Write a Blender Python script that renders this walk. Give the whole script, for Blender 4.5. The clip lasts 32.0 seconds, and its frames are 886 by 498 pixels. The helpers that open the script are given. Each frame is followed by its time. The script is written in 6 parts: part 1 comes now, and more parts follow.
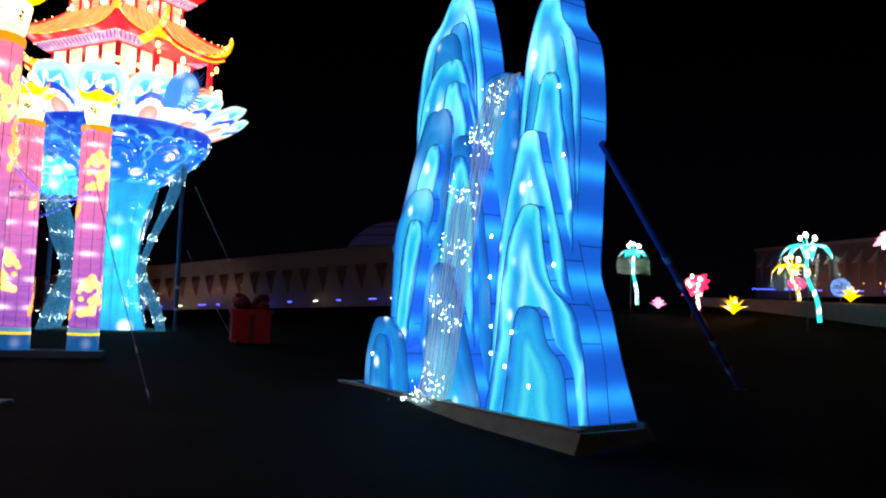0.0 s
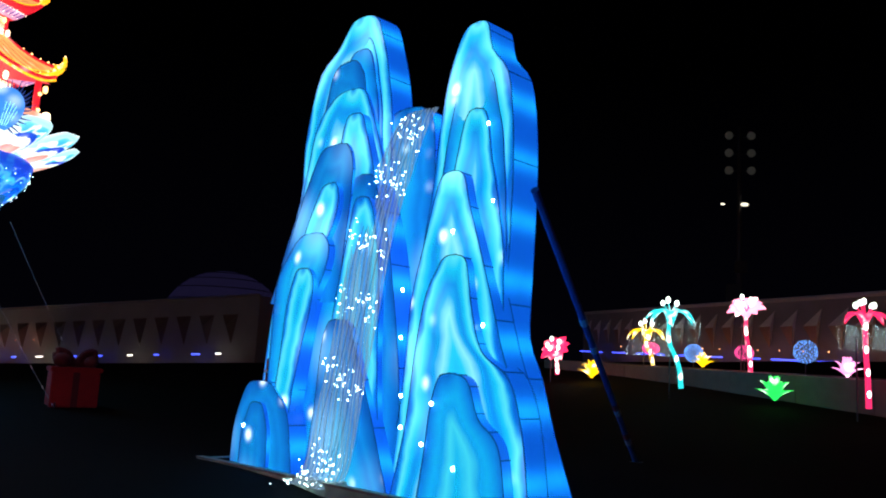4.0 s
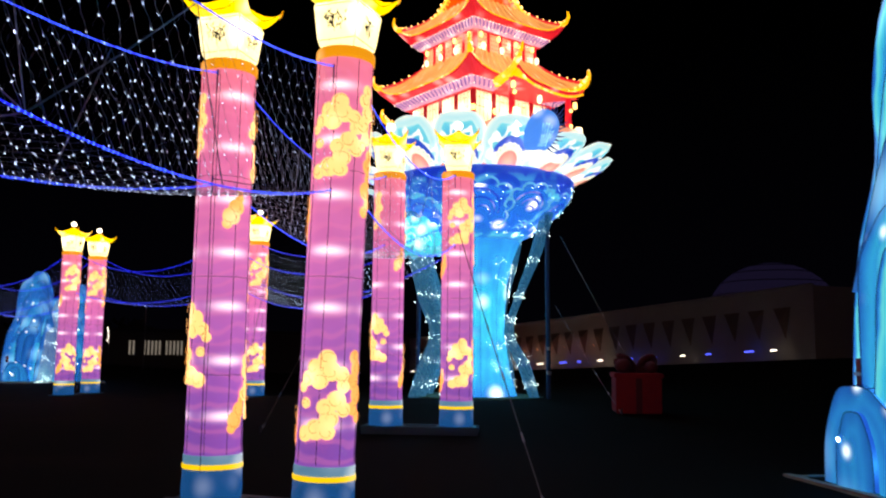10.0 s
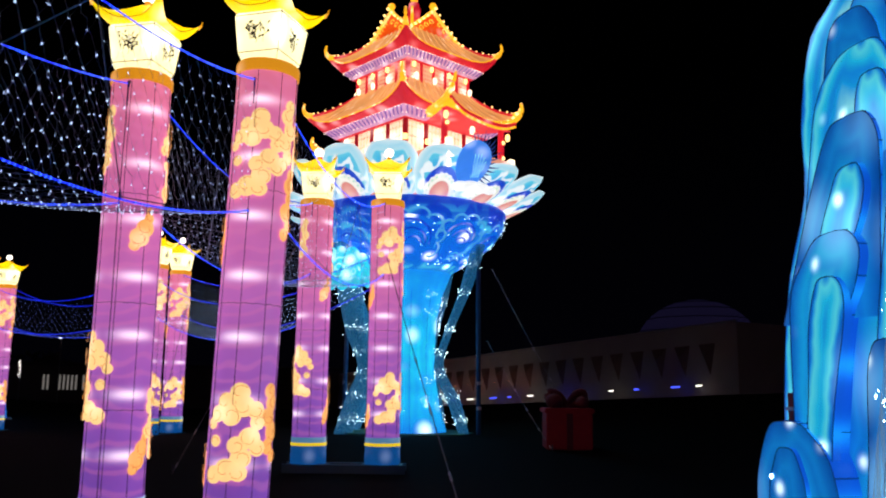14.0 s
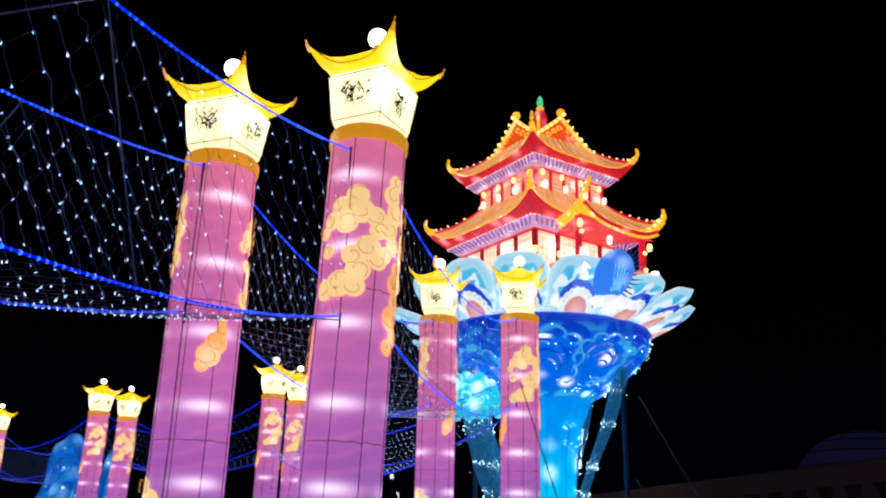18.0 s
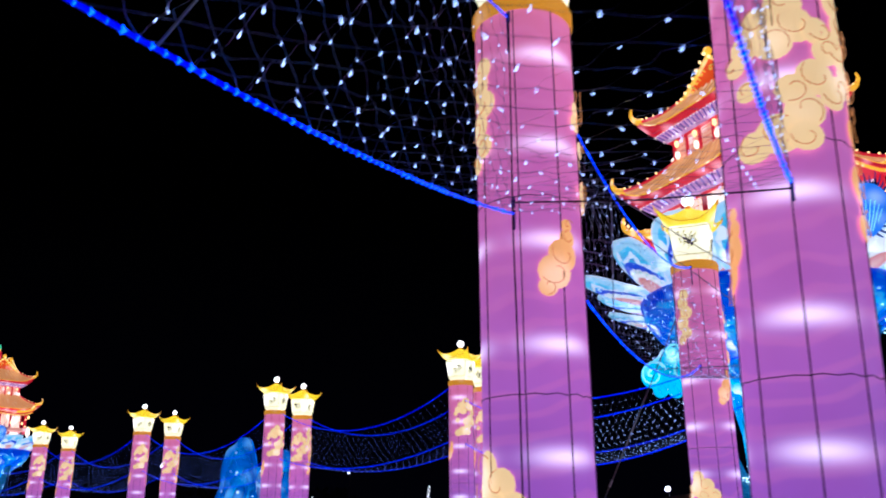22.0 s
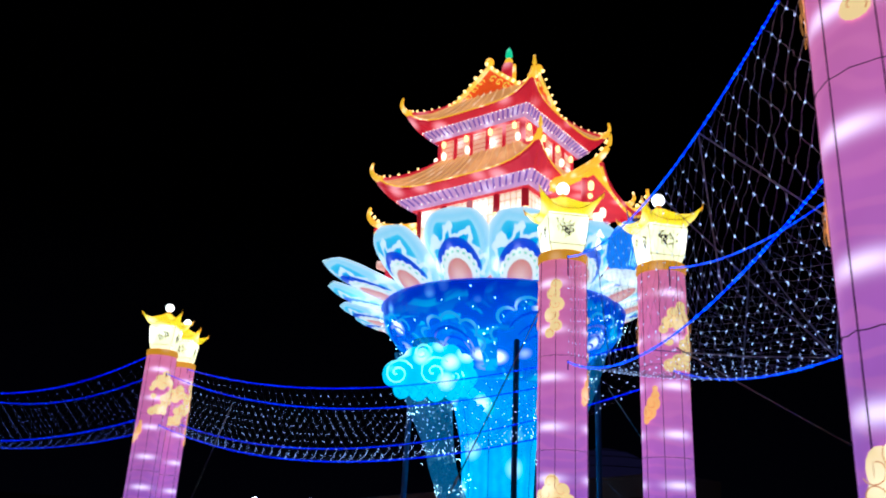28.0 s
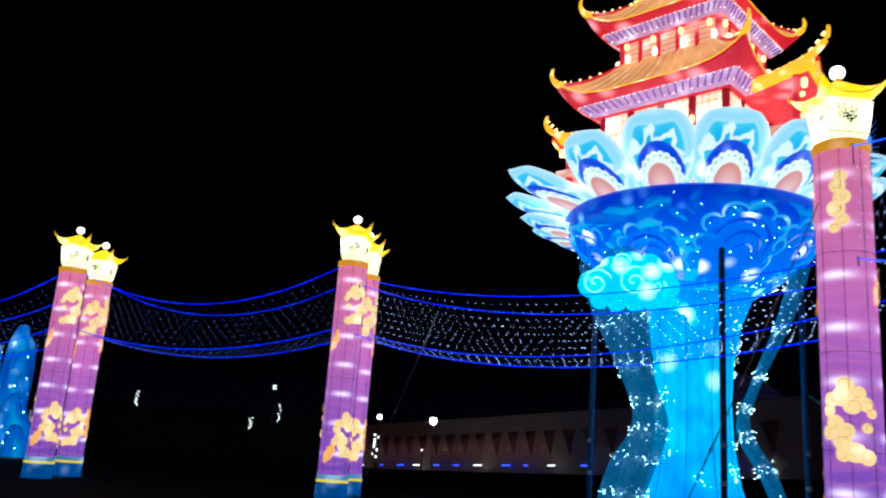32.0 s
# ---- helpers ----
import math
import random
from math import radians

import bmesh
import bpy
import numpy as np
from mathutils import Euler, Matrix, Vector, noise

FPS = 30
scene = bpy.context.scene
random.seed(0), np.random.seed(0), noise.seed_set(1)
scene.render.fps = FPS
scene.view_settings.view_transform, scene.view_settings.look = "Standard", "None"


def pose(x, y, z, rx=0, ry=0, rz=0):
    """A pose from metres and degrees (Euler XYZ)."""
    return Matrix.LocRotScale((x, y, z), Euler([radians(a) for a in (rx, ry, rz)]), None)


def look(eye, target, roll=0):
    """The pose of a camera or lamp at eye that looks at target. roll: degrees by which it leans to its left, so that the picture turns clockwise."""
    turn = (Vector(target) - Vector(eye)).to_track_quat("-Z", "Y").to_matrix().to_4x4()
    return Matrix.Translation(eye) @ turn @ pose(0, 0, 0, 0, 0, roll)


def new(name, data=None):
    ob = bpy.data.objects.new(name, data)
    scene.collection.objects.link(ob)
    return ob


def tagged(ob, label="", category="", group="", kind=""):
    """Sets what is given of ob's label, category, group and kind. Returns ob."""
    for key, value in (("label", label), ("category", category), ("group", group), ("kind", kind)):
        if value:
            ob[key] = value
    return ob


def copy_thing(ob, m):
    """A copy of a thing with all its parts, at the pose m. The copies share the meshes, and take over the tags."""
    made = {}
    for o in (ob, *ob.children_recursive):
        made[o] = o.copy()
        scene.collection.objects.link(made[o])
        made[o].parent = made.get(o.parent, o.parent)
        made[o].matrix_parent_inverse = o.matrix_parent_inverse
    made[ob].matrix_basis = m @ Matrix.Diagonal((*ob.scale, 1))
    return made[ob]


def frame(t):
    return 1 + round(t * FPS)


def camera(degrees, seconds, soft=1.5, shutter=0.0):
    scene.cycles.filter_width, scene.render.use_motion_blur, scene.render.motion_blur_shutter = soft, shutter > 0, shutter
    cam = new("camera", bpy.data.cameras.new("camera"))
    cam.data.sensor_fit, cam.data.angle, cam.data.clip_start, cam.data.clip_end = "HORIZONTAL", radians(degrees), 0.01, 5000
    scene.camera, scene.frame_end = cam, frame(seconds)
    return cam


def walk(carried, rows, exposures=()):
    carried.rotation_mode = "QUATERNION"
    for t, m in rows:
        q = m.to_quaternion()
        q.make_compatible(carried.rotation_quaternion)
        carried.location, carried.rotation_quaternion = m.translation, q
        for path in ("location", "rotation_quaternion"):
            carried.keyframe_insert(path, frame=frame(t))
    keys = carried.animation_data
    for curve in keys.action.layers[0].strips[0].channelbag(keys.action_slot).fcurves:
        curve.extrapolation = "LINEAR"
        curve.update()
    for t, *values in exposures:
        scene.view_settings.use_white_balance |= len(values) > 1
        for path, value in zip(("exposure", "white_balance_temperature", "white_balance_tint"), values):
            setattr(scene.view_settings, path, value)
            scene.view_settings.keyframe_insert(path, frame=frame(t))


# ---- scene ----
cam = camera(56.0, 32.0, 2.0, 0.5)
PATH = [
    (0, (1.230, 2.733, 1.338), (0.547, 4.608, 1.472), 2.2),
    (0.5, (0.947, 2.983, 1.312), (0.305, 4.875, 1.400), 2.3),
    (1, (0.723, 3.185, 1.337), (0.163, 5.105, 1.378), 2.8),
    (1.5, (0.537, 3.511, 1.332), (0.069, 5.454, 1.383), 2.4),
    (2, (0.346, 3.792, 1.354), (-0.074, 5.746, 1.426), 2.0),
    (2.5, (0.060, 3.939, 1.444), (-0.317, 5.897, 1.598), 2.2),
    (3, (-0.190, 3.971, 1.414), (-0.492, 5.933, 1.657), 2.6),
    (3.5, (-0.236, 3.967, 1.398), (-0.506, 5.927, 1.688), 3.1),
    (5.5, (-0.291, 4.018, 1.358), (-0.591, 5.978, 1.618), 3.0),
    (6, (-0.305, 4.034, 1.359), (-0.613, 5.995, 1.603), 3.0),
    (6.5, (-0.326, 4.012, 1.355), (-0.661, 5.970, 1.586), 2.9),
    (7, (-0.412, 4.027, 1.363), (-0.821, 5.972, 1.581), 2.9),
    (7.5, (-0.560, 4.054, 1.441), (-1.146, 5.954, 1.654), 2.7),
    (8, (-0.631, 4.209, 1.582), (-1.456, 6.019, 1.787), 1.3),
    (8.5, (-0.541, 4.286, 1.678), (-1.599, 5.972, 1.871), -0.2),
    (9, (-0.745, 4.860, 1.566), (-1.956, 6.440, 1.754), 0.8),
    (9.5, (-0.792, 4.881, 1.421), (-2.083, 6.395, 1.625), -0.6),
    (10, (-0.975, 5.018, 1.465), (-2.350, 6.450, 1.707), 0.6),
    (10.5, (-1.025, 4.946, 1.505), (-2.409, 6.349, 1.847), -0.4),
    (11, (-1.094, 4.991, 1.528), (-2.487, 6.365, 1.942), -0.5),
    (11.5, (-1.140, 4.968, 1.553), (-2.542, 6.323, 1.997), -0.6),
    (12, (-1.243, 4.952, 1.576), (-2.674, 6.270, 2.037), -0.9),
    (12.5, (-1.366, 4.990, 1.567), (-2.771, 6.361, 1.950), -1.0),
    (13, (-1.199, 5.083, 1.449), (-2.505, 6.558, 1.795), -0.3),
    (13.5, (-1.213, 5.227, 1.431), (-2.488, 6.735, 1.750), 0.3),
    (15.5, (-1.869, 6.020, 1.539), (-3.020, 7.584, 2.017), 2.0),
    (16, (-2.393, 6.341, 1.538), (-3.575, 7.855, 2.097), 1.8),
    (16.5, (-2.495, 6.453, 1.587), (-3.717, 7.931, 2.157), 1.6),
    (17, (-2.535, 6.567, 1.618), (-3.825, 7.981, 2.199), 1.7),
    (17.5, (-2.558, 6.664, 1.639), (-3.914, 8.005, 2.243), 1.4),
    (18, (-2.579, 6.720, 1.674), (-3.997, 7.986, 2.293), 1.5),
    (18.5, (-2.675, 6.750, 1.665), (-4.136, 7.961, 2.294), 0.9),
    (19, (-2.949, 6.728, 1.645), (-4.437, 7.923, 2.242), 1.1),
    (19.5, (-3.194, 6.680, 1.616), (-4.681, 7.894, 2.178), 0.9),
    (20, (-3.544, 6.757, 1.656), (-5.050, 7.952, 2.208), 0.9),
    (20.5, (-3.871, 6.776, 1.621), (-5.407, 7.907, 2.221), 0.3),
    (21, (-4.233, 6.682, 1.600), (-5.773, 7.799, 2.216), 0.3),
    (21.5, (-4.544, 6.612, 1.541), (-6.111, 7.701, 2.139), 0.4),
    (22, (-5.094, 6.807, 1.616), (-6.689, 7.847, 2.226), -0.3),
    (22.5, (-5.274, 6.528, 1.461), (-6.871, 7.558, 2.084), 0.6),
    (23, (-5.702, 6.688, 1.606), (-7.295, 7.730, 2.221), 0.5),
    (24, (-6.272, 6.655, 1.550), (-7.819, 7.760, 2.173), -0.2),
    (24.5, (-6.529, 6.545, 1.532), (-7.941, 7.825, 2.140), 0.5),
    (25, (-6.763, 6.467, 1.448), (-8.085, 7.840, 2.056), 2.3),
    (25.5, (-7.109, 6.613, 1.526), (-8.332, 8.042, 2.208), 3.2),
    (27.5, (-8.266, 6.197, 1.398), (-9.203, 7.824, 2.089), 2.6),
    (28, (-8.498, 6.137, 1.404), (-9.406, 7.794, 2.060), 3.0),
    (28.5, (-8.804, 6.176, 1.385), (-9.683, 7.865, 1.997), 3.8),
    (29, (-9.088, 6.289, 1.397), (-9.959, 7.997, 1.968), 2.9),
    (29.5, (-9.321, 6.230, 1.330), (-10.205, 7.942, 1.867), 3.3),
    (30, (-9.569, 6.144, 1.335), (-10.458, 7.858, 1.856), 3.3),
    (30.5, (-9.771, 6.162, 1.281), (-10.721, 7.848, 1.786), 3.0),
    (31, (-9.938, 6.102, 1.213), (-10.962, 7.743, 1.720), 2.6),
    (31.5, (-10.024, 5.786, 1.109), (-11.093, 7.403, 1.603), 3.8),
    (32, (-10.256, 5.660, 1.094), (-11.378, 7.247, 1.569), 4.2),
]
# Exposure: the clip's camera darkens once the bright pagoda fills its picture.
# exposure in stops, white balance in kelvin and tint
EXPOSURES = [(0.0, 0.72, 7700, 7), (2.5, 0.68, 7300, 7), (6.0, 0.57, 6600, 9), (7.0, 0.56, 6700, 10), (9.0, 0.42, 8000, 10), (11.5, 0.35, 8300, 10), (13.0, 0.15, 6850, 11), (16.0, -0.05, 6800, 10),
             (19.0, -0.1, 5900, 13), (21.5, -0.22, 5250, 19), (23.0, -0.02, 5650, 14), (28.0, -0.06, 5450, 2), (32.0, 0.06, 5600, -2)]
walk(cam, [(t, look(eye, target, roll)) for t, eye, target, roll in PATH], EXPOSURES)

# ---- world: a clear night, almost black ----
world = bpy.data.worlds.new("night")
scene.world = world
world.use_nodes = True
wn = world.node_tree.nodes
wl = world.node_tree.links
bg = wn["Background"]
wgeo = wn.new("ShaderNodeNewGeometry")
wsep = wn.new("ShaderNodeSeparateXYZ")
wramp = wn.new("ShaderNodeValToRGB")
wl.new(wgeo.outputs["Position"], wsep.inputs[0])
wl.new(wsep.outputs["Z"], wramp.inputs[0])
wramp.color_ramp.elements[0].color = (0.0005, 0.0005, 0.0014, 1)
wramp.color_ramp.elements[1].color = (0.00003, 0.00003, 0.00007, 1)
wramp.color_ramp.elements[1].position = 0.35
wl.new(wramp.outputs[0], bg.inputs["Color"])
bg.inputs["Strength"].default_value = 1.0


# ---- node helpers ----
def srgb(r, g, b):
    return tuple((c / 255 / 12.92) if c <= 10 else ((c / 255 + 0.055) / 1.055) ** 2.4 for c in (r, g, b)) + (1.0,)


class Mat:
    """A small wrapper to write node materials shortly."""

    def __init__(self, name, rough=0.6, metal=0.0):
        self.m = bpy.data.materials.new(name)
        self.m.use_nodes = True
        self.n, self.l = self.m.node_tree.nodes, self.m.node_tree.links
        self.b = self.n["Principled BSDF"]
        self.b.inputs["Roughness"].default_value = rough
        self.b.inputs["Metallic"].default_value = metal

    def node(self, kind):
        return self.n.new(kind)

    def put(self, sock, v):
        if isinstance(v, bpy.types.NodeSocket):
            self.l.new(v, sock)
        else:
            sock.default_value = v

    def math(self, op, a, b=0.0, clamp=False):
        nd = self.node("ShaderNodeMath")
        nd.operation, nd.use_clamp = op, clamp
        self.put(nd.inputs[0], a)
        self.put(nd.inputs[1], b)
        return nd.outputs[0]

    def mix(self, f, a, b, blend="MIX"):
        nd = self.node("ShaderNodeMix")
        nd.data_type, nd.blend_type = "RGBA", blend
        self.put(nd.inputs[0], f)
        self.put(nd.inputs[6], a)
        self.put(nd.inputs[7], b)
        return nd.outputs[2]

    def ramp(self, f, stops):
        nd = self.node("ShaderNodeValToRGB")
        self.put(nd.inputs[0], f)
        els = nd.color_ramp.elements
        while len(els) < len(stops):
            els.new(0.5)
        for e, (p, c) in zip(els, stops):
            e.position = p
            e.color = c if len(c) == 4 else (*c, 1)
        return nd.outputs[0]

    def coords(self, which="Object"):
        return self.node("ShaderNodeTexCoord").outputs[which]

    def xyz(self, v=None):
        nd = self.node("ShaderNodeSeparateXYZ")
        self.put(nd.inputs[0], v if v is not None else self.coords())
        return nd.outputs

    def noise(self, scale, detail=3.0, v=None):
        nd = self.node("ShaderNodeTexNoise")
        self.put(nd.inputs["Vector"], v if v is not None else self.coords())
        nd.inputs["Scale"].default_value = scale
        nd.inputs["Detail"].default_value = detail
        return nd.outputs["Fac"]

    def spots(self, scale, v=None, inner=0.05, outer=0.55):
        """Soft round spots: the glow of bulbs, painted into a cloth's emission."""
        nd = self.node("ShaderNodeTexVoronoi")
        self.put(nd.inputs["Vector"], v if v is not None else self.coords())
        nd.inputs["Scale"].default_value = scale
        mr = self.node("ShaderNodeMapRange")
        mr.interpolation_type = "SMOOTHERSTEP"
        self.put(mr.inputs[0], nd.outputs["Distance"])
        mr.inputs[1].default_value, mr.inputs[2].default_value = inner, outer
        mr.inputs[3].default_value, mr.inputs[4].default_value = 1.0, 0.0
        return mr.outputs[0]

    def bump(self, f, strength=0.2, dist=0.01):
        nd = self.node("ShaderNodeBump")
        nd.inputs["Strength"].default_value = strength
        nd.inputs["Distance"].default_value = dist
        self.put(nd.inputs["Height"], f)
        self.l.new(nd.outputs[0], self.b.inputs["Normal"])

    def base(self, c):
        self.put(self.b.inputs["Base Color"], c)
        return self

    def glow(self, c, s):
        self.put(self.b.inputs["Emission Color"], c)
        self.put(self.b.inputs["Emission Strength"], s)
        return self


def unsampled(mat):
    mat.m.cycles.emission_sampling = "NONE"
    return mat


def plain(name, c, rough=0.6, metal=0.0, vary=0.12, scale=6.0, bump=0.0):
    m = Mat(name, rough, metal)
    dark = tuple(v * (1 - vary * 2) for v in c[:3]) + (1,)
    light = tuple(min(1, v * (1 + vary)) for v in c[:3]) + (1,)
    f = m.noise(scale, 5.0)
    m.base(m.mix(f, dark, light))
    if bump:
        m.bump(m.noise(scale * 6, 4.0), bump)
    return m.m


def cloth(name, c, strength, spot=2.6, hot=2.2, pale=0.55, cover=0.55):
    """Lantern cloth of one colour; the glow of bulbs inside is painted into its emission."""
    m = Mat(name, 0.55)
    s = m.spots(spot, outer=cover)
    uneven = m.math("ADD", 0.72, m.math("MULTIPLY", m.noise(3.0, 3.0), 0.5))
    m.base(tuple(0.6 * v for v in c[:3]) + (1,))
    col = m.mix(m.math("MULTIPLY", s, pale), c, (1, 1, 1, 1))
    m.glow(col, m.math("MULTIPLY", m.math("MULTIPLY", uneven, strength), m.math("ADD", 1.0, m.math("MULTIPLY", s, hot))))
    weave = m.node("ShaderNodeTexWave")
    weave.inputs["Scale"].default_value = 60
    m.bump(weave.outputs["Fac"], 0.08, 0.002)
    return m.m


def shine(name, c, s, sampled=False):
    m = Mat(name, 0.4)
    m.base(tuple(0.5 * v for v in c[:3]) + (1,))
    m.glow(c, s)
    if not sampled:
        unsampled(m)
    return m.m


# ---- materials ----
# pillar cloth: pink above, purple below, bulb glow painted in at each panel ring
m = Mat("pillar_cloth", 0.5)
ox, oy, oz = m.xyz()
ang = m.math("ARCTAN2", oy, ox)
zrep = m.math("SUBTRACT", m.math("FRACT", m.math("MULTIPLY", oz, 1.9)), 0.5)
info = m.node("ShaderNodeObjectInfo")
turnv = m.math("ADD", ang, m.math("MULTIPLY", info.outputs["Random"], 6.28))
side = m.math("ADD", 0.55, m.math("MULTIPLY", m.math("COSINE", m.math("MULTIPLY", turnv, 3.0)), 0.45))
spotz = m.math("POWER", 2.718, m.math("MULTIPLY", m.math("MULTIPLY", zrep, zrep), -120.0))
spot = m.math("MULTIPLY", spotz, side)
hue = m.ramp(m.math("DIVIDE", oz, 4.3), [(0.08, srgb(92, 64, 160)), (0.26, srgb(118, 76, 168)), (0.46, srgb(160, 92, 170)), (0.74, srgb(200, 106, 156)), (0.98, srgb(212, 110, 134))])
veins = m.noise(5.0, 2.0)
m.base((0.45, 0.14, 0.32, 1))
hue2 = m.mix(m.math("MULTIPLY", veins, 0.25), hue, srgb(160, 50, 140))
# each sewn panel between two ribs has its own tone, and a faint swirl is printed over all
panel = m.math("FLOOR", m.math("SUBTRACT", m.math("MULTIPLY", ang, 8 / (2 * math.pi)), 0.3))
storey = m.math("FLOOR", m.math("MULTIPLY", oz, 1.03))
tone = m.math("FRACT", m.math("MULTIPLY", m.math("SINE", m.math("ADD", m.math("MULTIPLY", panel, 12.9), m.math("MULTIPLY", storey, 5.3))), 43.7))
hue2 = m.mix(m.math("MULTIPLY", tone, 0.13), hue2, srgb(128, 62, 168))
swirl = m.node("ShaderNodeTexWave")
swirl.wave_type = "RINGS"
swirl.inputs["Scale"].default_value, swirl.inputs["Distortion"].default_value, swirl.inputs["Detail"].default_value = 2.2, 9.0, 1.0
m.l.new(m.coords(), swirl.inputs["Vector"])
hue2 = m.mix(m.math("MULTIPLY", m.ramp(swirl.outputs["Fac"], [(0.62, (0, 0, 0)), (0.90, (1, 1, 1))]), 0.15), hue2, srgb(230, 128, 172))
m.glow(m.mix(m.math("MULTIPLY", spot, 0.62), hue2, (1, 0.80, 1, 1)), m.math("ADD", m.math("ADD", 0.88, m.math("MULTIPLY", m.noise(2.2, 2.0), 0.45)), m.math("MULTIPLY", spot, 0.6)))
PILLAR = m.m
CREAM = cloth("cloud_cream_cloth", srgb(246, 204, 138), 1.12, 3.0, 0.35, 0.2)
CURL = cloth("cloud_curl_line", srgb(196, 128, 66), 0.8, 3.0, 0.2, 0.1)
ORANGE = cloth("cloud_orange_cloth", srgb(246, 172, 98), 1.05, 3.0, 0.35, 0.2)
GOLD_RING = cloth("gold_collar_cloth", srgb(215, 140, 30), 0.95, 3.0, 0.4, 0.2)
BAND_BLUE = cloth("foot_blue_cloth", srgb(8, 92, 172), 0.5, 2.5, 0.8, 0.2)
BAND_PALE = cloth("foot_pale_blue_cloth", srgb(95, 150, 195), 0.6, 2.5, 0.5, 0.3)
BAND_YELLOW = cloth("foot_yellow_band", srgb(240, 205, 40), 0.9, 3.0, 0.2, 0.2)
LANTERN_WHITE = cloth("lantern_paper", srgb(255, 244, 190), 1.45, 2.6, 1.2, 0.6, 0.7)
LANTERN_ROOF = cloth("lantern_roof_yellow", srgb(255, 214, 14), 1.2, 3.0, 0.9, 0.3, 0.6)
HORN_TIP = cloth("horn_tip_amber", srgb(235, 160, 20), 1.0, 4.0, 0.3, 0.1)
BALL = shine("ball_white", (1.0, 0.93, 0.85, 1), 3.2)
WIRE = plain("black_frame_wire", (0.022, 0.008, 0.028, 1), 0.5)
INK = plain("black_ink", (0.012, 0.01, 0.01, 1), 0.8)
STEEL = plain("dark_blue_steel", (0.02, 0.10, 0.22, 1), 0.45, 0.2)
STEEL_BASE = plain("base_plate_steel", (0.10, 0.16, 0.18, 1), 0.5, 0.3)
ROPE = plain("pale_rope", (0.32, 0.28, 0.25, 1), 0.8)
TAPE_RED = plain("red_tape", (0.45, 0.05, 0.04, 1), 0.6)
TAPE_WHITE = plain("white_tape", (0.75, 0.72, 0.7, 1), 0.6)
SKIRT = plain("skirt_grey_green", (0.50, 0.66, 0.50, 1), 0.8, 0, 0.3, 3.0, 0.2)
WOOD = plain("grey_timber", (0.50, 0.52, 0.42, 1), 0.8, 0, 0.25, 9.0, 0.3)
ROPE_LIGHT = shine("blue_rope_light", (0.0, 0.006, 1.0, 1), 1.0, True)
BEAD = shine("blue_rope_bead", (0.02, 0.095, 1.0, 1), 3.8)
# Near wires are paled for the lamp light on them; far ones stay dark
NETWIRE = plain("pale_net_wire", (0.50, 0.52, 0.72, 1), 0.4)
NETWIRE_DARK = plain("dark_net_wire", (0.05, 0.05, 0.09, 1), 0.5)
LED = shine("led_white", (0.46, 0.62, 1.0, 1), 3.2)
# Lamps of the farther nets: distance haze put into a dimmer, bluer colour
LED_FAR = shine("led_far_haze", (0.24, 0.34, 1.0, 1), 1.3)
LED_FALL = shine("led_fall", (0.62, 0.95, 1.0, 1), 9.0)


# ---- building helpers ----
def part(name, bm, material, parent=None, label=""):
    me = bpy.data.meshes.new(name)
    bm.normal_update()
    bm.to_mesh(me)
    bm.free()
    for mt in (material if isinstance(material, (list, tuple)) else [material]):
        me.materials.append(mt)
    ob = new(name, me)
    if parent is not None:
        ob.parent = parent
    if label:
        tagged(ob, label)
    return ob


def shared(name, me, parent, m=None):
    ob = new(name, me)
    ob.parent = parent
    if m is not None:
        ob.matrix_basis = m
    return ob


def smooth(ob, on=True):
    for p in ob.data.polygons:
        p.use_smooth = on
    return ob


def thing(name, label, category, group="", kind="", at=None):
    ob = new(name)
    ob.empty_display_size = 0.2
    if at is not None:
        ob.matrix_basis = at
    return tagged(ob, label, category, group, kind)


def lathe(bm, profile, segs=32, angle=2 * math.pi, start=0.0, mat=0, cap=True):
    """Turns a profile of (radius, z) about z."""
    full = abs(angle - 2 * math.pi) < 1e-6
    count = segs if full else segs + 1
    rings = []
    for r, z in profile:
        rings.append([bm.verts.new((r * math.cos(start + angle * i / segs), r * math.sin(start + angle * i / segs), z)) for i in range(count)])
    for a, b in zip(rings, rings[1:]):
        for i in range(segs):
            j = (i + 1) % count
            f = bm.faces.new((a[i], a[j], b[j], b[i]))
            f.material_index = mat
    if cap and full:
        for ring, flip in ((rings[0], True), (rings[-1], False)):
            if (ring[0].co - ring[1].co).length > 1e-5:
                f = bm.faces.new(ring[::-1] if flip else ring)
                f.material_index = mat
    return rings


def tube(bm, pts, r, segs=6, r2=None, mat=0):
    """A round bar along points."""
    pts = [Vector(p) for p in pts]
    rings = []
    for i, p in enumerate(pts):
        d = (pts[min(i + 1, len(pts) - 1)] - pts[max(i - 1, 0)]).normalized()
        up = Vector((0, 0, 1)) if abs(d.z) < 0.9 else Vector((1, 0, 0))
        a = d.cross(up).normalized()
        b = d.cross(a)
        rr = r if r2 is None else r + (r2 - r) * i / (len(pts) - 1)
        rings.append([bm.verts.new(p + a * rr * math.cos(2 * math.pi * k / segs) + b * rr * math.sin(2 * math.pi * k / segs)) for k in range(segs)])
    for a, b in zip(rings, rings[1:]):
        for k in range(segs):
            f = bm.faces.new((a[k], a[(k + 1) % segs], b[(k + 1) % segs], b[k]))
            f.material_index = mat
    for ring, flip in ((rings[0], False), (rings[-1], True)):
        f = bm.faces.new(ring[::-1] if flip else ring)
        f.material_index = mat


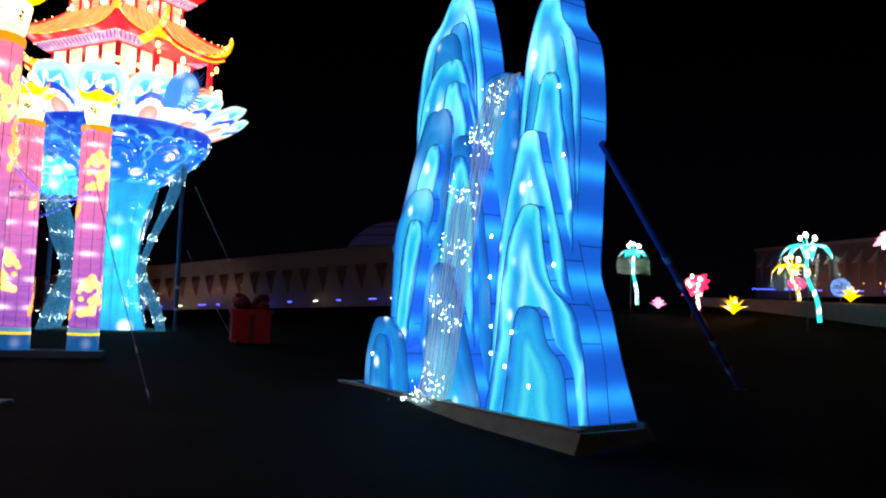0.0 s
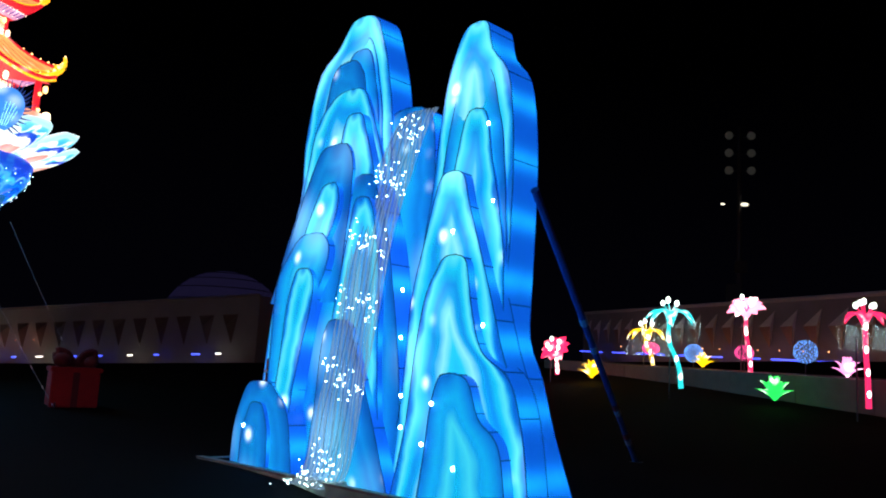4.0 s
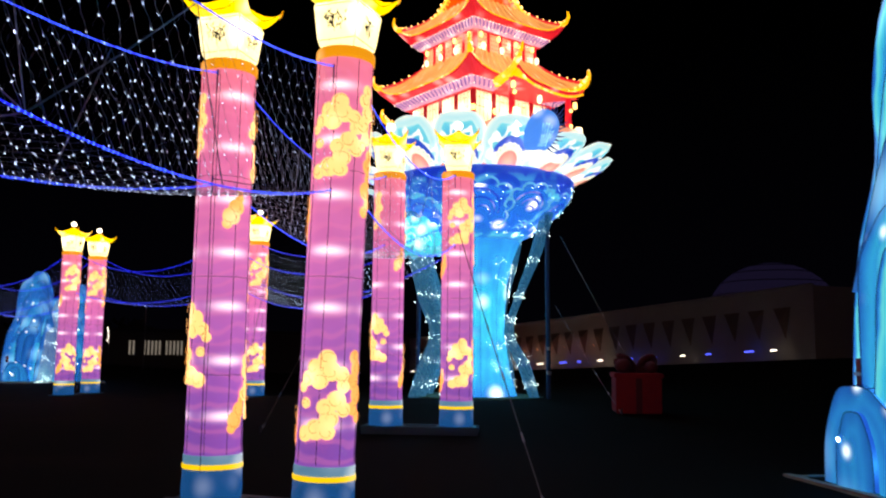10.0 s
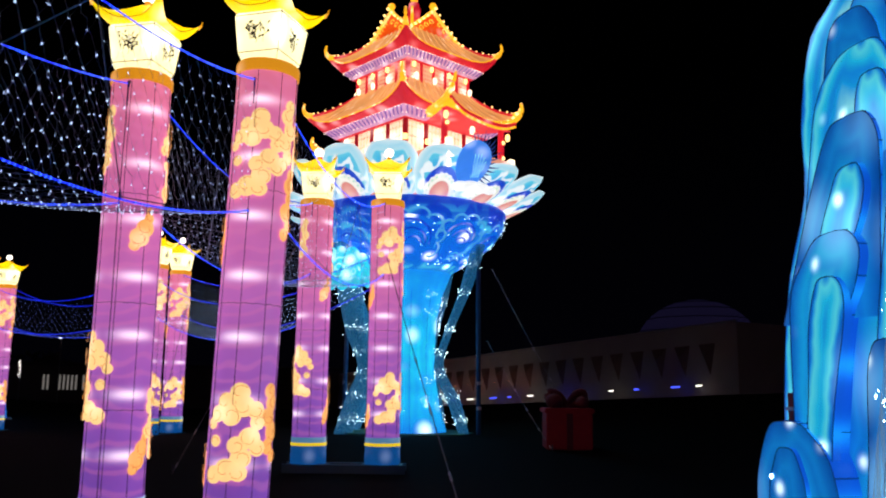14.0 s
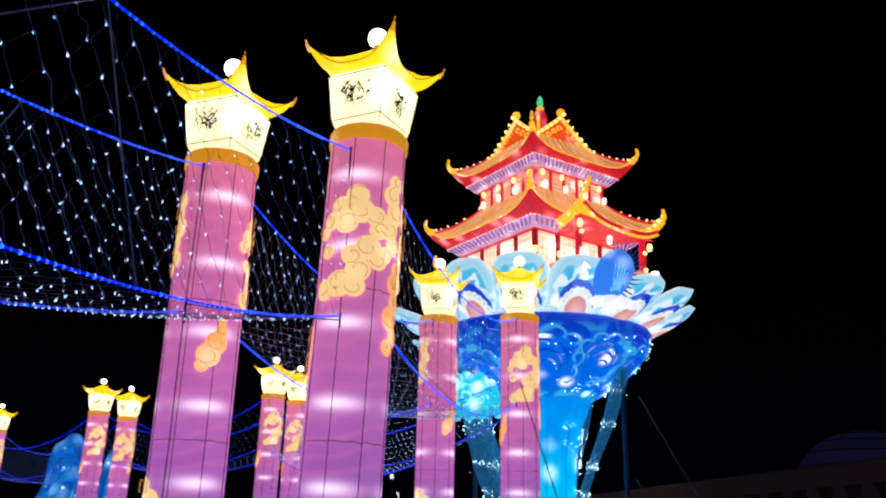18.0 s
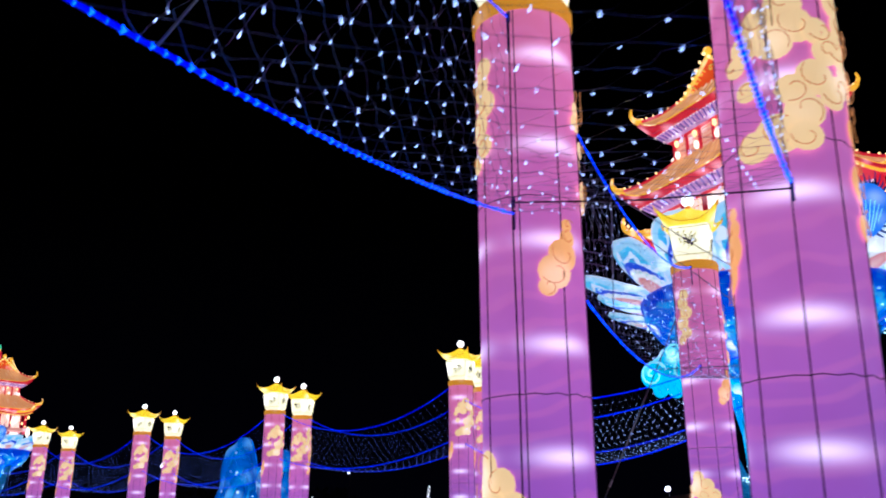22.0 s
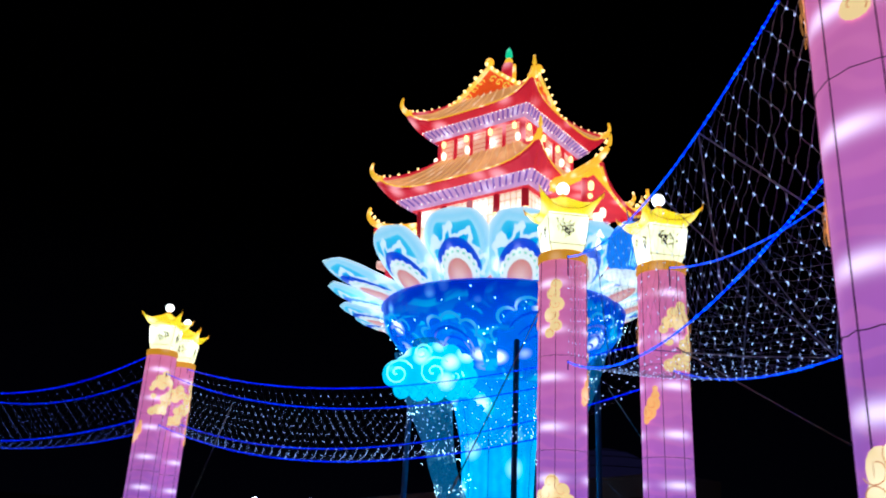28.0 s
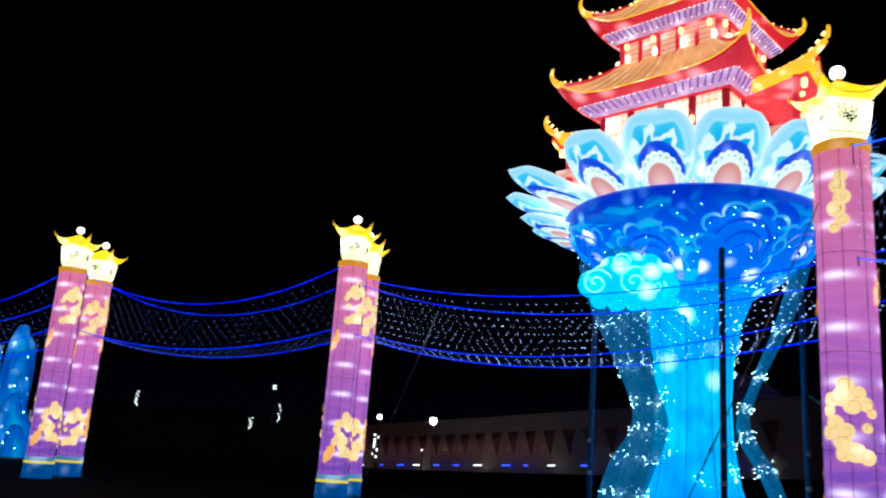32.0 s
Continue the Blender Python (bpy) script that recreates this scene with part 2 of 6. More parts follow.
def box(bm, x0, x1, y0, y1, z0, z1, mat=0):
    v = [bm.verts.new((x, y, z)) for z in (z0, z1) for x, y in ((x0, y0), (x1, y0), (x1, y1), (x0, y1))]
    for q in ((3, 2, 1, 0), (4, 5, 6, 7), (0, 1, 5, 4), (1, 2, 6, 5), (2, 3, 7, 6), (3, 0, 4, 7)):
        f = bm.faces.new([v[i] for i in q])
        f.material_index = mat


def ball(bm, c, r, u=8, v=6, mat=0, squash=(1, 1, 1)):
    c = Vector(c)
    rows = []
    for j in range(1, v):
        a = math.pi * j / v
        rows.append([bm.verts.new(c + Vector((r * squash[0] * math.sin(a) * math.cos(2 * math.pi * i / u), r * squash[1] * math.sin(a) * math.sin(2 * math.pi * i / u), r * squash[2] * math.cos(a)))) for i in range(u)])
    top, bot = bm.verts.new(c + Vector((0, 0, r * squash[2]))), bm.verts.new(c - Vector((0, 0, r * squash[2])))
    for i in range(u):
        k = (i + 1) % u
        bm.faces.new((top, rows[0][i], rows[0][k])).material_index = mat
        bm.faces.new((bot, rows[-1][k], rows[-1][i])).material_index = mat
        for a, b in zip(rows, rows[1:]):
            bm.faces.new((a[i], b[i], b[k], a[k])).material_index = mat


def bead_mesh(points, r, name, material, tall=1.0, tilt=0.0):
    """Many tiny eight-sided lamps in one mesh; their long tails may lean at random by tilt."""
    pts = np.array(points, dtype=float)
    d = np.array([(1, 0, 0), (-1, 0, 0), (0, 1, 0), (0, -1, 0), (0, 0, 1.6 * tall - 0.6), (0, 0, -1)], dtype=float)
    rr = r * (0.75 + 0.5 * np.random.rand(len(pts), 1, 1))
    shape = np.repeat(d[None], len(pts), axis=0)
    if tilt:
        shape[:, 4, :2] += np.random.normal(0, tilt, (len(pts), 2)) * tall
    verts = (pts[:, None, :] + shape * rr).reshape(-1, 3)
    tri = np.array([(0, 2, 4), (2, 1, 4), (1, 3, 4), (3, 0, 4), (2, 0, 5), (1, 2, 5), (3, 1, 5), (0, 3, 5)])
    faces = (tri[None] + 6 * np.arange(len(pts))[:, None, None]).reshape(-1, 3)
    me = bpy.data.meshes.new(name)
    me.from_pydata(verts.tolist(), [], faces.tolist())
    me.materials.append(material)
    return me


def curve_pts(ctrl, n):
    """A smooth line through a few points."""
    c = [Vector(p) for p in ctrl]
    c = [c[0] * 2 - c[1]] + c + [c[-1] * 2 - c[-2]]
    out = []
    spans = len(c) - 3
    for i in range(n + 1):
        s = i / n * spans
        k = min(int(s), spans - 1)
        t = s - k
        p0, p1, p2, p3 = c[k:k + 4]
        out.append(0.5 * ((2 * p1) + (p2 - p0) * t + (2 * p0 - 5 * p1 + 4 * p2 - p3) * t * t + (3 * p1 - p0 - 3 * p2 + p3) * t ** 3))
    return out


def step(a, b, x):
    t = min(1, max(0, (x - a) / (b - a)))
    return t * t * (3 - 2 * t)


# ---- plan (metres): pillar pairs of the ring, the lotus tower, the blue mountains ----
PAIRS = [((-3.12, 1.99), (-3.12, 3.25)), ((-8.36, 9.49), (-7.14, 10.02)), ((-11.65, 14.77), (-10.71, 15.52)), ((-20.6, 17.38), (-21.18, 18.46)),
         ((-26.85, 15.5), (-27.62, 16.64)), ((-34.66, 13.93), (-35.9, 15.3)), ((-41.83, 11.83), (-43.48, 13.14)), ((-49.3, 8.6), (-50.4, 10.0))]
TOWER = (-15.38, 21.38)


def ground_z(x, y):
    far = step(17, 40, y + 0.25 * x) * (2.0 + 0.05 * max(x, -90.0))
    mound = 0.30 * (1 - step(2.5, 10, math.hypot(x - TOWER[0], y - TOWER[1])))
    hollow = 0.25 * (1 - step(0.8, 5.0, math.hypot(x + 0.1, y - 12.0)))
    return far + mound - hollow


# ---- ground ----
m = Mat("night_lawn", 0.95)
tint = m.noise(0.35, 6.0)
fine = m.noise(14.0, 6.0)
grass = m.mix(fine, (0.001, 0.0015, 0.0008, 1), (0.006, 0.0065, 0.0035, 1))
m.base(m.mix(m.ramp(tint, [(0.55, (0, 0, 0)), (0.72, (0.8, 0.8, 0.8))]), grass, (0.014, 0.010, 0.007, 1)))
m.bump(m.noise(40.0, 4.0), 0.6, 0.05)
m.b.inputs["Specular IOR Level"].default_value = 0.08
LAWN = m.m
bm = bmesh.new()
xs = [-600, -300, -160] + [-110 + 2.0 * i for i in range(76)] + [80, 160, 300, 600]
ys = [-500, -200, -80, -40, -20, -10] + [-6 + 1.5 * i for i in range(62)] + [110, 160, 300, 600]
gv = [[bm.verts.new((x, y, ground_z(x, y) + (0.02 * noise.noise((x * 0.7, y * 0.7, 0)) if abs(x) < 60 and -5 < y < 60 else 0))) for x in xs] for y in ys]
for j in range(len(ys) - 1):
    for i in range(len(xs) - 1):
        bm.faces.new((gv[j][i], gv[j][i + 1], gv[j + 1][i + 1], gv[j + 1][i]))
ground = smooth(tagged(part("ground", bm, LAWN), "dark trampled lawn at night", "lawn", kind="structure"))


# ---- lantern pillars ----
def on_drum(r, a, z):
    return Vector((r * math.cos(a), r * math.sin(a), z))


def cloud_motif(bm, r, a0, z0, discs, mirror=1):
    """A flat cloud of round lobes laid on the drum; each lobe stands a little prouder than the last."""
    for k, (du, dz, rad) in enumerate(discs):
        rr = r + 0.004 + 0.0012 * k
        n = 14
        mid = bm.verts.new(on_drum(rr, a0 + mirror * du / r, z0 + dz))
        ring = [bm.verts.new(on_drum(rr, a0 + (mirror * du + rad * math.cos(2 * math.pi * i / n)) / r, z0 + dz + rad * math.sin(2 * math.pi * i / n))) for i in range(n)]
        for i in range(n):
            f = bm.faces.new((mid, ring[i], ring[(i + 1) % n]))


def cloud_lines(bm, r, a0, z0, discs, mirror=1):
    """Brown painted curls on the lobes."""
    for k, (du, dz, rad) in enumerate(discs):
        pts = []
        for i in range(11):
            t = i / 10
            q = rad * (0.85 - 0.6 * t)
            th = 0.6 + 4.2 * t + k
            pts.append(on_drum(r + 0.014 + 0.0012 * len(discs), a0 + (mirror * du + q * math.cos(th)) / r, z0 + dz + q * math.sin(th)))
        tube(bm, pts, 0.0028, 3)


BIG_CLOUD = [(0.03, 0.40, 0.085), (-0.08, 0.32, 0.08), (0.07, 0.29, 0.09), (0.17, 0.26, 0.075), (-0.15, 0.22, 0.07), (-0.03, 0.21, 0.085), (0.19, 0.16, 0.065), (-0.20, 0.14, 0.05),
             (0.13, 0.03, 0.09), (0.20, -0.05, 0.07), (0.03, -0.03, 0.075), (0.07, -0.13, 0.085), (-0.15, 0.00, 0.05), (-0.04, -0.23, 0.095), (-0.14, -0.27, 0.075), (0.06, -0.25, 0.07)]
SLIM_CLOUD = [(0.05, 0.20, 0.035), (0.05, 0.13, 0.05), (0.02, 0.04, 0.085), (-0.03, -0.05, 0.09), (-0.07, -0.13, 0.05)]
TALL_CLOUD = [(0.05, 0.30, 0.07), (0.02, 0.20, 0.08), (0.06, 0.08, 0.085), (0.0, -0.04, 0.09), (0.05, -0.16, 0.07), (-0.02, -0.24, 0.06)]


def pillar_master(clouds, seed):
    rnd = random.Random(seed)
    p = thing("lantern_pillar", "tall pink and purple lantern pillar with clouds and yellow cap", "lantern pillar", "lantern pillars of the ring")
    R = 0.272
    bm = bmesh.new()
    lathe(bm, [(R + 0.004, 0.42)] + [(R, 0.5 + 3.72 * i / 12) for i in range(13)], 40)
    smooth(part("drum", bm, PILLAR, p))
    bm = bmesh.new()
    lathe(bm, [(R + 0.015, 0.0), (R + 0.018, 0.10), (R + 0.012, 0.285)], 40)
    smooth(part("foot_drum", bm, BAND_BLUE, p, "blue cloth foot"))
    bm = bmesh.new()
    lathe(bm, [(R + 0.018, 0.287), (R + 0.022, 0.31), (R + 0.018, 0.333)], 40)
    smooth(part("foot_band", bm, BAND_YELLOW, p, "bright yellow band"))
    bm = bmesh.new()
    lathe(bm, [(R + 0.012, 0.335), (R + 0.010, 0.418)], 40)
    smooth(part("foot_collar", bm, BAND_PALE, p, "pale blue collar"))
    bm = bmesh.new()
    lathe(bm, [(R + 0.003, 4.222), (R + 0.014, 4.235), (R + 0.016, 4.31), (R + 0.004, 4.335), (0.0, 4.336)], 40)
    part("gold_collar", bm, GOLD_RING, p, "ochre gold collar")
    # frame: upright ribs and three hoops
    for k in range(8):
        a = 2 * math.pi * (k + 0.3) / 8
        bm = bmesh.new()
        tube(bm, [on_drum(R + 0.003, a, z) for z in (0.43, 1.6, 3.0, 4.22)], 0.0034, 4)
        part("rib", bm, WIRE, p)
    for z in (1.18, 2.13, 3.13):
        bm = bmesh.new()
        tube(bm, [on_drum(R + 0.003, 2 * math.pi * i / 32, z + 0.006 * math.sin(3 * i)) for i in range(33)], 0.0024, 4)
        part("hoop", bm, WIRE, p)
    # cloud paintings round the drum
    for a0, z0, shape, mat, mir in clouds:
        bm = bmesh.new()
        cloud_motif(bm, R, a0, z0, shape, mir)
        cl = part("cloud_motif", bm, mat, p)
        bm = bmesh.new()
        cloud_lines(bm, R, a0, z0, shape, mir)
        part("curl_lines", bm, CURL, cl)
    # square paper lantern on top, chamfered above and below
    lo, hi, z0, zc, z1 = 0.175, 0.245, 4.338, 4.425, 4.765
    prof_l = ((lo, z0), (0.208, zc), (hi, z1), (0.225, 4.80))
    cn = ((-1, -1), (1, -1), (1, 1), (-1, 1))
    bm = bmesh.new()
    rows = []
    for h, z in prof_l:
        rows.append([bm.verts.new((sx * h, sy * h, z)) for sx, sy in cn])
    for a, b in zip(rows, rows[1:]):
        for i in range(4):
            bm.faces.new((a[i], a[(i + 1) % 4], b[(i + 1) % 4], b[i]))
    bm.faces.new(rows[0][::-1])
    bm.faces.new(rows[-1])
    lant = part("paper_lantern", bm, LANTERN_WHITE, p, "glowing cream paper lantern box with ink plants")
    bm = bmesh.new()
    for i in range(4):
        sx, sy = cn[i]
        tx, ty = cn[(i + 1) % 4]
        tube(bm, [(sx * h, sy * h, z) for h, z in prof_l], 0.004, 4)
        for h, z in prof_l[1:3]:
            tube(bm, [(sx * h, sy * h, z), (tx * h, ty * h, z)], 0.004, 4)
    part("lantern_frame", bm, INK, lant)
    # ink plants on the four faces
    bm = bmesh.new()
    for i in range(4):
        turn = Matrix.Rotation(math.pi / 2 * i, 4, "Z")

        def face_pt(u, v):
            h = 0.208 + (hi - 0.208) * v
            return turn @ Vector((u * h, -h - 0.004, zc + (z1 - zc) * v))
        for s in range(4 if i % 2 == 0 else 3):
            u0, v0 = rnd.uniform(-0.55, 0.45), rnd.uniform(0.15, 0.35)
            pts = [face_pt(u0 + 0.05 * k * rnd.uniform(-1, 1.4), v0 + 0.11 * k) for k in range(5)]
            tube(bm, pts, 0.0035, 4)
            for q in range(9):
                uu, vv = u0 + rnd.uniform(-0.2, 0.25), v0 + rnd.uniform(0.1, 0.5)
                th = rnd.uniform(0, 6.28)
                w = 0.07
                vs = [bm.verts.new(face_pt(uu + w * math.cos(th + a) * b, vv + w * math.sin(th + a) * b * 0.8)) for a, b in ((0, 1.5), (1.6, 0.5), (3.14, 1.3), (4.7, 0.5))]
                bm.faces.new(vs)
    part("ink_drawing", bm, INK, lant, "black ink drawing of leaves")
    # flared roof: four sides that curl out and up into long horns, and a dished top
    NU, NT = 24, 7

    def flare(u, t):
        c = abs(u) ** 3.5
        half = 0.222 + 0.072 * t + 0.092 * c * t ** 0.9
        return Vector((u * half, -half, 4.797 + 0.035 * t + 0.195 * c * t ** 1.7))
    bm = bmesh.new()
    for sd in range(4):
        turn = Matrix.Rotation(math.pi / 2 * sd, 4, "Z")
        rows = [[bm.verts.new(turn @ flare(2 * i / NU - 1, j / NT)) for i in range(NU + 1)] for j in range(NT + 1)]
        for k in (0.85, 0.66, 0.48, 0.3, 0.1):
            row = []
            for i in range(NU + 1):
                e = flare(2 * i / NU - 1, 1)
                row.append(bm.verts.new(turn @ Vector((e.x * k, e.y * k, 4.835 + (e.z - 4.835) * k ** 4 + 0.27 * (1 - k) ** 1.25))))
            rows.append(row)
        for a, b in zip(rows, rows[1:]):
            for i in range(NU):
                bm.faces.new((a[i], a[i + 1], b[i + 1], b[i]))
    bmesh.ops.remove_doubles(bm, verts=bm.verts[:], dist=0.0005)
    roof = smooth(part("cap_roof", bm, LANTERN_ROOF, p, "bright yellow roof with four curled horns"))
    for sd in range(4):
        turn = Matrix.Rotation(math.pi / 2 * sd, 4, "Z")
        tip = turn @ flare(1, 1)
        bm = bmesh.new()
        tube(bm, [turn @ flare(1, 0.8), turn @ flare(1, 0.93), tip + Vector((0, 0, 0.02))], 0.018, 6, 0.004)
        part("horn", bm, HORN_TIP, roof, "amber horn tip")
        bm = bmesh.new()
        tube(bm, [turn @ flare(2 * i / NU - 1, 1) for i in range(NU + 1)], 0.0035, 4)
        part("edge_wire", bm, WIRE, roof)
    bm = bmesh.new()
    lathe(bm, [(0.05, 5.03), (0.035, 5.08), (0.03, 5.13)], 10)
    part("ball_neck", bm, GOLD_RING, p)
    bm = bmesh.new()
    ball(bm, (0, 0, 5.185), 0.078, 14, 10)
    smooth(part("ball", bm, BALL, p, "white globe lamp"))
    return p


INNER = [(-2.30, 3.62, TALL_CLOUD, CREAM, 1), (-0.61, 2.78, SLIM_CLOUD, ORANGE, 1), (-2.15, 1.40, BIG_CLOUD, CREAM, -1), (-0.15, 0.80, SLIM_CLOUD, ORANGE, 1),
         (0.75, 3.45, BIG_CLOUD, CREAM, 1), (0.9, 1.05, BIG_CLOUD, CREAM, -1), (2.3, 2.7, SLIM_CLOUD, ORANGE, -1), (2.4, 3.7, TALL_CLOUD, ORANGE, 1), (2.1, 0.9, TALL_CLOUD, CREAM, 1)]
OUTER = [(-1.26, 3.38, BIG_CLOUD, CREAM, 1), (-1.24, 0.98, BIG_CLOUD, CREAM, 1), (-0.25, 3.62, TALL_CLOUD, CREAM, 1), (0.05, 3.0, TALL_CLOUD, ORANGE, 1), (0.1, 1.1, TALL_CLOUD, ORANGE, -1), (-2.6, 2.66, SLIM_CLOUD, ORANGE, 1), (-2.75, 0.72, SLIM_CLOUD, ORANGE, 1),
         (1.2, 3.5, BIG_CLOUD, CREAM, -1), (1.3, 1.0, TALL_CLOUD, CREAM, 1), (2.6, 3.6, TALL_CLOUD, CREAM, -1), (2.5, 1.35, TALL_CLOUD, CREAM, -1)]
masters = [pillar_master(INNER, 5), pillar_master(OUTER, 9)]
for k, (a, b) in enumerate(PAIRS):
    lift = 0.10 if k == 2 else 0.0
    ab = math.atan2(b[1] - a[1], b[0] - a[0])
    for w, (x, y) in enumerate((a, b)):
        z = ground_z(x, y) + lift + 0.03
        m4 = Matrix.Translation((x, y, z)) @ Matrix.Rotation(ab + (0.0, 0.06, -0.05)[(k + w) % 3] - (0 if k < 3 else (math.pi, math.pi / 2)[w]), 4, "Z")
        if (k, w) == (1, 1):
            # this one leans a little
            m4 = Matrix.Translation((-0.07, -0.07, -0.03)) @ Matrix.Translation((x, y, z)) @ Matrix.Rotation(0.026, 4, (-1, 1, 0)) @ Matrix.Translation((-x, -y, -z)) @ m4
        if k == 0:
            masters[w].matrix_basis = m4
        else:
            copy_thing(masters[w], m4)
    # steel base plate that joins the two feet
    t = thing("base_plate", "flat teal steel base plate joining two lantern pillars on the grass", "base plate", "base plates of the pillars", at=Matrix.Translation(((a[0] + b[0]) / 2, (a[1] + b[1]) / 2, ground_z(*a))) @ Matrix.Rotation(ab, 4, "Z"))
    L = math.hypot(b[0] - a[0], b[1] - a[1])
    bm = bmesh.new()
    box(bm, -L / 2 - 0.38, L / 2 + 0.38, 0.16, 0.24, -0.03, 0.03 + lift)
    part("rail", bm, STEEL_BASE, t)
    bm = bmesh.new()
    box(bm, -L / 2 - 0.38, L / 2 + 0.38, -0.24, -0.16, -0.03, 0.03 + lift)
    part("rail", bm, STEEL_BASE, t)
    for s in (-1, 1):
        bm = bmesh.new()
        box(bm, s * L / 2 - 0.33, s * L / 2 + 0.33, -0.158, 0.158, -0.03, 0.028 + lift)
        part("foot_plate", bm, STEEL_BASE, t)


# ---- light nets between the pillar pairs ----
TOP_Z, MID_Z, DROOP = 4.27, 3.08, 0.42


def hang(p, q, t, sag):
    return Vector((p[0] + (q[0] - p[0]) * t, p[1] + (q[1] - p[1]) * t, p[2] + (q[2] - p[2]) * t - 4 * sag * t * (1 - t)))


def hook(pt, z, other):
    d = Vector((other[0] - pt[0], other[1] - pt[1])).normalized()
    return (pt[0] + d.x * 0.29, pt[1] + d.y * 0.29, z + ground_z(*pt))


rope_n = 40
ROPE_END = plain("rope_end_blue", (0.02, 0.04, 0.30, 1), 0.4)
# the net beside the tower hangs lower at its first pair: heights at both ends and sag, inner and outer rope
LOW_NET = {(2, 0, 0): (3.06, 4.04, 0.42), (2, 0, 1): (2.50, 3.10, 0.43), (2, 1, 0): (3.66, 4.36, 0.45), (2, 1, 1): (3.14, 3.27, 0.57),
           (0, 0, 0): (4.04, 4.20, 0.575), (0, 0, 1): (2.77, 3.06, 0.49), (0, 1, 0): (4.49, 4.12, 0.615), (0, 1, 1): (3.24, 2.93, 0.56)}
for k in range(len(PAIRS) - 1):
    near = k < 2
    net = thing("light_net", "hanging net of tiny white lamps edged with blue rope light", "light net", "light nets of the ring")
    lift0, lift1 = (0.10 if k == 2 else 0), (0.10 if k + 1 == 2 else 0)
    ends = []
    for w in (0, 1):
        p, q = PAIRS[k][w], PAIRS[k + 1][w]
        droop = DROOP * (math.hypot(q[0] - p[0], q[1] - p[1]) / 6.4) ** 1.4
        for low, (z, sag) in enumerate(((TOP_Z, droop), (MID_Z, droop * 0.95))):
            if k > 2 and not low:
                sag += 0.26
            e0, e1 = hook(p, z + lift0, q), hook(q, z + lift1, p)
            if (k, w, low) in LOW_NET:
                h0, h1, sag = LOW_NET[(k, w, low)]
                e0, e1 = (e0[0], e0[1], h0), (e1[0], e1[1], h1)
            ends.append((e0, e1, sag))
            bm = bmesh.new()
            tube(bm, [hang(e0, e1, i / rope_n, sag) for i in range(rope_n + 1)], 0.0056 if near else 0.0075, 5)
            rope = part("rope_light", bm, ROPE_LIGHT, net, "glowing blue rope light")
            L = (Vector(e1) - Vector(e0)).length
            nb = int(L / (0.042 if near else 0.10))
            me = bead_mesh([hang(e0, e1, (i + 0.5) / nb, sag) for i in range(nb)], 0.0098 if near else 0.0105, "bead", BEAD)
            tagged(shared("bead", me, rope), "row of blue beads", kind="stuff")
            if k < 3:
                for e_, n_ in ((e0, e1), (e1, e0)):
                    c = Vector(e_) + (Vector(e_) - Vector(n_)).normalized() * 0.005
                    bm = bmesh.new()
                    tube(bm, [c + Vector((0, 0, 0.02)), c - Vector((0, 0, 0.04)), c - Vector((0, 0, 0.22 if near and not low else 0.085))], 0.010, 6, 0.006)
                    part("rope_end", bm, ROPE_END, rope, "dark blue cable end")
    at, am, bt, bmid = ends
    for n_, (u, v) in enumerate(((at, am), (bt, bmid), (am, bmid))):
        L = (Vector(u[1]) - Vector(u[0])).length
        H = 1.2
        cols, rows = (int(L / 0.088), 10) if near else (int(L / 0.105), 8)
        pts = []
        wires = bmesh.new()
        for i in range(cols + 1):
            t = (i + 0.5) / (cols + 1)
            line = []
            for j in range(rows + 1):
                s = j / rows
                tt = t + (0.5 / (cols + 1)) * (1 if (i + j) % 2 else -1) * 0.96
                tt = min(0.995, max(0.005, tt + 0.003 * noise.noise((i * 1.7, j * 2.3, k * 5 + n_))))
                pu, pv = hang(u[0], u[1], tt, u[2]), hang(v[0], v[1], tt, v[2])
                pt = pu.lerp(pv, s)
                bow = math.sin(math.pi * s)
                if n_ == 2:
                    pt.z -= 0.03 * bow
                else:
                    pt += Vector((0.05 * bow * noise.noise((tt * 5, s * 3, k)), 0.05 * bow * noise.noise((tt * 5, s * 3, k + 9)), 0))
                line.append(pt)
                if 0 < j < rows and (i + j) % 2:
                    pts.append(pt - Vector((0, 0, 0.012)))
            if near or k < 4:
                if near:
                    # the strands hang crinkled between their knots
                    slack = []
                    for q, (a, b) in enumerate(zip(line, line[1:])):
                        slack.append(a)
                        for f in (0.3, 0.65):
                            slack.append(a.lerp(b, f) + Vector([0.022 * noise.noise((i * 3.1 + c * 17, q * 2.7 + f * 9, k * 7 + n_)) for c in range(3)]))
                    line = slack + line[-1:]
                for a, b in zip(line, line[1:]):
                    d = 0.0011 if near else 0.0013
                    vs = [wires.verts.new(a + Vector((d, 0, 0))), wires.verts.new(a - Vector((d, 0, 0))), wires.verts.new(b - Vector((d, 0, 0))), wires.verts.new(b + Vector((d, 0, 0)))]
                    vs2 = [wires.verts.new(a + Vector((0, d, d))), wires.verts.new(a - Vector((0, d, d))), wires.verts.new(b - Vector((0, d, d))), wires.verts.new(b + Vector((0, d, d)))]
                    wires.faces.new(vs)
                    wires.faces.new(vs2)
        w_ob = part("net_mesh", wires, NETWIRE if near else NETWIRE_DARK, net, "net of thin wires")
        tagged(w_ob, kind="stuff")
        me = bead_mesh(pts, 0.0030 if near else 0.0064, "net_lamp", LED if k < 3 else LED_FAR, 3.2 if near else 1.3, 0.6 if near else 0.0)
        tagged(shared("net_lamp", me, w_ob), "tiny cold white lamps", kind="stuff")
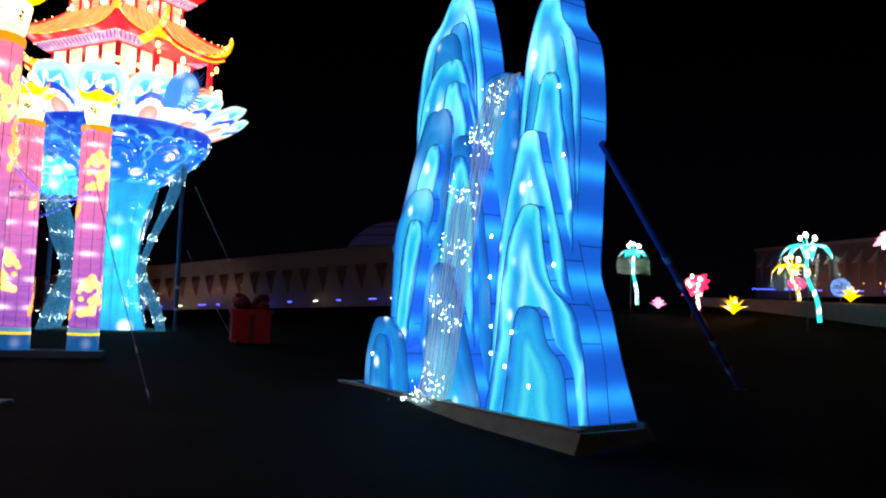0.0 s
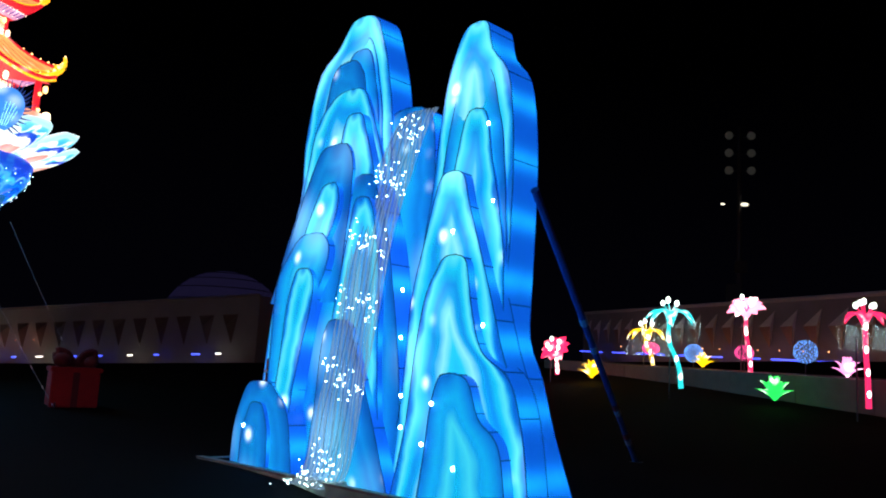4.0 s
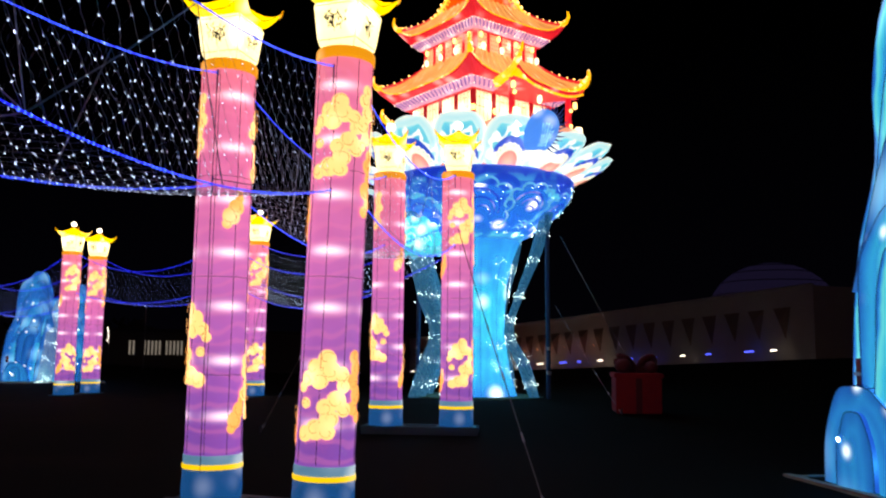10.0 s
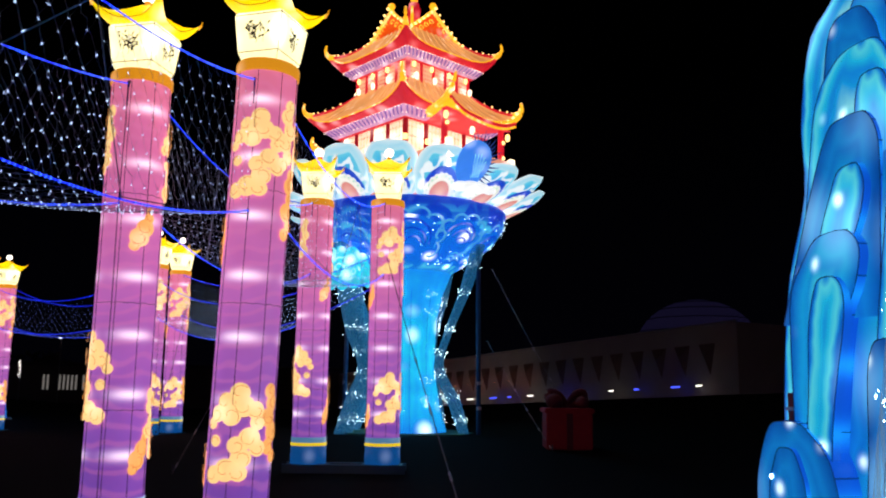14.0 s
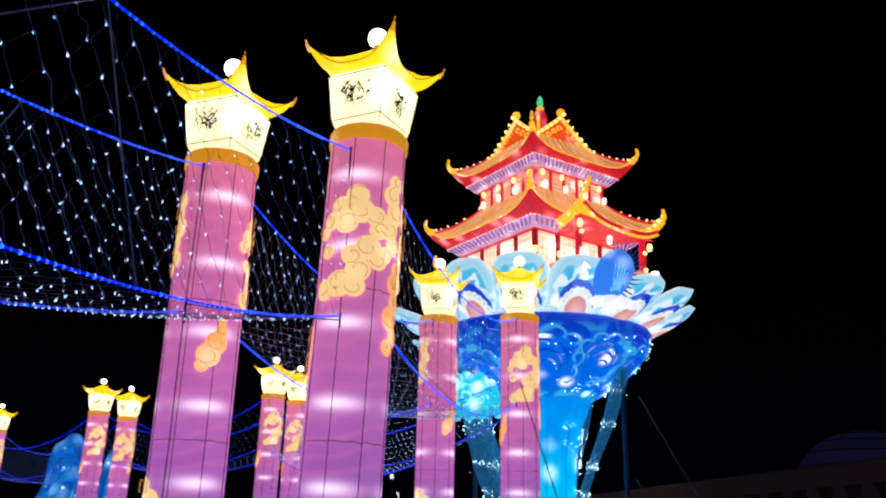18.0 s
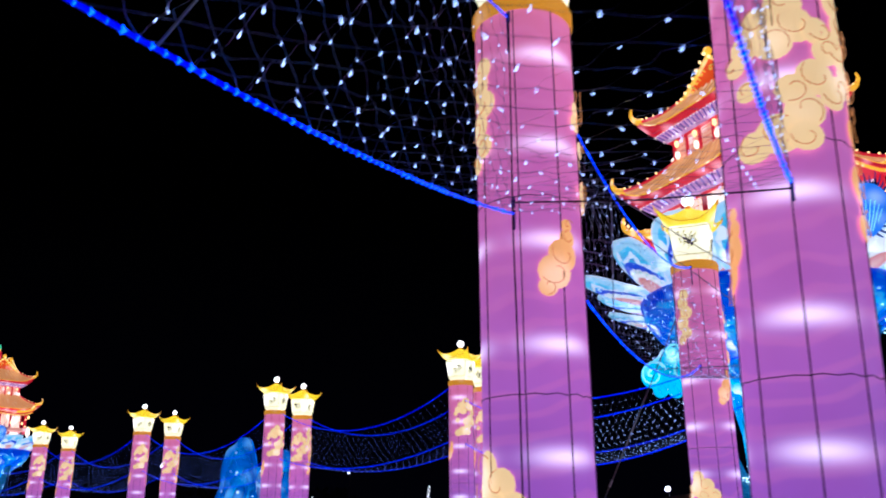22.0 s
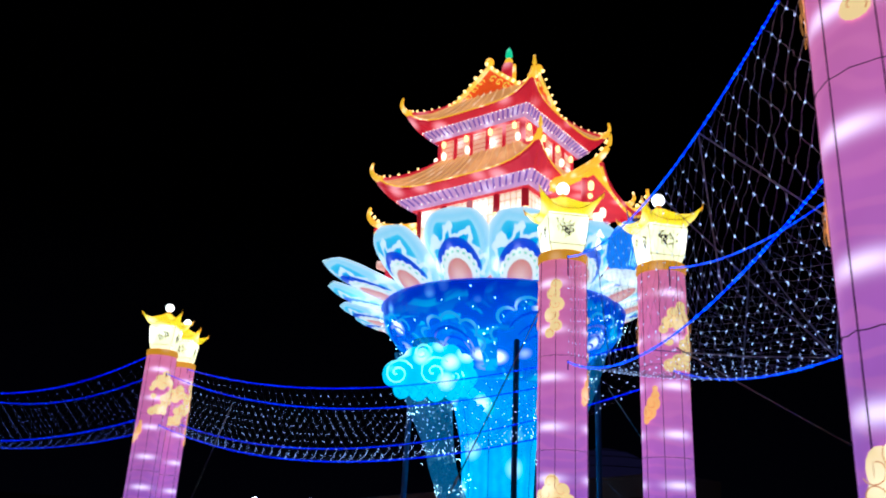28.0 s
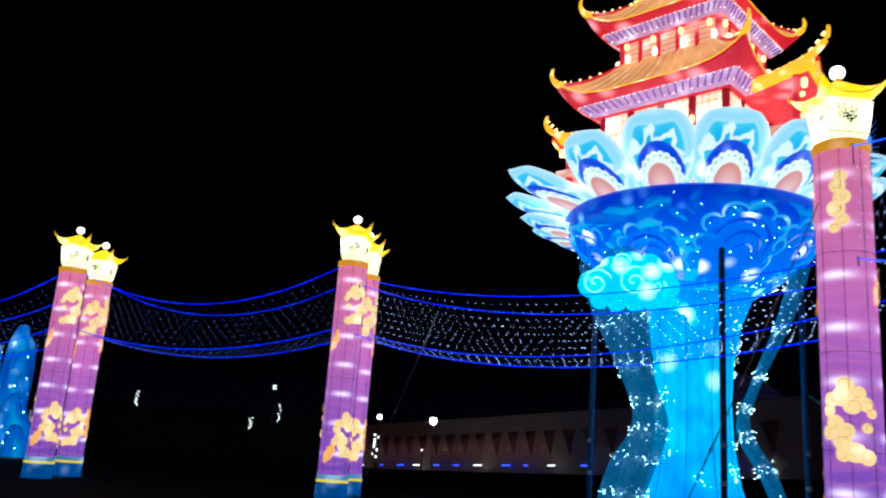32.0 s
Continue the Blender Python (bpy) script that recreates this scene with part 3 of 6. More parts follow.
    # tie cables that cross inside the net
    if near:
        for (u, t0), (v, t1) in (((bt, 0.66), (bmid, 0.46)), ((at, 0.46), (bmid, 0.46)), ((bt, 0.42), (bmid, 0.46)), ((bmid, 0.46), (am, 0.50)),
                                 ((bt, 0.66), (bmid, 0.72)), ((at, 0.30), (am, 0.26)), ((bmid, 0.24), (at, 0.30)), ((at, 0.78), (am, 0.70))):
            p, q = hang(u[0], u[1], t0, u[2]), hang(v[0], v[1], t1, v[2])
            if (p - q).length < 0.2:
                continue
            bm = bmesh.new()
            tube(bm, [p, p.lerp(q, 0.5) - Vector((0, 0, 0.02)), q], 0.004, 5)
            part("tie_cable", bm, NETWIRE, net)


# dark cable that runs down a pillar from the net's hooks, and one that ties its pair together
def dark_cable(pts, label):
    t = thing("cable", label, "cable", "cables on the pillars")
    bm = bmesh.new()
    tube(bm, pts, 0.0045, 6)
    part("cord", bm, WIRE, t)
    bm = bmesh.new()
    tube(bm, [Vector(pts[0]) + Vector((0, 0, 0.03)), Vector(pts[0]) - Vector((0, 0, 0.03))], 0.011, 6)
    part("knot", bm, ROPE_END, t)


hx, hy, hz_ = hook(PAIRS[1][0], 0.0, PAIRS[0][0])
dark_cable([(hx + 0.006 * math.sin(z * 2), hy + 0.006 * math.cos(z * 3), hz_ + z) for z in (4.2, 3.6, 3.0, 2.2, 1.4, 0.3)], "dark cable running down a lantern pillar")
ha, hb = hook(PAIRS[1][0], 3.12, PAIRS[0][0]), hook(PAIRS[1][1], 2.90, PAIRS[0][1])
dark_cable([ha, Vector(ha).lerp(Vector(hb), 0.5) - Vector((0, 0, 0.02)), hb], "thin dark cable tied between two lantern pillars")

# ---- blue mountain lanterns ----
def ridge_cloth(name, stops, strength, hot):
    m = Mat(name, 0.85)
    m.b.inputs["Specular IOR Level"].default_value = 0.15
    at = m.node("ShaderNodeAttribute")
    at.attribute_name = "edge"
    # Emission colour by distance from the outline: deep blue rim, paler inside
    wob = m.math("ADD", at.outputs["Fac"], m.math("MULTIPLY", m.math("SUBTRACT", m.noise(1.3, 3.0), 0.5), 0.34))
    edge_tone = m.ramp(wob, stops)
    # Bulb glow painted as pale spots, small hot ones and broad soft ones
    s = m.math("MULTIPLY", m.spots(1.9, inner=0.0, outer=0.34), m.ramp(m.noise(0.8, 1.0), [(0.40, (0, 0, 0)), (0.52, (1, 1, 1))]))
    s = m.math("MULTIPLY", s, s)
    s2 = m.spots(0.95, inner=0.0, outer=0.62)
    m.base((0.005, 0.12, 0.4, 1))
    m.glow(m.mix(m.math("MULTIPLY", s, 0.75), m.mix(m.math("MULTIPLY", s2, 0.30), m.mix(0.10, edge_tone, (0.0, 0.62, 0.95, 1)), (0.42, 0.93, 1.0, 1)), (0.80, 1.0, 1.0, 1)), m.math("MULTIPLY", strength, m.math("ADD", m.math("ADD", 0.62, m.math("MULTIPLY", s2, 0.5)), m.math("MULTIPLY", s, hot))))
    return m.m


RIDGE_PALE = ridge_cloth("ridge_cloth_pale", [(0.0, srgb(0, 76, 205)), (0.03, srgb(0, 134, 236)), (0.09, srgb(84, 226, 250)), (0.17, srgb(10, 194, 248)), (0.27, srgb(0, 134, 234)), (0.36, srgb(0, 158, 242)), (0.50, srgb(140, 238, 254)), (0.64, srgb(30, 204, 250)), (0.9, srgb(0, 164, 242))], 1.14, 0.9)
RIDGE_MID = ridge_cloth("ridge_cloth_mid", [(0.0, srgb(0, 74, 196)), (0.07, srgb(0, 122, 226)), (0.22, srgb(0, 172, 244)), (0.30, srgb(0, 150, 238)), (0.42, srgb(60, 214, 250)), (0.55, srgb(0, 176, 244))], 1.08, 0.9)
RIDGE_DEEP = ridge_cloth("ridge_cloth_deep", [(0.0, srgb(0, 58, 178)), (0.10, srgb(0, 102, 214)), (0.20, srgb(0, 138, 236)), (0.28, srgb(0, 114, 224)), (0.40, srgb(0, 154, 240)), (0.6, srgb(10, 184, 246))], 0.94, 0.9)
m = Mat("ridge_side_cloth", 0.5)
z_ = m.xyz()[2]
# Glow of bulb rows painted as brighter bands up the side
hz = m.math("SUBTRACT", m.math("FRACT", m.math("MULTIPLY", z_, 1.45)), 0.5)
sp = m.math("POWER", 2.718, m.math("MULTIPLY", m.math("MULTIPLY", hz, hz), -26.0))
m.base((0.0, 0.06, 0.35, 1))
m.glow(m.mix(m.math("MULTIPLY", sp, 0.42), srgb(0, 90, 220), srgb(0, 176, 250)), m.math("ADD", 0.66, m.math("MULTIPLY", m.math("MULTIPLY", sp, m.noise(1.1, 2.0)), 0.95)))
RIDGE_SIDE = m.m
m = Mat("fall_gauze", 0.6)
# Dark folds are painted in as stripes of colour and alpha
fold_shade = m.node("ShaderNodeTexWave")
fold_shade.inputs["Scale"].default_value = 5.5
fold_shade.inputs["Distortion"].default_value = 2.0
m.l.new(m.coords(), fold_shade.inputs["Vector"])
m.base(m.mix(fold_shade.outputs["Fac"], (0.10, 0.14, 0.24, 1), (0.42, 0.50, 0.62, 1)))
m.put(m.b.inputs["Alpha"], m.math("ADD", 0.30, m.math("MULTIPLY", fold_shade.outputs["Fac"], 0.44)))
# The gauze glows by itself, standing in for lamp light passing through it
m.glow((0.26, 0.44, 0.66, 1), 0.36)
unsampled(m)
GAUZE = m.m
FRAME_BLUE = plain("blue_frame_wire", (0.004, 0.03, 0.16, 1), 0.5)


def ridge(parent, left, right, y0, y1, mat, bulge=0.10, wires=True, label=""):
    """One painted ridge: a bulging front between two side lines that meet at its top, and a band round it back to y1."""
    NV, NS = 30, 14

    def rounded(side):
        p, k = side[-2], side[-1]
        return side[:-1] + [(p[0] + (k[0] - p[0]) * 0.40, p[1] + (k[1] - p[1]) * 0.84), k]
    left, right = rounded(left), rounded(right)
    L = curve_pts([(x, 0, z) for x, z in left], NV)
    Rr = curve_pts([(x, 0, z) for x, z in right], NV)
    bm = bmesh.new()
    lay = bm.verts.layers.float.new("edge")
    rows = []
    for t in range(NV + 1):
        row = []
        w = (Rr[t] - L[t]).length
        for s in range(NS + 1):
            f = s / NS
            p = L[t].lerp(Rr[t], f)
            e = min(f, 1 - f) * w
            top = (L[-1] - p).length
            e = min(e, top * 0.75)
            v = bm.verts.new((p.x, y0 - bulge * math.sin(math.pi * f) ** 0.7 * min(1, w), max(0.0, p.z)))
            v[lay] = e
            row.append(v)
        rows.append(row)
    for t in range(NV):
        for s in range(NS):
            if t == NV - 1:
                if (rows[t][s].co - rows[t][s + 1].co).length > 1e-5:
                    bm.faces.new((rows[t][s], rows[t][s + 1], rows[t + 1][s]))
            else:
                bm.faces.new((rows[t][s], rows[t][s + 1], rows[t + 1][s + 1], rows[t + 1][s]))
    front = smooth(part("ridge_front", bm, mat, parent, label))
    bm = bmesh.new()
    loop = L + Rr[-2::-1]
    fr = [bm.verts.new((p.x, y0, max(0.0, p.z))) for p in loop]
    bk = [bm.verts.new((p.x, y1, max(0.0, p.z))) for p in loop]
    for i in range(len(loop) - 1):
        bm.faces.new((fr[i], bk[i], bk[i + 1], fr[i + 1]))
    bm.faces.new(bk)
    smooth(part("ridge_side", bm, RIDGE_SIDE, front), False)
    bm = bmesh.new()
    tube(bm, [(p.x, y0 - 0.004, max(0.0, p.z)) for p in loop], 0.006, 5)
    if wires and y1 - y0 > 0.3:
        tube(bm, [(p.x, y1 + 0.004, max(0.0, p.z)) for p in loop], 0.007, 5)
        n = len(loop)
        for i in range(4, n - 3, 5):
            p, q = loop[i - 1], loop[i + 1]
            nx = Vector((q.z - p.z, 0, -(q.x - p.x))).normalized() * -0.006
            tube(bm, [(loop[i].x + nx.x, y0, max(0, loop[i].z + nx.z)), (loop[i].x + nx.x, y1, max(0, loop[i].z + nx.z))], 0.0055, 4)
    part("frame_wire", bm, FRAME_BLUE, front)
    return front


def mountain(label, at, group):
    mt = thing("mountain_lantern", label, "mountain lantern", group, at=at)
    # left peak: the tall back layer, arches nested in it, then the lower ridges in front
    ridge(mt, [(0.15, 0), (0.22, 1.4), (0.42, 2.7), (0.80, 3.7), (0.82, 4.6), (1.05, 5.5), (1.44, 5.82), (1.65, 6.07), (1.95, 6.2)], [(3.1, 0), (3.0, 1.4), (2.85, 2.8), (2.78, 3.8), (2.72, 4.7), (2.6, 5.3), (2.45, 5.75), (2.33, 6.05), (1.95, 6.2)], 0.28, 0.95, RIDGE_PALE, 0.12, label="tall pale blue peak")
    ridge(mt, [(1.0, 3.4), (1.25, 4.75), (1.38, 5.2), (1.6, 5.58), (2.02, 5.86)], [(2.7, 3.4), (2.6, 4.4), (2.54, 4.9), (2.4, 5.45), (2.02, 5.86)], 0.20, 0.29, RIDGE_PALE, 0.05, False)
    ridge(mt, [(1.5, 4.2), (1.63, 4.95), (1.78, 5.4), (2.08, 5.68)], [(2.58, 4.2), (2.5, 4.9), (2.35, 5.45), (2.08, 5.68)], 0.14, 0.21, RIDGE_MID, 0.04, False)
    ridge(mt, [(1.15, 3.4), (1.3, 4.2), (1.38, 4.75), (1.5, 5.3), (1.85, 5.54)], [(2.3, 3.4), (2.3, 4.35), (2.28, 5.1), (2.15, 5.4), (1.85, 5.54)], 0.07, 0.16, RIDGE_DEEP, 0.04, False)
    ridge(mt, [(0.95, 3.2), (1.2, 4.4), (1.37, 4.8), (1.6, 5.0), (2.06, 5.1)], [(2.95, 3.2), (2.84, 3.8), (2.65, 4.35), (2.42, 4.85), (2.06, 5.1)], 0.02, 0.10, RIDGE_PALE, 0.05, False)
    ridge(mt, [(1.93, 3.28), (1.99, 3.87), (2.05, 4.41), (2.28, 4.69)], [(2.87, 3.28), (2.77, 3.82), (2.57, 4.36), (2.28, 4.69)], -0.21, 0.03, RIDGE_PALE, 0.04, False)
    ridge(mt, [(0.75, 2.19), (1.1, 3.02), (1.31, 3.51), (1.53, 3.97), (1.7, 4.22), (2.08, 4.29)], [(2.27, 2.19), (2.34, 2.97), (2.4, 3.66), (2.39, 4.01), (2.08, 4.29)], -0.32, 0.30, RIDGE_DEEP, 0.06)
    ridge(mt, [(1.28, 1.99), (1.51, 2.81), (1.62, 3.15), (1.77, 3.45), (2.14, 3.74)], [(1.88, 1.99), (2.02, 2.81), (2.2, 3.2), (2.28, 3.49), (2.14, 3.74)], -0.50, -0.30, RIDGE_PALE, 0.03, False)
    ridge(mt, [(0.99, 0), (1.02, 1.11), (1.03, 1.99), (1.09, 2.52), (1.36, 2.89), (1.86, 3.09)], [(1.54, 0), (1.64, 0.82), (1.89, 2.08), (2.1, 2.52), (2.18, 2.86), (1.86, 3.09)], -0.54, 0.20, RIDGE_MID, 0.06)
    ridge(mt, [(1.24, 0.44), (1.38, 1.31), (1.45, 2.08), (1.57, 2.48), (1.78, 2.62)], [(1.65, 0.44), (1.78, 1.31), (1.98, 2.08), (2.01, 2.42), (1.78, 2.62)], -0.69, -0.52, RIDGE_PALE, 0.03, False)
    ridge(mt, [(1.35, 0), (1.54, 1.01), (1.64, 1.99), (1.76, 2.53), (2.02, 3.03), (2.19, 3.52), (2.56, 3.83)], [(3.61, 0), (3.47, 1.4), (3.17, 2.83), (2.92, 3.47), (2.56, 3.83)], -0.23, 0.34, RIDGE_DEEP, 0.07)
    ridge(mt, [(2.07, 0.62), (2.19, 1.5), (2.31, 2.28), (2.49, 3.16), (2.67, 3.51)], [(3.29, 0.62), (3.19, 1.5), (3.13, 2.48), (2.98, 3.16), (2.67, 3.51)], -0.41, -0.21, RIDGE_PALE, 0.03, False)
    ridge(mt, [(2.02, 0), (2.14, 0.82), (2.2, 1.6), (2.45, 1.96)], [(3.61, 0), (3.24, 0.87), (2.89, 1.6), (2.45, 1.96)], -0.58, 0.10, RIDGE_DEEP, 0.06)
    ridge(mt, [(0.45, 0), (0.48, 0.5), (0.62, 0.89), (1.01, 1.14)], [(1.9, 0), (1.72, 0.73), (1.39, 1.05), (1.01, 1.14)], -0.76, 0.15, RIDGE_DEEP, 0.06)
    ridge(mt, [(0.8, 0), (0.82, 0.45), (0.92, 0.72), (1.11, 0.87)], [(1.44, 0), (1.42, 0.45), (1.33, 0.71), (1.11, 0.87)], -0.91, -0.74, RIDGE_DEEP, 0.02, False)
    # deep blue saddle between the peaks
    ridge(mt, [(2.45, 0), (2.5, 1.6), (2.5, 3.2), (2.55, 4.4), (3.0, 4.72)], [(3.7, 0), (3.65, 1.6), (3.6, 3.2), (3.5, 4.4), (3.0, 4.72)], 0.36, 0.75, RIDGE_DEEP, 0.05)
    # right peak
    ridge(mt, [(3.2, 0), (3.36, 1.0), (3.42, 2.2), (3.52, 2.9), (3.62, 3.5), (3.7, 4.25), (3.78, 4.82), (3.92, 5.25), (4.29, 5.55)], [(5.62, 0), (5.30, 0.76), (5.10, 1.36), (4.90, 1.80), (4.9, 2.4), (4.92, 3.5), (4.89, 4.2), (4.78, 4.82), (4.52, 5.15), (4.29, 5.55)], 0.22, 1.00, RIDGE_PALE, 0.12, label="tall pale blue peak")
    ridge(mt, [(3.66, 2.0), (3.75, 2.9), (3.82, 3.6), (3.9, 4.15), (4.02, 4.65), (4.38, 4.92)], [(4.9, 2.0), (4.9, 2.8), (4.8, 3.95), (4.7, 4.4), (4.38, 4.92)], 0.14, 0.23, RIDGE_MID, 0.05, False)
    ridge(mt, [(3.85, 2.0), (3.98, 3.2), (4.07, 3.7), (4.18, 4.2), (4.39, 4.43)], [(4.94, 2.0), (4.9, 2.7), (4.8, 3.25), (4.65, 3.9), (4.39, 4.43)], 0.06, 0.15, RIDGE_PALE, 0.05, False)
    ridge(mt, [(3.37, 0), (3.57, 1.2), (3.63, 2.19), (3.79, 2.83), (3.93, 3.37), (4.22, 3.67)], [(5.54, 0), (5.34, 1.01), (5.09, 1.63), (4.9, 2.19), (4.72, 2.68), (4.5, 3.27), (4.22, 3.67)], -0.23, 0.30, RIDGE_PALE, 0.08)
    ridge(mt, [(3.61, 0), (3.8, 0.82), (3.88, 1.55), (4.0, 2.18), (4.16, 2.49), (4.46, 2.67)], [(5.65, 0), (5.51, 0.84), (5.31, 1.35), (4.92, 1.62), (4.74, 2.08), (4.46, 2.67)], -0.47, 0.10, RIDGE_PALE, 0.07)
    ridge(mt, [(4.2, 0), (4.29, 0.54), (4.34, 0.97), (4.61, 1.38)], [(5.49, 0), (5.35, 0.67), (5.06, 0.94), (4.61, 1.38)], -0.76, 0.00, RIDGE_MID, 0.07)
    # gauze waterfall between the peaks, with strings of lamps
    mid = curve_pts([(3.30, 0.30, 4.62), (3.20, 0.10, 4.35), (3.05, -0.12, 3.7), (2.94, -0.40, 2.9), (2.88, -0.60, 1.9), (2.78, -0.74, 1.0), (2.72, -0.86, 0.3), (2.68, -1.06, 0.03)], 28)
    bm = bmesh.new()
    rows = []
    for i, p in enumerate(mid):
        w = 0.30 + 0.16 * i / 28
        rows.append([bm.verts.new((p.x + w * (2 * j / 16 - 1), p.y - 0.07 * math.sin(math.pi * j / 16) - 0.03 * math.sin(j * 2.2 + i * 0.15), p.z)) for j in range(17)])
    for a, b in zip(rows, rows[1:]):
        for j in range(16):
            bm.faces.new((a[j], b[j], b[j + 1], a[j + 1]))
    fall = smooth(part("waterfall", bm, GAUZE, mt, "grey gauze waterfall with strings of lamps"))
    rnd = random.Random(3)
    pts = []
    for zc, n, spread in ((4.30, 26, 0.30), (3.72, 32, 0.40), (2.95, 26, 0.38), (2.05, 28, 0.42), (1.15, 32, 0.45), (0.30, 26, 0.30), (0.03, 40, 0.34)):
        c = min(mid, key=lambda p: abs(p.z - zc))
        for q in range(n):
            u = rnd.uniform(-1, 1)
            pts.append((c.x + spread * u + 0.05, c.y - 0.14 - rnd.uniform(0, 0.04), max(0.02, c.z - 0.12 * u + rnd.gauss(0, 0.115))))
    for q in range(26):
        pts.append((2.66 + rnd.gauss(0, 0.20), -1.40 + rnd.gauss(0, 0.22), 0.02 + abs(rnd.gauss(0, 0.05))))
    tagged(shared("fall_lamp", bead_mesh(pts, 0.0112, "fall_lamp", LED_FALL), fall), "pale cyan lamps", kind="stuff")
    for s in range(5):
        bm = bmesh.new()
        tube(bm, [p + Vector((-0.2 + 0.1 * s + 0.03 * math.sin(i * 0.8 + s), -0.09, 0)) for i, p in enumerate(mid)], 0.004, 4)
        part("lamp_string", bm, WIRE, fall)
    # crumpled end of the gauze on the grass
    bm = bmesh.new()
    g = []
    for j in range(9):
        g.append([bm.verts.new((2.70 + 0.34 * (2 * i / 12 - 1), -1.06 - 0.42 * j / 8, 0.012 + 0.10 * math.sin(math.pi * j / 8) * math.sin(math.pi * i / 12) * (1 + noise.noise((i * 0.9, j * 0.8, 4))))) for i in range(13)])
    for a, b in zip(g, g[1:]):
        for i in range(12):
            bm.faces.new((a[i], b[i], b[i + 1], a[i + 1]))
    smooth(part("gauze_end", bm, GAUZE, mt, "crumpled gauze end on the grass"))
    # bulbs that stand proud of the cloth
    for x, y, z in ((4.42, -0.86, 1.05), (4.30, -0.86, 0.62), (4.78, -0.84, 0.42), (3.66, -0.52, 1.75), (3.74, -0.55, 1.1), (3.76, -0.55, 0.75), (3.60, -0.45, 2.3), (5.2, -0.52, 0.75), (4.85, -0.34, 1.9), (0.88, -0.94, 0.55), (4.3, -0.30, 2.95), (4.72, 0.05, 3.3), (4.62, 0.0, 4.2)):
        bm = bmesh.new()
        ball(bm, (x, y, z), 0.026, 8, 6)
        part("bulb", bm, LED_FALL, mt)
    # small red control box behind the low ridge
    bm = bmesh.new()
    box(bm, 0.47, 0.61, 0.02, 0.22, 1.10, 1.44)
    bmesh.ops.bevel(bm, geom=bm.edges[:], offset=0.012, segments=2, affect="EDGES")
    cb = part("control_box", bm, TAPE_RED, mt, "small red control box")
    bm = bmesh.new()
    box(bm, 0.45, 0.63, 0.0, 0.24, 1.24, 1.28)
    part("white_band", bm, TAPE_WHITE, cb)
    # timber base
    bm = bmesh.new()
    rail = [(0.1, -1.27, 0.05), (6.0, -1.27, 0.04), (5.84, 0.92, 0.02)]
    low = [(0.05, -1.34, -0.02), (6.05, -1.50, -0.17), (5.92, 0.96, -0.13)]
    for ring in (rail, low):
        for v in ring:
            bm.verts.new(v)
        for v in ring:
            bm.verts.new((v[0] - 0.06, v[1] + 0.06, v[2]))
    bm.verts.ensure_lookup_table()
    for i in (0, 1):
        for a, b in ((0, 6), (3, 9)):
            bm.faces.new([bm.verts[j] for j in ((a + i, a + i + 1, b + i + 1, b + i) if a == 0 else (b + i, b + i + 1, a + i + 1, a + i))])
        bm.faces.new([bm.verts[j] for j in (i, 3 + i, 4 + i, i + 1)])
        bm.faces.new([bm.verts[j] for j in (6 + i, 7 + i, 10 + i, 9 + i)])
    bmesh.ops.recalc_face_normals(bm, faces=bm.faces[:])
    part("base_skirt", bm, SKIRT, mt, "grey green board closing the base above the falling lawn")
    for x0, x1, y0, y1 in ((0.05, 5.95, -1.26, -1.08), (0.1, 5.8, 0.80, 0.90)):
        bm = bmesh.new()
        box(bm, x0, x1, y0, y1, 0.0, 0.075)
        part("base_beam", bm, WOOD, mt, "weathered timber base beam")
    for x in (0.12, 1.4, 2.9, 4.4, 5.64):
        bm = bmesh.new()
        box(bm, x - 0.04, x + 0.04, -1.08, 0.80, 0.0, 0.06)
        part("base_cross_beam", bm, WOOD, mt)
    return mt


MT_ANGLE = math.radians(-36.2)
mountain("glowing blue lantern mountain of layered cloth peaks with gauze waterfall", Matrix.Translation((-4.745, 15.946, -0.045)) @ Matrix.Rotation(MT_ANGLE, 4, "Z") @ Matrix.Diagonal((0.981, 0.58, 1.021, 1)), "blue mountain lanterns")
far_mt = [o for o in scene.objects if o.name == "mountain_lantern"][0]
FAR_BLUE = ridge_cloth("ridge_cloth_far", [(0.0, srgb(0, 40, 165)), (0.10, srgb(0, 78, 205)), (0.24, srgb(0, 112, 232)), (0.30, srgb(0, 88, 215)), (0.45, srgb(0, 140, 242)), (0.7, srgb(40, 190, 250))], 0.85, 1.2)
far_copy = copy_thing(far_mt, Matrix.Translation((-37.6, 17.1, 0.0)) @ Matrix.Rotation(math.radians(58), 4, "Z") @ Matrix.Scale(0.72, 4))
for o in far_copy.children_recursive:
    for sl in o.material_slots:
        if sl.material in (RIDGE_PALE, RIDGE_MID):
            sl.link = "OBJECT"
            sl.material = FAR_BLUE

# prop that holds the mountain from behind
pr = thing("steel_prop", "long blue steel prop with tape bracing the mountain lantern", "prop")
p0, p1 = Vector((1.17, 18.66, 0.03)), Vector((-0.53, 13.42, 3.5))
bm = bmesh.new()
tube(bm, [p0, p1], 0.050, 8)
part("pole", bm, plain("blue_prop_paint", (0.06, 0.16, 0.40, 1), 0.45), pr)
for i, (t, mt_) in enumerate(((0.10, TAPE_WHITE), (0.13, TAPE_RED), (0.24, TAPE_WHITE), (0.265, TAPE_RED), (0.50, TAPE_WHITE), (0.60, TAPE_WHITE))):
    bm = bmesh.new()
    tube(bm, [p0.lerp(p1, t), p0.lerp(p1, t + 0.022)], 0.058, 8)
    part("tape", bm, mt_, pr)
bm = bmesh.new()
box(bm, 1.06, 1.28, 18.54, 18.78, -0.02, 0.05)
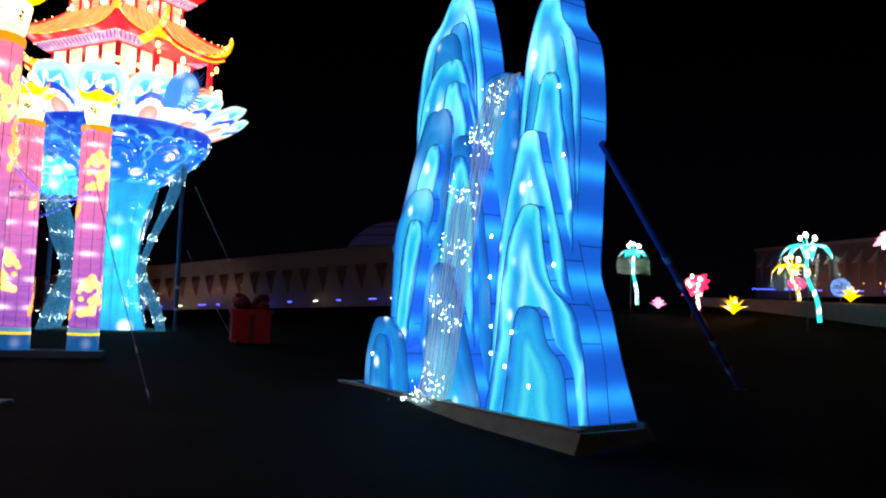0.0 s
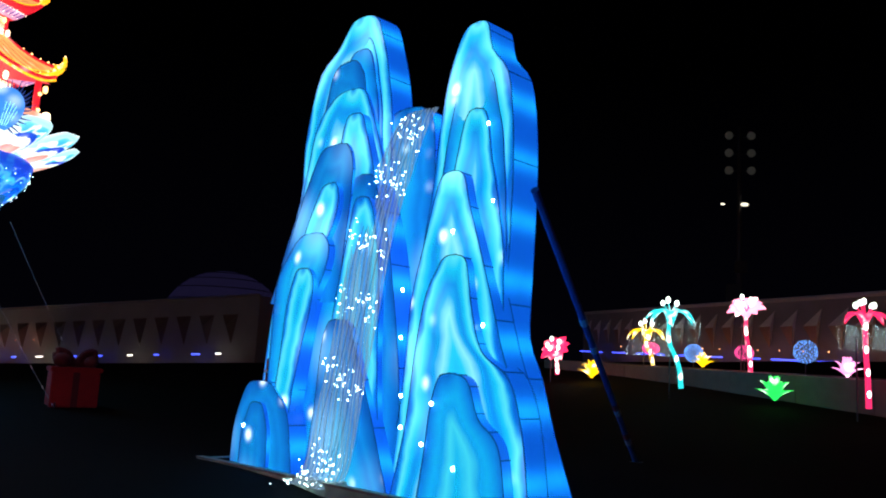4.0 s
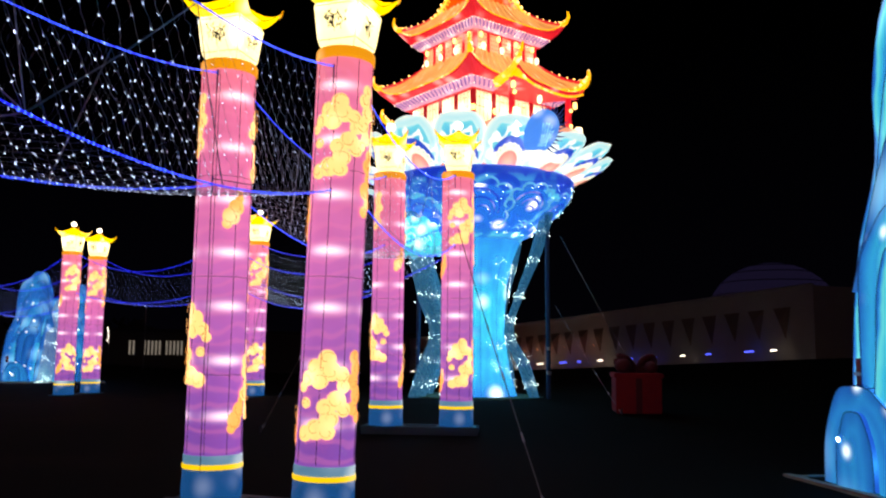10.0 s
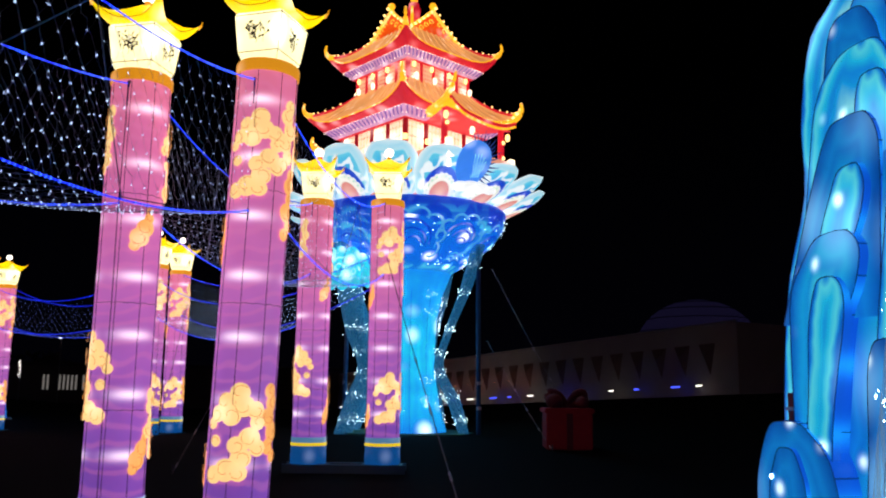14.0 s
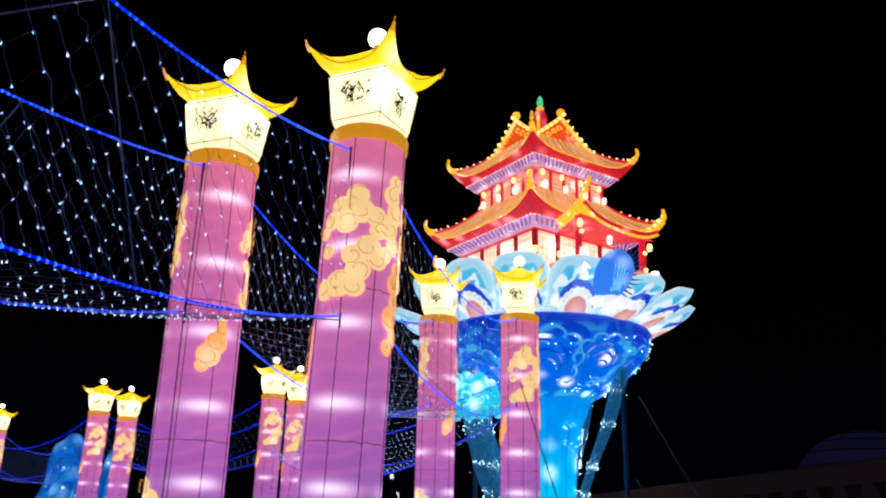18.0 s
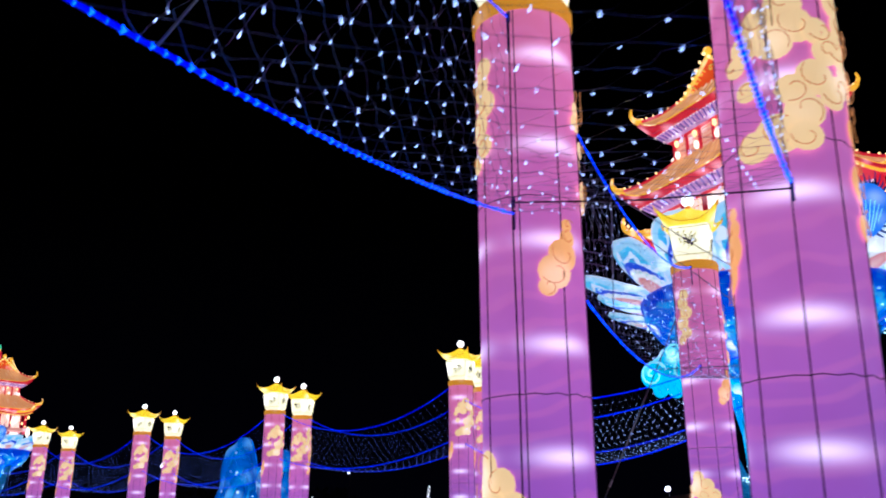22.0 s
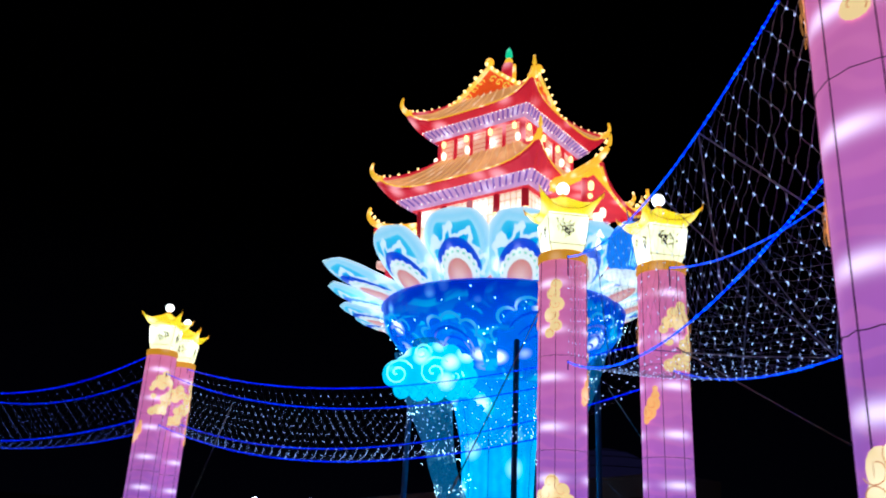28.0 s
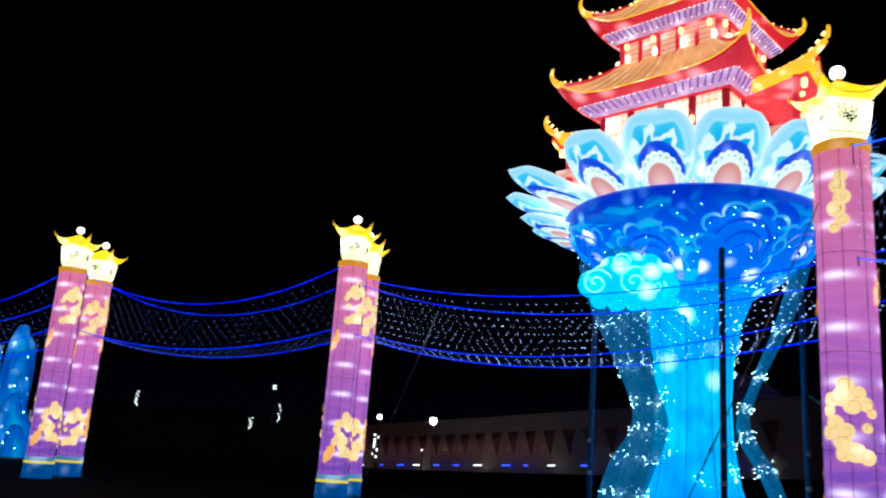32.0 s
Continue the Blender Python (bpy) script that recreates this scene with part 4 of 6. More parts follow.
part("foot_plate", bm, TAPE_WHITE, pr)


# ---- lotus tower with pagoda ----
m = Mat("bowl_cloth", 0.45)
n1 = m.node("ShaderNodeTexNoise")
n1.inputs["Scale"].default_value, n1.inputs["Detail"].default_value, n1.inputs["Distortion"].default_value = 0.95, 2.0, 2.4
m.l.new(m.coords(), n1.inputs["Vector"])
wv = m.node("ShaderNodeTexWave")
wv.wave_type = "RINGS"
wv.inputs["Scale"].default_value, wv.inputs["Distortion"].default_value, wv.inputs["Detail"].default_value = 0.75, 7.0, 1.5
m.l.new(m.coords(), wv.inputs["Vector"])
mask = m.ramp(n1.outputs["Fac"], [(0.46, (0, 0, 0)), (0.54, (1, 1, 1))])
crest = m.ramp(wv.outputs["Fac"], [(0.55, (0, 0, 0)), (0.72, (1, 1, 1))])
oz = m.xyz()[2]
low = m.ramp(m.math("DIVIDE", m.math("SUBTRACT", oz, 3.6), 2.4), [(0.0, srgb(0, 165, 238)), (0.35, srgb(0, 112, 225)), (0.72, srgb(0, 78, 214)), (0.86, srgb(0, 44, 190)), (1.0, srgb(0, 40, 180))])
fade = m.ramp(m.math("DIVIDE", m.math("SUBTRACT", oz, 3.6), 2.4), [(0.70, (1, 1, 1)), (0.88, (0.12, 0.12, 0.12))])
col = m.mix(m.math("MULTIPLY", m.math("MULTIPLY", mask, fade), m.math("ADD", 0.25, m.math("MULTIPLY", crest, 0.75))), low, srgb(60, 190, 240))
# Hot spots of bulbs painted into the emission, fading out towards the rim
s = m.math("MULTIPLY", m.spots(1.5, inner=0.0, outer=0.30), fade)
m.base((0.02, 0.12, 0.4, 1))
m.glow(m.mix(m.math("MULTIPLY", s, 0.9), col, (0.45, 1, 1, 1)), m.math("ADD", 0.88, m.math("MULTIPLY", s, 2.2)))
BOWL = m.m
m = Mat("column_cloth", 0.5)
oz = m.xyz()[2]
hue = m.ramp(m.math("DIVIDE", oz, 4.4), [(0.0, srgb(0, 100, 215)), (0.14, srgb(0, 165, 240)), (0.45, srgb(10, 212, 250)), (0.8, srgb(0, 185, 245)), (1.0, srgb(0, 130, 228))])
ox, oy, _oz = m.xyz()
turn_a = m.math("ARCTAN2", oy, ox)
# Deeper blue upright streaks round the column
streaks = m.math("SINE", m.math("ADD", m.math("MULTIPLY", turn_a, 23.0), m.math("MULTIPLY", m.noise(1.1, 2.0), 9.0)))
hue = m.mix(m.math("MULTIPLY", m.ramp(m.noise(1.6, 4.0), [(0.42, (0, 0, 0)), (0.66, (1, 1, 1))]), 0.55), hue, srgb(0, 105, 222))
hue = m.mix(m.math("MULTIPLY", m.math("ADD", 1.0, streaks), 0.14), hue, srgb(0, 120, 230))
# Pale spots painted into the glow where bulbs would shine through
s = m.spots(1.2, outer=0.42)
m.base((0.02, 0.3, 0.5, 1))
m.glow(m.mix(m.math("MULTIPLY", s, 0.7), hue, (0.75, 1, 1, 1)), m.math("ADD", 1.0, m.math("MULTIPLY", s, 0.9)))
COLUMN = m.m
CYAN_CLOUD = cloth("cyan_cloud_cloth", srgb(30, 200, 235), 1.1, 2.2, 0.9, 0.6)
CYAN_LINE = cloth("cyan_cloud_line", srgb(150, 245, 245), 1.15, 3, 0.3, 0.2)
WAVE_BODY = cloth("wave_body_cloth", srgb(0, 108, 232), 0.92, 1.6, 1.3, 0.75, 0.42)
WAVE_FOAM = cloth("wave_foam_cloth", srgb(70, 165, 232), 0.85, 2.2, 0.4, 0.3)
WAVE_PAINT = cloth("wave_paint_cloth", srgb(0, 70, 205), 0.9, 2.2, 0.4, 0.3)
PET_SKY = cloth("petal_sky_cloth", srgb(55, 175, 238), 1.0, 2.2, 0.5, 0.3)
RED = cloth("pagoda_red_cloth", srgb(212, 30, 50), 0.8, 1.8, 0.9, 0.25)
DEEP_RED = cloth("pagoda_deep_red_cloth", srgb(165, 12, 32), 0.6, 2.0, 0.5, 0.15)
GOLD = cloth("pagoda_gold_cloth", srgb(250, 178, 36), 1.15, 4.0, 0.8, 0.35)
WINDOW = cloth("pagoda_window_cloth", srgb(255, 220, 184), 1.2, 1.8, 0.9, 0.6, 0.8)
PLANK = cloth("plank_salmon_cloth", srgb(242, 164, 130), 1.02, 2.2, 0.8, 0.5)
LILAC = cloth("eave_lilac_cloth", srgb(206, 150, 190), 0.80, 2.6, 0.6, 0.4)
LILAC_DARK = cloth("bracket_purple_cloth", srgb(132, 84, 168), 0.75, 3, 0.3, 0.2)
PLINTH = cloth("plinth_salmon_cloth", srgb(228, 150, 125), 0.9, 1.5, 0.6, 0.4)
GABLE = cloth("gable_orange_cloth", srgb(226, 74, 18), 0.95, 2.5, 0.6, 0.25)
SCROLL = cloth("gable_scroll_cloth", srgb(250, 200, 70), 0.95, 3, 0.3, 0.2)
GREEN = cloth("finial_green_cloth", srgb(70, 215, 150), 0.95, 3, 0.4, 0.3)
LAMP_WARM = shine("small_lamp_warm", (1.0, 0.62, 0.22, 1), 2.6)
LAMP_WHITE = shine("small_lamp_white", (1.0, 0.80, 0.55, 1), 2.2)
m = Mat("tile_cloth", 0.5)
m.base((0.5, 0.3, 0.15, 1))
f = m.noise(7.0, 3.0)
# Tile emission carries painted bulb glow in broad soft spots
m.glow(m.mix(f, srgb(196, 116, 62), srgb(236, 164, 100)), m.math("ADD", 0.75, m.math("MULTIPLY", m.spots(1.3, outer=0.8), 0.5)))
TILE = m.m
TILE_RIB = cloth("tile_rib_cloth", srgb(222, 160, 98), 0.9, 3, 0.3, 0.2)
m = Mat("stream_gauze", 0.6)
m.base(m.mix(m.noise(9.0, 4.0), (0.03, 0.07, 0.10, 1), (0.16, 0.24, 0.30, 1)))
m.put(m.b.inputs["Alpha"], m.math("ADD", 0.45, m.math("MULTIPLY", m.noise(22.0, 2.0), 0.4)))
# Own faint blue glow in place of tower light caught by the gauze
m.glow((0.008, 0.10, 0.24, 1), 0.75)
unsampled(m)
STREAM = m.m


def hip_roof(parent, inner, outer, z_in, z_eave, lift, sides=4, ribs=14):
    """Four concave roof faces with raised corners, a painted soffit, hips, horns and lamps along the edge."""
    N, K = 20, 8

    def pt(side, u, t):
        h = inner + (outer - inner) * t
        c = abs(u) ** 3.2 * t
        x = u * h * (1 + 0.06 * c)
        y = -h * (1 + 0.06 * c)
        z = z_in + (z_eave - z_in) * (1 - (1 - t) ** 1.22) + lift * c ** 1.6
        return Matrix.Rotation(math.pi / 2 * side, 4, "Z") @ Vector((x, y, z))
    for sd in range(sides):
        bm = bmesh.new()
        g = [[bm.verts.new(pt(sd, 2 * i / N - 1, j / K)) for i in range(N + 1)] for j in range(K + 1)]
        for j in range(K):
            for i in range(N):
                bm.faces.new((g[j][i], g[j + 1][i], g[j + 1][i + 1], g[j][i + 1]))
        face = smooth(part("roof_face", bm, TILE, parent, "tan ribbed cloth roof slope"))
        for r in range(ribs):
            u = -0.92 + 1.84 * r / (ribs - 1)
            bm = bmesh.new()
            tube(bm, [pt(sd, u, t) + Vector((0, 0, 0.012)) for t in (0.0, 0.33, 0.66, 0.98)], 0.018, 5)
            part("tile_rib", bm, TILE_RIB, face)
        # red fascia under the edge and lilac soffit behind it
        bm = bmesh.new()
        prev = None
        for i in range(N + 1):
            u = 2 * i / N - 1
            e = pt(sd, u, 1.0)
            hf = inner + (outer - inner) * 0.78
            fz = Matrix.Rotation(math.pi / 2 * sd, 4, "Z") @ Vector((u * hf, -hf, z_eave - 0.10))
            drop = 0.035 + 0.08 * abs(u) ** 3
            a, b = bm.verts.new(e), bm.verts.new((e.x, e.y, e.z - drop))
            c = bm.verts.new(fz)
            if prev:
                bm.faces.new((prev[0], prev[1], b, a))
                bm.faces.new((prev[1], prev[2], c, b))
            prev = (a, b, c)
        part("fascia", bm, RED, face, "red cloth eave and soffit")
        # bracket frieze: lilac band with purple blocks
        h0 = inner + (outer - inner) * 0.78
        rot = Matrix.Rotation(math.pi / 2 * sd, 4, "Z")
        bm = bmesh.new()
        q = [bm.verts.new(rot @ Vector(v)) for v in ((-h0, -h0, z_eave - 0.10), (h0, -h0, z_eave - 0.10), (h0 * 0.86, -h0 * 0.86, z_eave - 0.30), (-h0 * 0.86, -h0 * 0.86, z_eave - 0.30))]
        bm.faces.new(q[::-1])
        fr = part("bracket_frieze", bm, LILAC, face, "lilac painted bracket frieze")
        bm = bmesh.new()
        q = [bm.verts.new(rot @ Vector(v)) for v in ((-h0 * 0.86, -h0 * 0.86, z_eave - 0.302), (h0 * 0.86, -h0 * 0.86, z_eave - 0.302), (h0 * 0.60, -h0 * 0.60, z_eave - 0.36), (-h0 * 0.60, -h0 * 0.60, z_eave - 0.36))]
        bm.faces.new(q[::-1])
        part("cornice", bm, RED, face)
        nb = 21
        for r in range(nb):
            u = -0.94 + 1.88 * r / (nb - 1)
            bm = bmesh.new()
            pts = [rot @ Vector((u * h0 * (1 - 0.14 * t), -h0 * (1 - 0.14 * t) - 0.012, z_eave - 0.10 - 0.20 * t)) for t in (0.10, 0.72)]
            tube(bm, pts, 0.020, 4)
            part("bracket", bm, LILAC_DARK, fr)
        # lamps along the frieze and gold edge
        bm = bmesh.new()
        tube(bm, [pt(sd, 2 * i / N - 1, 1.0) + Vector((0, 0, 0.01)) for i in range(N + 1)], 0.016, 5)
        part("edge_trim", bm, GOLD, face, "gold roof edge")
        lamps = [rot @ Vector((u * h0 * 0.9, -h0 * 0.9 - 0.02, z_eave - 0.24)) for u in [-0.97 + 1.94 * i / 16 for i in range(17)]]
        lamps += [rot @ Vector((u * h0, -h0 - 0.02, z_eave - 0.12)) for u in [-0.97 + 1.94 * i / 26 for i in range(27)]]
        tagged(shared("frieze_lamp", bead_mesh(lamps, 0.016, "frieze_lamp", LAMP_WHITE), face), kind="stuff")
    for sd in range(sides):
        hip = [pt(sd, -1, t) for t in (0.0, 0.2, 0.4, 0.6, 0.8, 0.92, 1.0)]
        out = (hip[-1] - hip[0])
        out.z = 0
        out.normalize()
        tip = hip[-1]
        hip += [tip + out * 0.10 + Vector((0, 0, 0.10)), tip + out * 0.14 + Vector((0, 0, 0.22)), tip + out * 0.11 + Vector((0, 0, 0.35))]
        bm = bmesh.new()
        tube(bm, curve_pts(hip[:7], 14), 0.042, 6, 0.05)
        h_ob = part("hip_ridge", bm, RED, parent, "red hip ridge")
        bm = bmesh.new()
        tube(bm, curve_pts(hip[5:], 8), 0.085, 8, 0.022)
        smooth(part("horn", bm, GOLD, h_ob, "gold upturned horn"))
        lamps = [p + Vector((0, 0, 0.07)) for p in curve_pts(hip[2:8], 7)]
        tagged(shared("hip_lamp", bead_mesh(lamps, 0.030, "hip_lamp", LAMP_WARM), h_ob), kind="stuff")


def wall_storey(parent, half, z0, z1, bays, planks=False):
    for sd in range(4):
        rot = Matrix.Rotation(math.pi / 2 * sd, 4, "Z")
        bm = bmesh.new()
        box(bm, -half, half, -half, -half + 0.06, z0, z1)
        bm.transform(rot)
        w = part("wall", bm, RED, parent, "red cloth wall with lit lattice windows")
        bw = 2 * half / bays
        for b in range(bays):
            x0 = -half + bw * b + bw * (0.05 if planks else 0.10)
            x1 = x0 + bw * (0.90 if planks else 0.80)
            bm = bmesh.new()
            box(bm, x0, x1, -half - 0.020, -half - 0.004, z0 + 0.05, z1 - 0.12)
            bm.transform(rot)
            win = part("window", bm, PLANK if planks else WINDOW, w, "salmon planked panel" if planks else "pale lit window")
            bm = bmesh.new()
            for f in ((0.0, 1.0) if planks else (0.0, 0.25, 0.5, 0.75, 1.0)):
                x = x0 + (x1 - x0) * f
                tube(bm, [(x, -half - 0.024, z0 + 0.05), (x, -half - 0.024, z1 - 0.12)], 0.006 if 0 < f < 1 else 0.014, 4)
            for f in ((0.0, 0.17, 0.34, 0.5, 0.67, 0.84, 1.0) if planks else (0.0, 0.3, 0.62, 0.8, 0.9, 1.0)):
                z = z0 + 0.05 + (z1 - z0 - 0.17) * f
                tube(bm, [(x0, -half - 0.024, z), (x1, -half - 0.024, z)], 0.006 if 0 < f < 1 else 0.014, 4)
            bm.transform(rot)
            part("lattice", bm, DEEP_RED, win)
        for b in range(bays + 1):
            x = -half + bw * b
            bm = bmesh.new()
            lathe(bm, [(0.045, z0 - 0.02), (0.045, z1)], 8)
            bm.transform(rot @ Matrix.Translation((x * 0.985, -half - 0.02, 0)))
            part("post", bm, RED if planks else DEEP_RED, w)


def hang_lantern(parent, p, s=1.0, warm=False):
    bm = bmesh.new()
    s *= 0.8
    lathe(bm, [(0.05 * s, -0.11 * s), (0.07 * s, -0.05 * s), (0.07 * s, 0.05 * s), (0.045 * s, 0.10 * s)], 10)
    bm.transform(Matrix.Translation(p))
    smooth(part("hanging_lantern", bm, LAMP_WARM if warm else LAMP_WHITE, parent, "small glowing lantern"))


def petal_cloth():
    """Painted petal: pale rim, sky blue with white flames, deep blue arch, beaded white ring, rose heart."""
    m = Mat("petal_cloth", 0.5)

    def att(name):
        nd = m.node("ShaderNodeAttribute")
        nd.attribute_name = name
        return nd.outputs["Fac"]
    y, L, e = att("across"), att("along"), att("inset")

    def oval(ry, cl, rl):
        a, b = m.math("DIVIDE", y, ry), m.math("DIVIDE", m.math("SUBTRACT", L, cl), rl)
        return m.math("SQRT", m.math("ADD", m.math("MULTIPLY", a, a), m.math("MULTIPLY", b, b)))

    def below(v, edge, soft):
        return m.ramp(m.math("SUBTRACT", v, edge - 0.5), [(0.5 - soft, (1, 1, 1)), (0.5 + soft, (0, 0, 0))])
    th = m.math("ARCTAN2", m.math("DIVIDE", m.math("SUBTRACT", L, 0.46), 0.60), m.math("DIVIDE", y, 0.44))
    beads = m.math("MULTIPLY", m.math("ABSOLUTE", m.math("COSINE", m.math("MULTIPLY", th, 9.0))), 0.07)
    ring = m.math("SUBTRACT", oval(0.45, 0.46, 0.60), beads)
    arch = oval(0.54, 0.52, 0.78)
    rose = oval(0.30, 0.42, 0.44)
    wavy = m.math("MULTIPLY", m.math("SINE", m.math("ADD", m.math("MULTIPLY", th, 8.0), m.math("ADD", m.math("MULTIPLY", arch, 4.0), m.math("MULTIPLY", m.noise(2.6, 2.0), 9.0)))), 0.19)
    flame = m.math("ADD", arch, wavy)
    sky = m.ramp(e, [(0.0, srgb(240, 249, 252)), (0.05, srgb(196, 230, 243)), (0.16, srgb(158, 214, 238)), (0.25, srgb(178, 226, 242)), (0.29, srgb(84, 200, 232)), (0.5, srgb(40, 172, 228))])
    inner = m.math("MULTIPLY", below(flame, 1.26, 0.03), m.math("SUBTRACT", 1.0, below(flame, 1.02, 0.03)))
    col = m.mix(m.math("MULTIPLY", inner, m.ramp(e, [(0.10, (0, 0, 0)), (0.20, (1, 1, 1))])), sky, srgb(235, 248, 255))
    blue = m.ramp(arch, [(0.72, srgb(0, 60, 215)), (0.88, srgb(0, 58, 205)), (1.0, srgb(20, 80, 205))])
    col = m.mix(m.math("MULTIPLY", below(arch, 1.0, 0.015), m.ramp(L, [(0.40, (0, 0, 0)), (0.55, (1, 1, 1))])), col, blue)
    lace = m.mix(m.math("MULTIPLY", m.math("MULTIPLY", below(ring, 0.88, 0.02), m.math("SUBTRACT", 1.0, below(ring, 0.80, 0.02))), m.math("SUBTRACT", 1.0, below(m.math("COSINE", m.math("MULTIPLY", th, 18.0)), 0.2, 0.1))), srgb(246, 248, 240), srgb(120, 205, 170))
    col = m.mix(below(ring, 1.0, 0.012), col, lace)
    col = m.mix(below(rose, 1.0, 0.015), col, m.ramp(rose, [(0.2, srgb(246, 190, 176)), (0.9, srgb(222, 140, 128))]))
    # Whitened spots over the pattern: bulb glow put into the emission
    s = m.spots(1.5, outer=0.40)
    m.base((0.35, 0.5, 0.65, 1))
    m.glow(m.mix(m.math("MULTIPLY", s, 0.55), col, (1, 1, 1, 1)), m.math("ADD", 0.95, m.math("MULTIPLY", s, 0.7)))
    return m.m


def lotus_petal_mesh():
    NU, NT = 18, 26
    prof = curve_pts([(-0.06, 0, -0.06), (0.12, 0, 0.06), (0.40, 0, 0.26), (0.66, 0, 0.50), (0.86, 0, 0.74), (1.0, 0, 1.0)], NT)
    bm = bmesh.new()
    la, lb, lc = (bm.verts.layers.float.new(n) for n in ("across", "along", "inset"))
    rows = []
    for j, p in enumerate(prof):
        t = j / NT
        w = 0.72 + 0.28 * math.sin(math.pi * min(1, t / 0.45) * 0.5)
        if t > 0.45:
            q = (t - 0.45) / 0.55
            w = (1 - 0.55 * q ** 3) if q < 0.85 else 0.662 * max(0.0, (1 - q) / 0.15) ** 0.7
        row = []
        for i in range(NU + 1):
            u = 2 * i / NU - 1
            v = bm.verts.new((p.x - 0.20 * u * u * w, w * u, p.z + 0.26 * u * u * w * (1 - 0.6 * t)))
            v[la], v[lb], v[lc] = w * u * 0.86, t * 1.95, min((1 - abs(u)) * w * 0.86, (1 - t) * 1.6)
            row.append(v)
        rows.append(row)
    for a, b in zip(rows, rows[1:]):
        for i in range(NU):
            if (b[i].co - b[i + 1].co).length < 1e-5:
                bm.faces.new((a[i], a[i + 1], b[i])).smooth = True
            else:
                bm.faces.new((a[i], a[i + 1], b[i + 1], b[i])).smooth = True
    me = bpy.data.meshes.new("petal")
    bm.to_mesh(me)
    bm.free()
    me.materials.append(petal_cloth())
    return me


def lotus_tower(at):
    tw = thing("lotus_tower", "glowing red pagoda on a blue lotus bowl and column", "lantern tower", "lotus towers", at=at)
    # column and bowl
    bm = bmesh.new()
    lathe(bm, [(1.12, 0.0), (1.00, 0.35), (0.84, 0.9), (0.73, 1.6), (0.69, 2.3), (0.73, 3.1), (0.88, 3.8), (1.08, 4.3)], 44, cap=False)
    smooth(part("column", bm, COLUMN, tw, "glowing cyan flared column"))
    for k in range(10):
        a = 2 * math.pi * k / 10
        bm = bmesh.new()
        tube(bm, [on_drum(r + 0.004, a, z) for r, z in ((1.00, 0.35), (0.84, 0.9), (0.73, 1.6), (0.69, 2.3), (0.73, 3.1), (0.88, 3.8))], 0.006, 4)
        part("column_rib", bm, STEEL, tw)
    bm = bmesh.new()
    lathe(bm, [(0.80, 3.85), (1.10, 4.33), (1.62, 4.68), (2.10, 5.04), (2.40, 5.44), (2.50, 5.80), (2.46, 5.86), (0.0, 6.02)], 60, cap=False)
    smooth(part("bowl", bm, BOWL, tw, "deep blue bowl painted with waves"))
    # raised wave curls and clouds on the bowl
    rnd = random.Random(8)
    prof = [(1.10, 4.33), (1.62, 4.68), (2.10, 5.04), (2.40, 5.44), (2.50, 5.80)]

    def bowl_pt(a, t, off=0.02):
        k = min(int(t * 4), 3)
        f = t * 4 - k
        r = prof[k][0] + (prof[k + 1][0] - prof[k][0]) * f
        z = prof[k][1] + (prof[k + 1][1] - prof[k][1]) * f
        return on_drum(r + off, a, z - off * 0.6)
    def ribbon(bm, line, w, off):
        """A flat painted stroke on the bowl along (angle, height) points, thinning to its ends."""
        prev = None
        n = len(line) - 1
        for i, (a, t) in enumerate(line):
            a2, t2 = line[min(i + 1, n)]
            a1, t1 = line[max(i - 1, 0)]
            da, dt = (a2 - a1) * 2.1, (t2 - t1) * 1.75
            ln = math.hypot(da, dt) or 1.0
            h = w * (0.25 + 0.75 * math.sin(math.pi * (0.08 + 0.84 * i / n)))
            row = [bm.verts.new(bowl_pt(a - sg * dt / ln * h / 2.1, min(0.97, max(0.02, t + sg * da / ln * h / 1.75)), off)) for sg in (-1, 1)]
            if prev:
                bm.faces.new((prev[0], row[0], row[1], prev[1]))
            prev = row

    for k in range(9):
        a0, t0 = 2 * math.pi * (k + rnd.uniform(-0.2, 0.2)) / 9, rnd.uniform(0.28, 0.45)
        sz, way = rnd.uniform(1.3, 1.75), rnd.choice((-1, 1))
        # the body of the wave, its edge rising to the crest
        bm = bmesh.new()
        prev = None
        for i in range(13):
            th = math.pi * (1 - i / 12)
            ca, ct = a0 + way * 0.20 * sz * math.cos(th), t0 + 0.20 * sz * math.sin(th) ** 0.7
            row = [bm.verts.new(bowl_pt(ca, max(0.03, ct * f), 0.008)) for f in (0.15, 0.4, 0.7, 1.0)]
            if prev:
                for j in range(3):
                    bm.faces.new((prev[j], row[j], row[j + 1], prev[j + 1]))
            prev = row
        smooth(part("wave_body", bm, WAVE_BODY, tw, "bright blue body of a painted wave"))
        # the breaking crest with foam lobes along it
        bm = bmesh.new()
        for q in range(7):
            th = math.radians(200 - 32 * q)
            ca, ct = a0 + way * 0.20 * sz * math.cos(th), t0 + 0.20 * sz * math.sin(th)
            lobe = (0.055, 0.05, 0.06, 0.065, 0.055, 0.045, 0.035)[q] * sz
            ribbon(bm, [(ca + way * lobe * math.cos(th + f), ct + lobe * 1.1 * math.sin(th + f)) for f in [-1.7 + 3.4 * i / 8 for i in range(9)]], 0.034, 0.016)
        part("wave_crest", bm, WAVE_FOAM, tw, "pale foam line of a painted wave")
        # the hollow of the wave: nested strokes
        bm = bmesh.new()
        for q in range(3):
            r_ = (0.15 - 0.045 * q) * sz
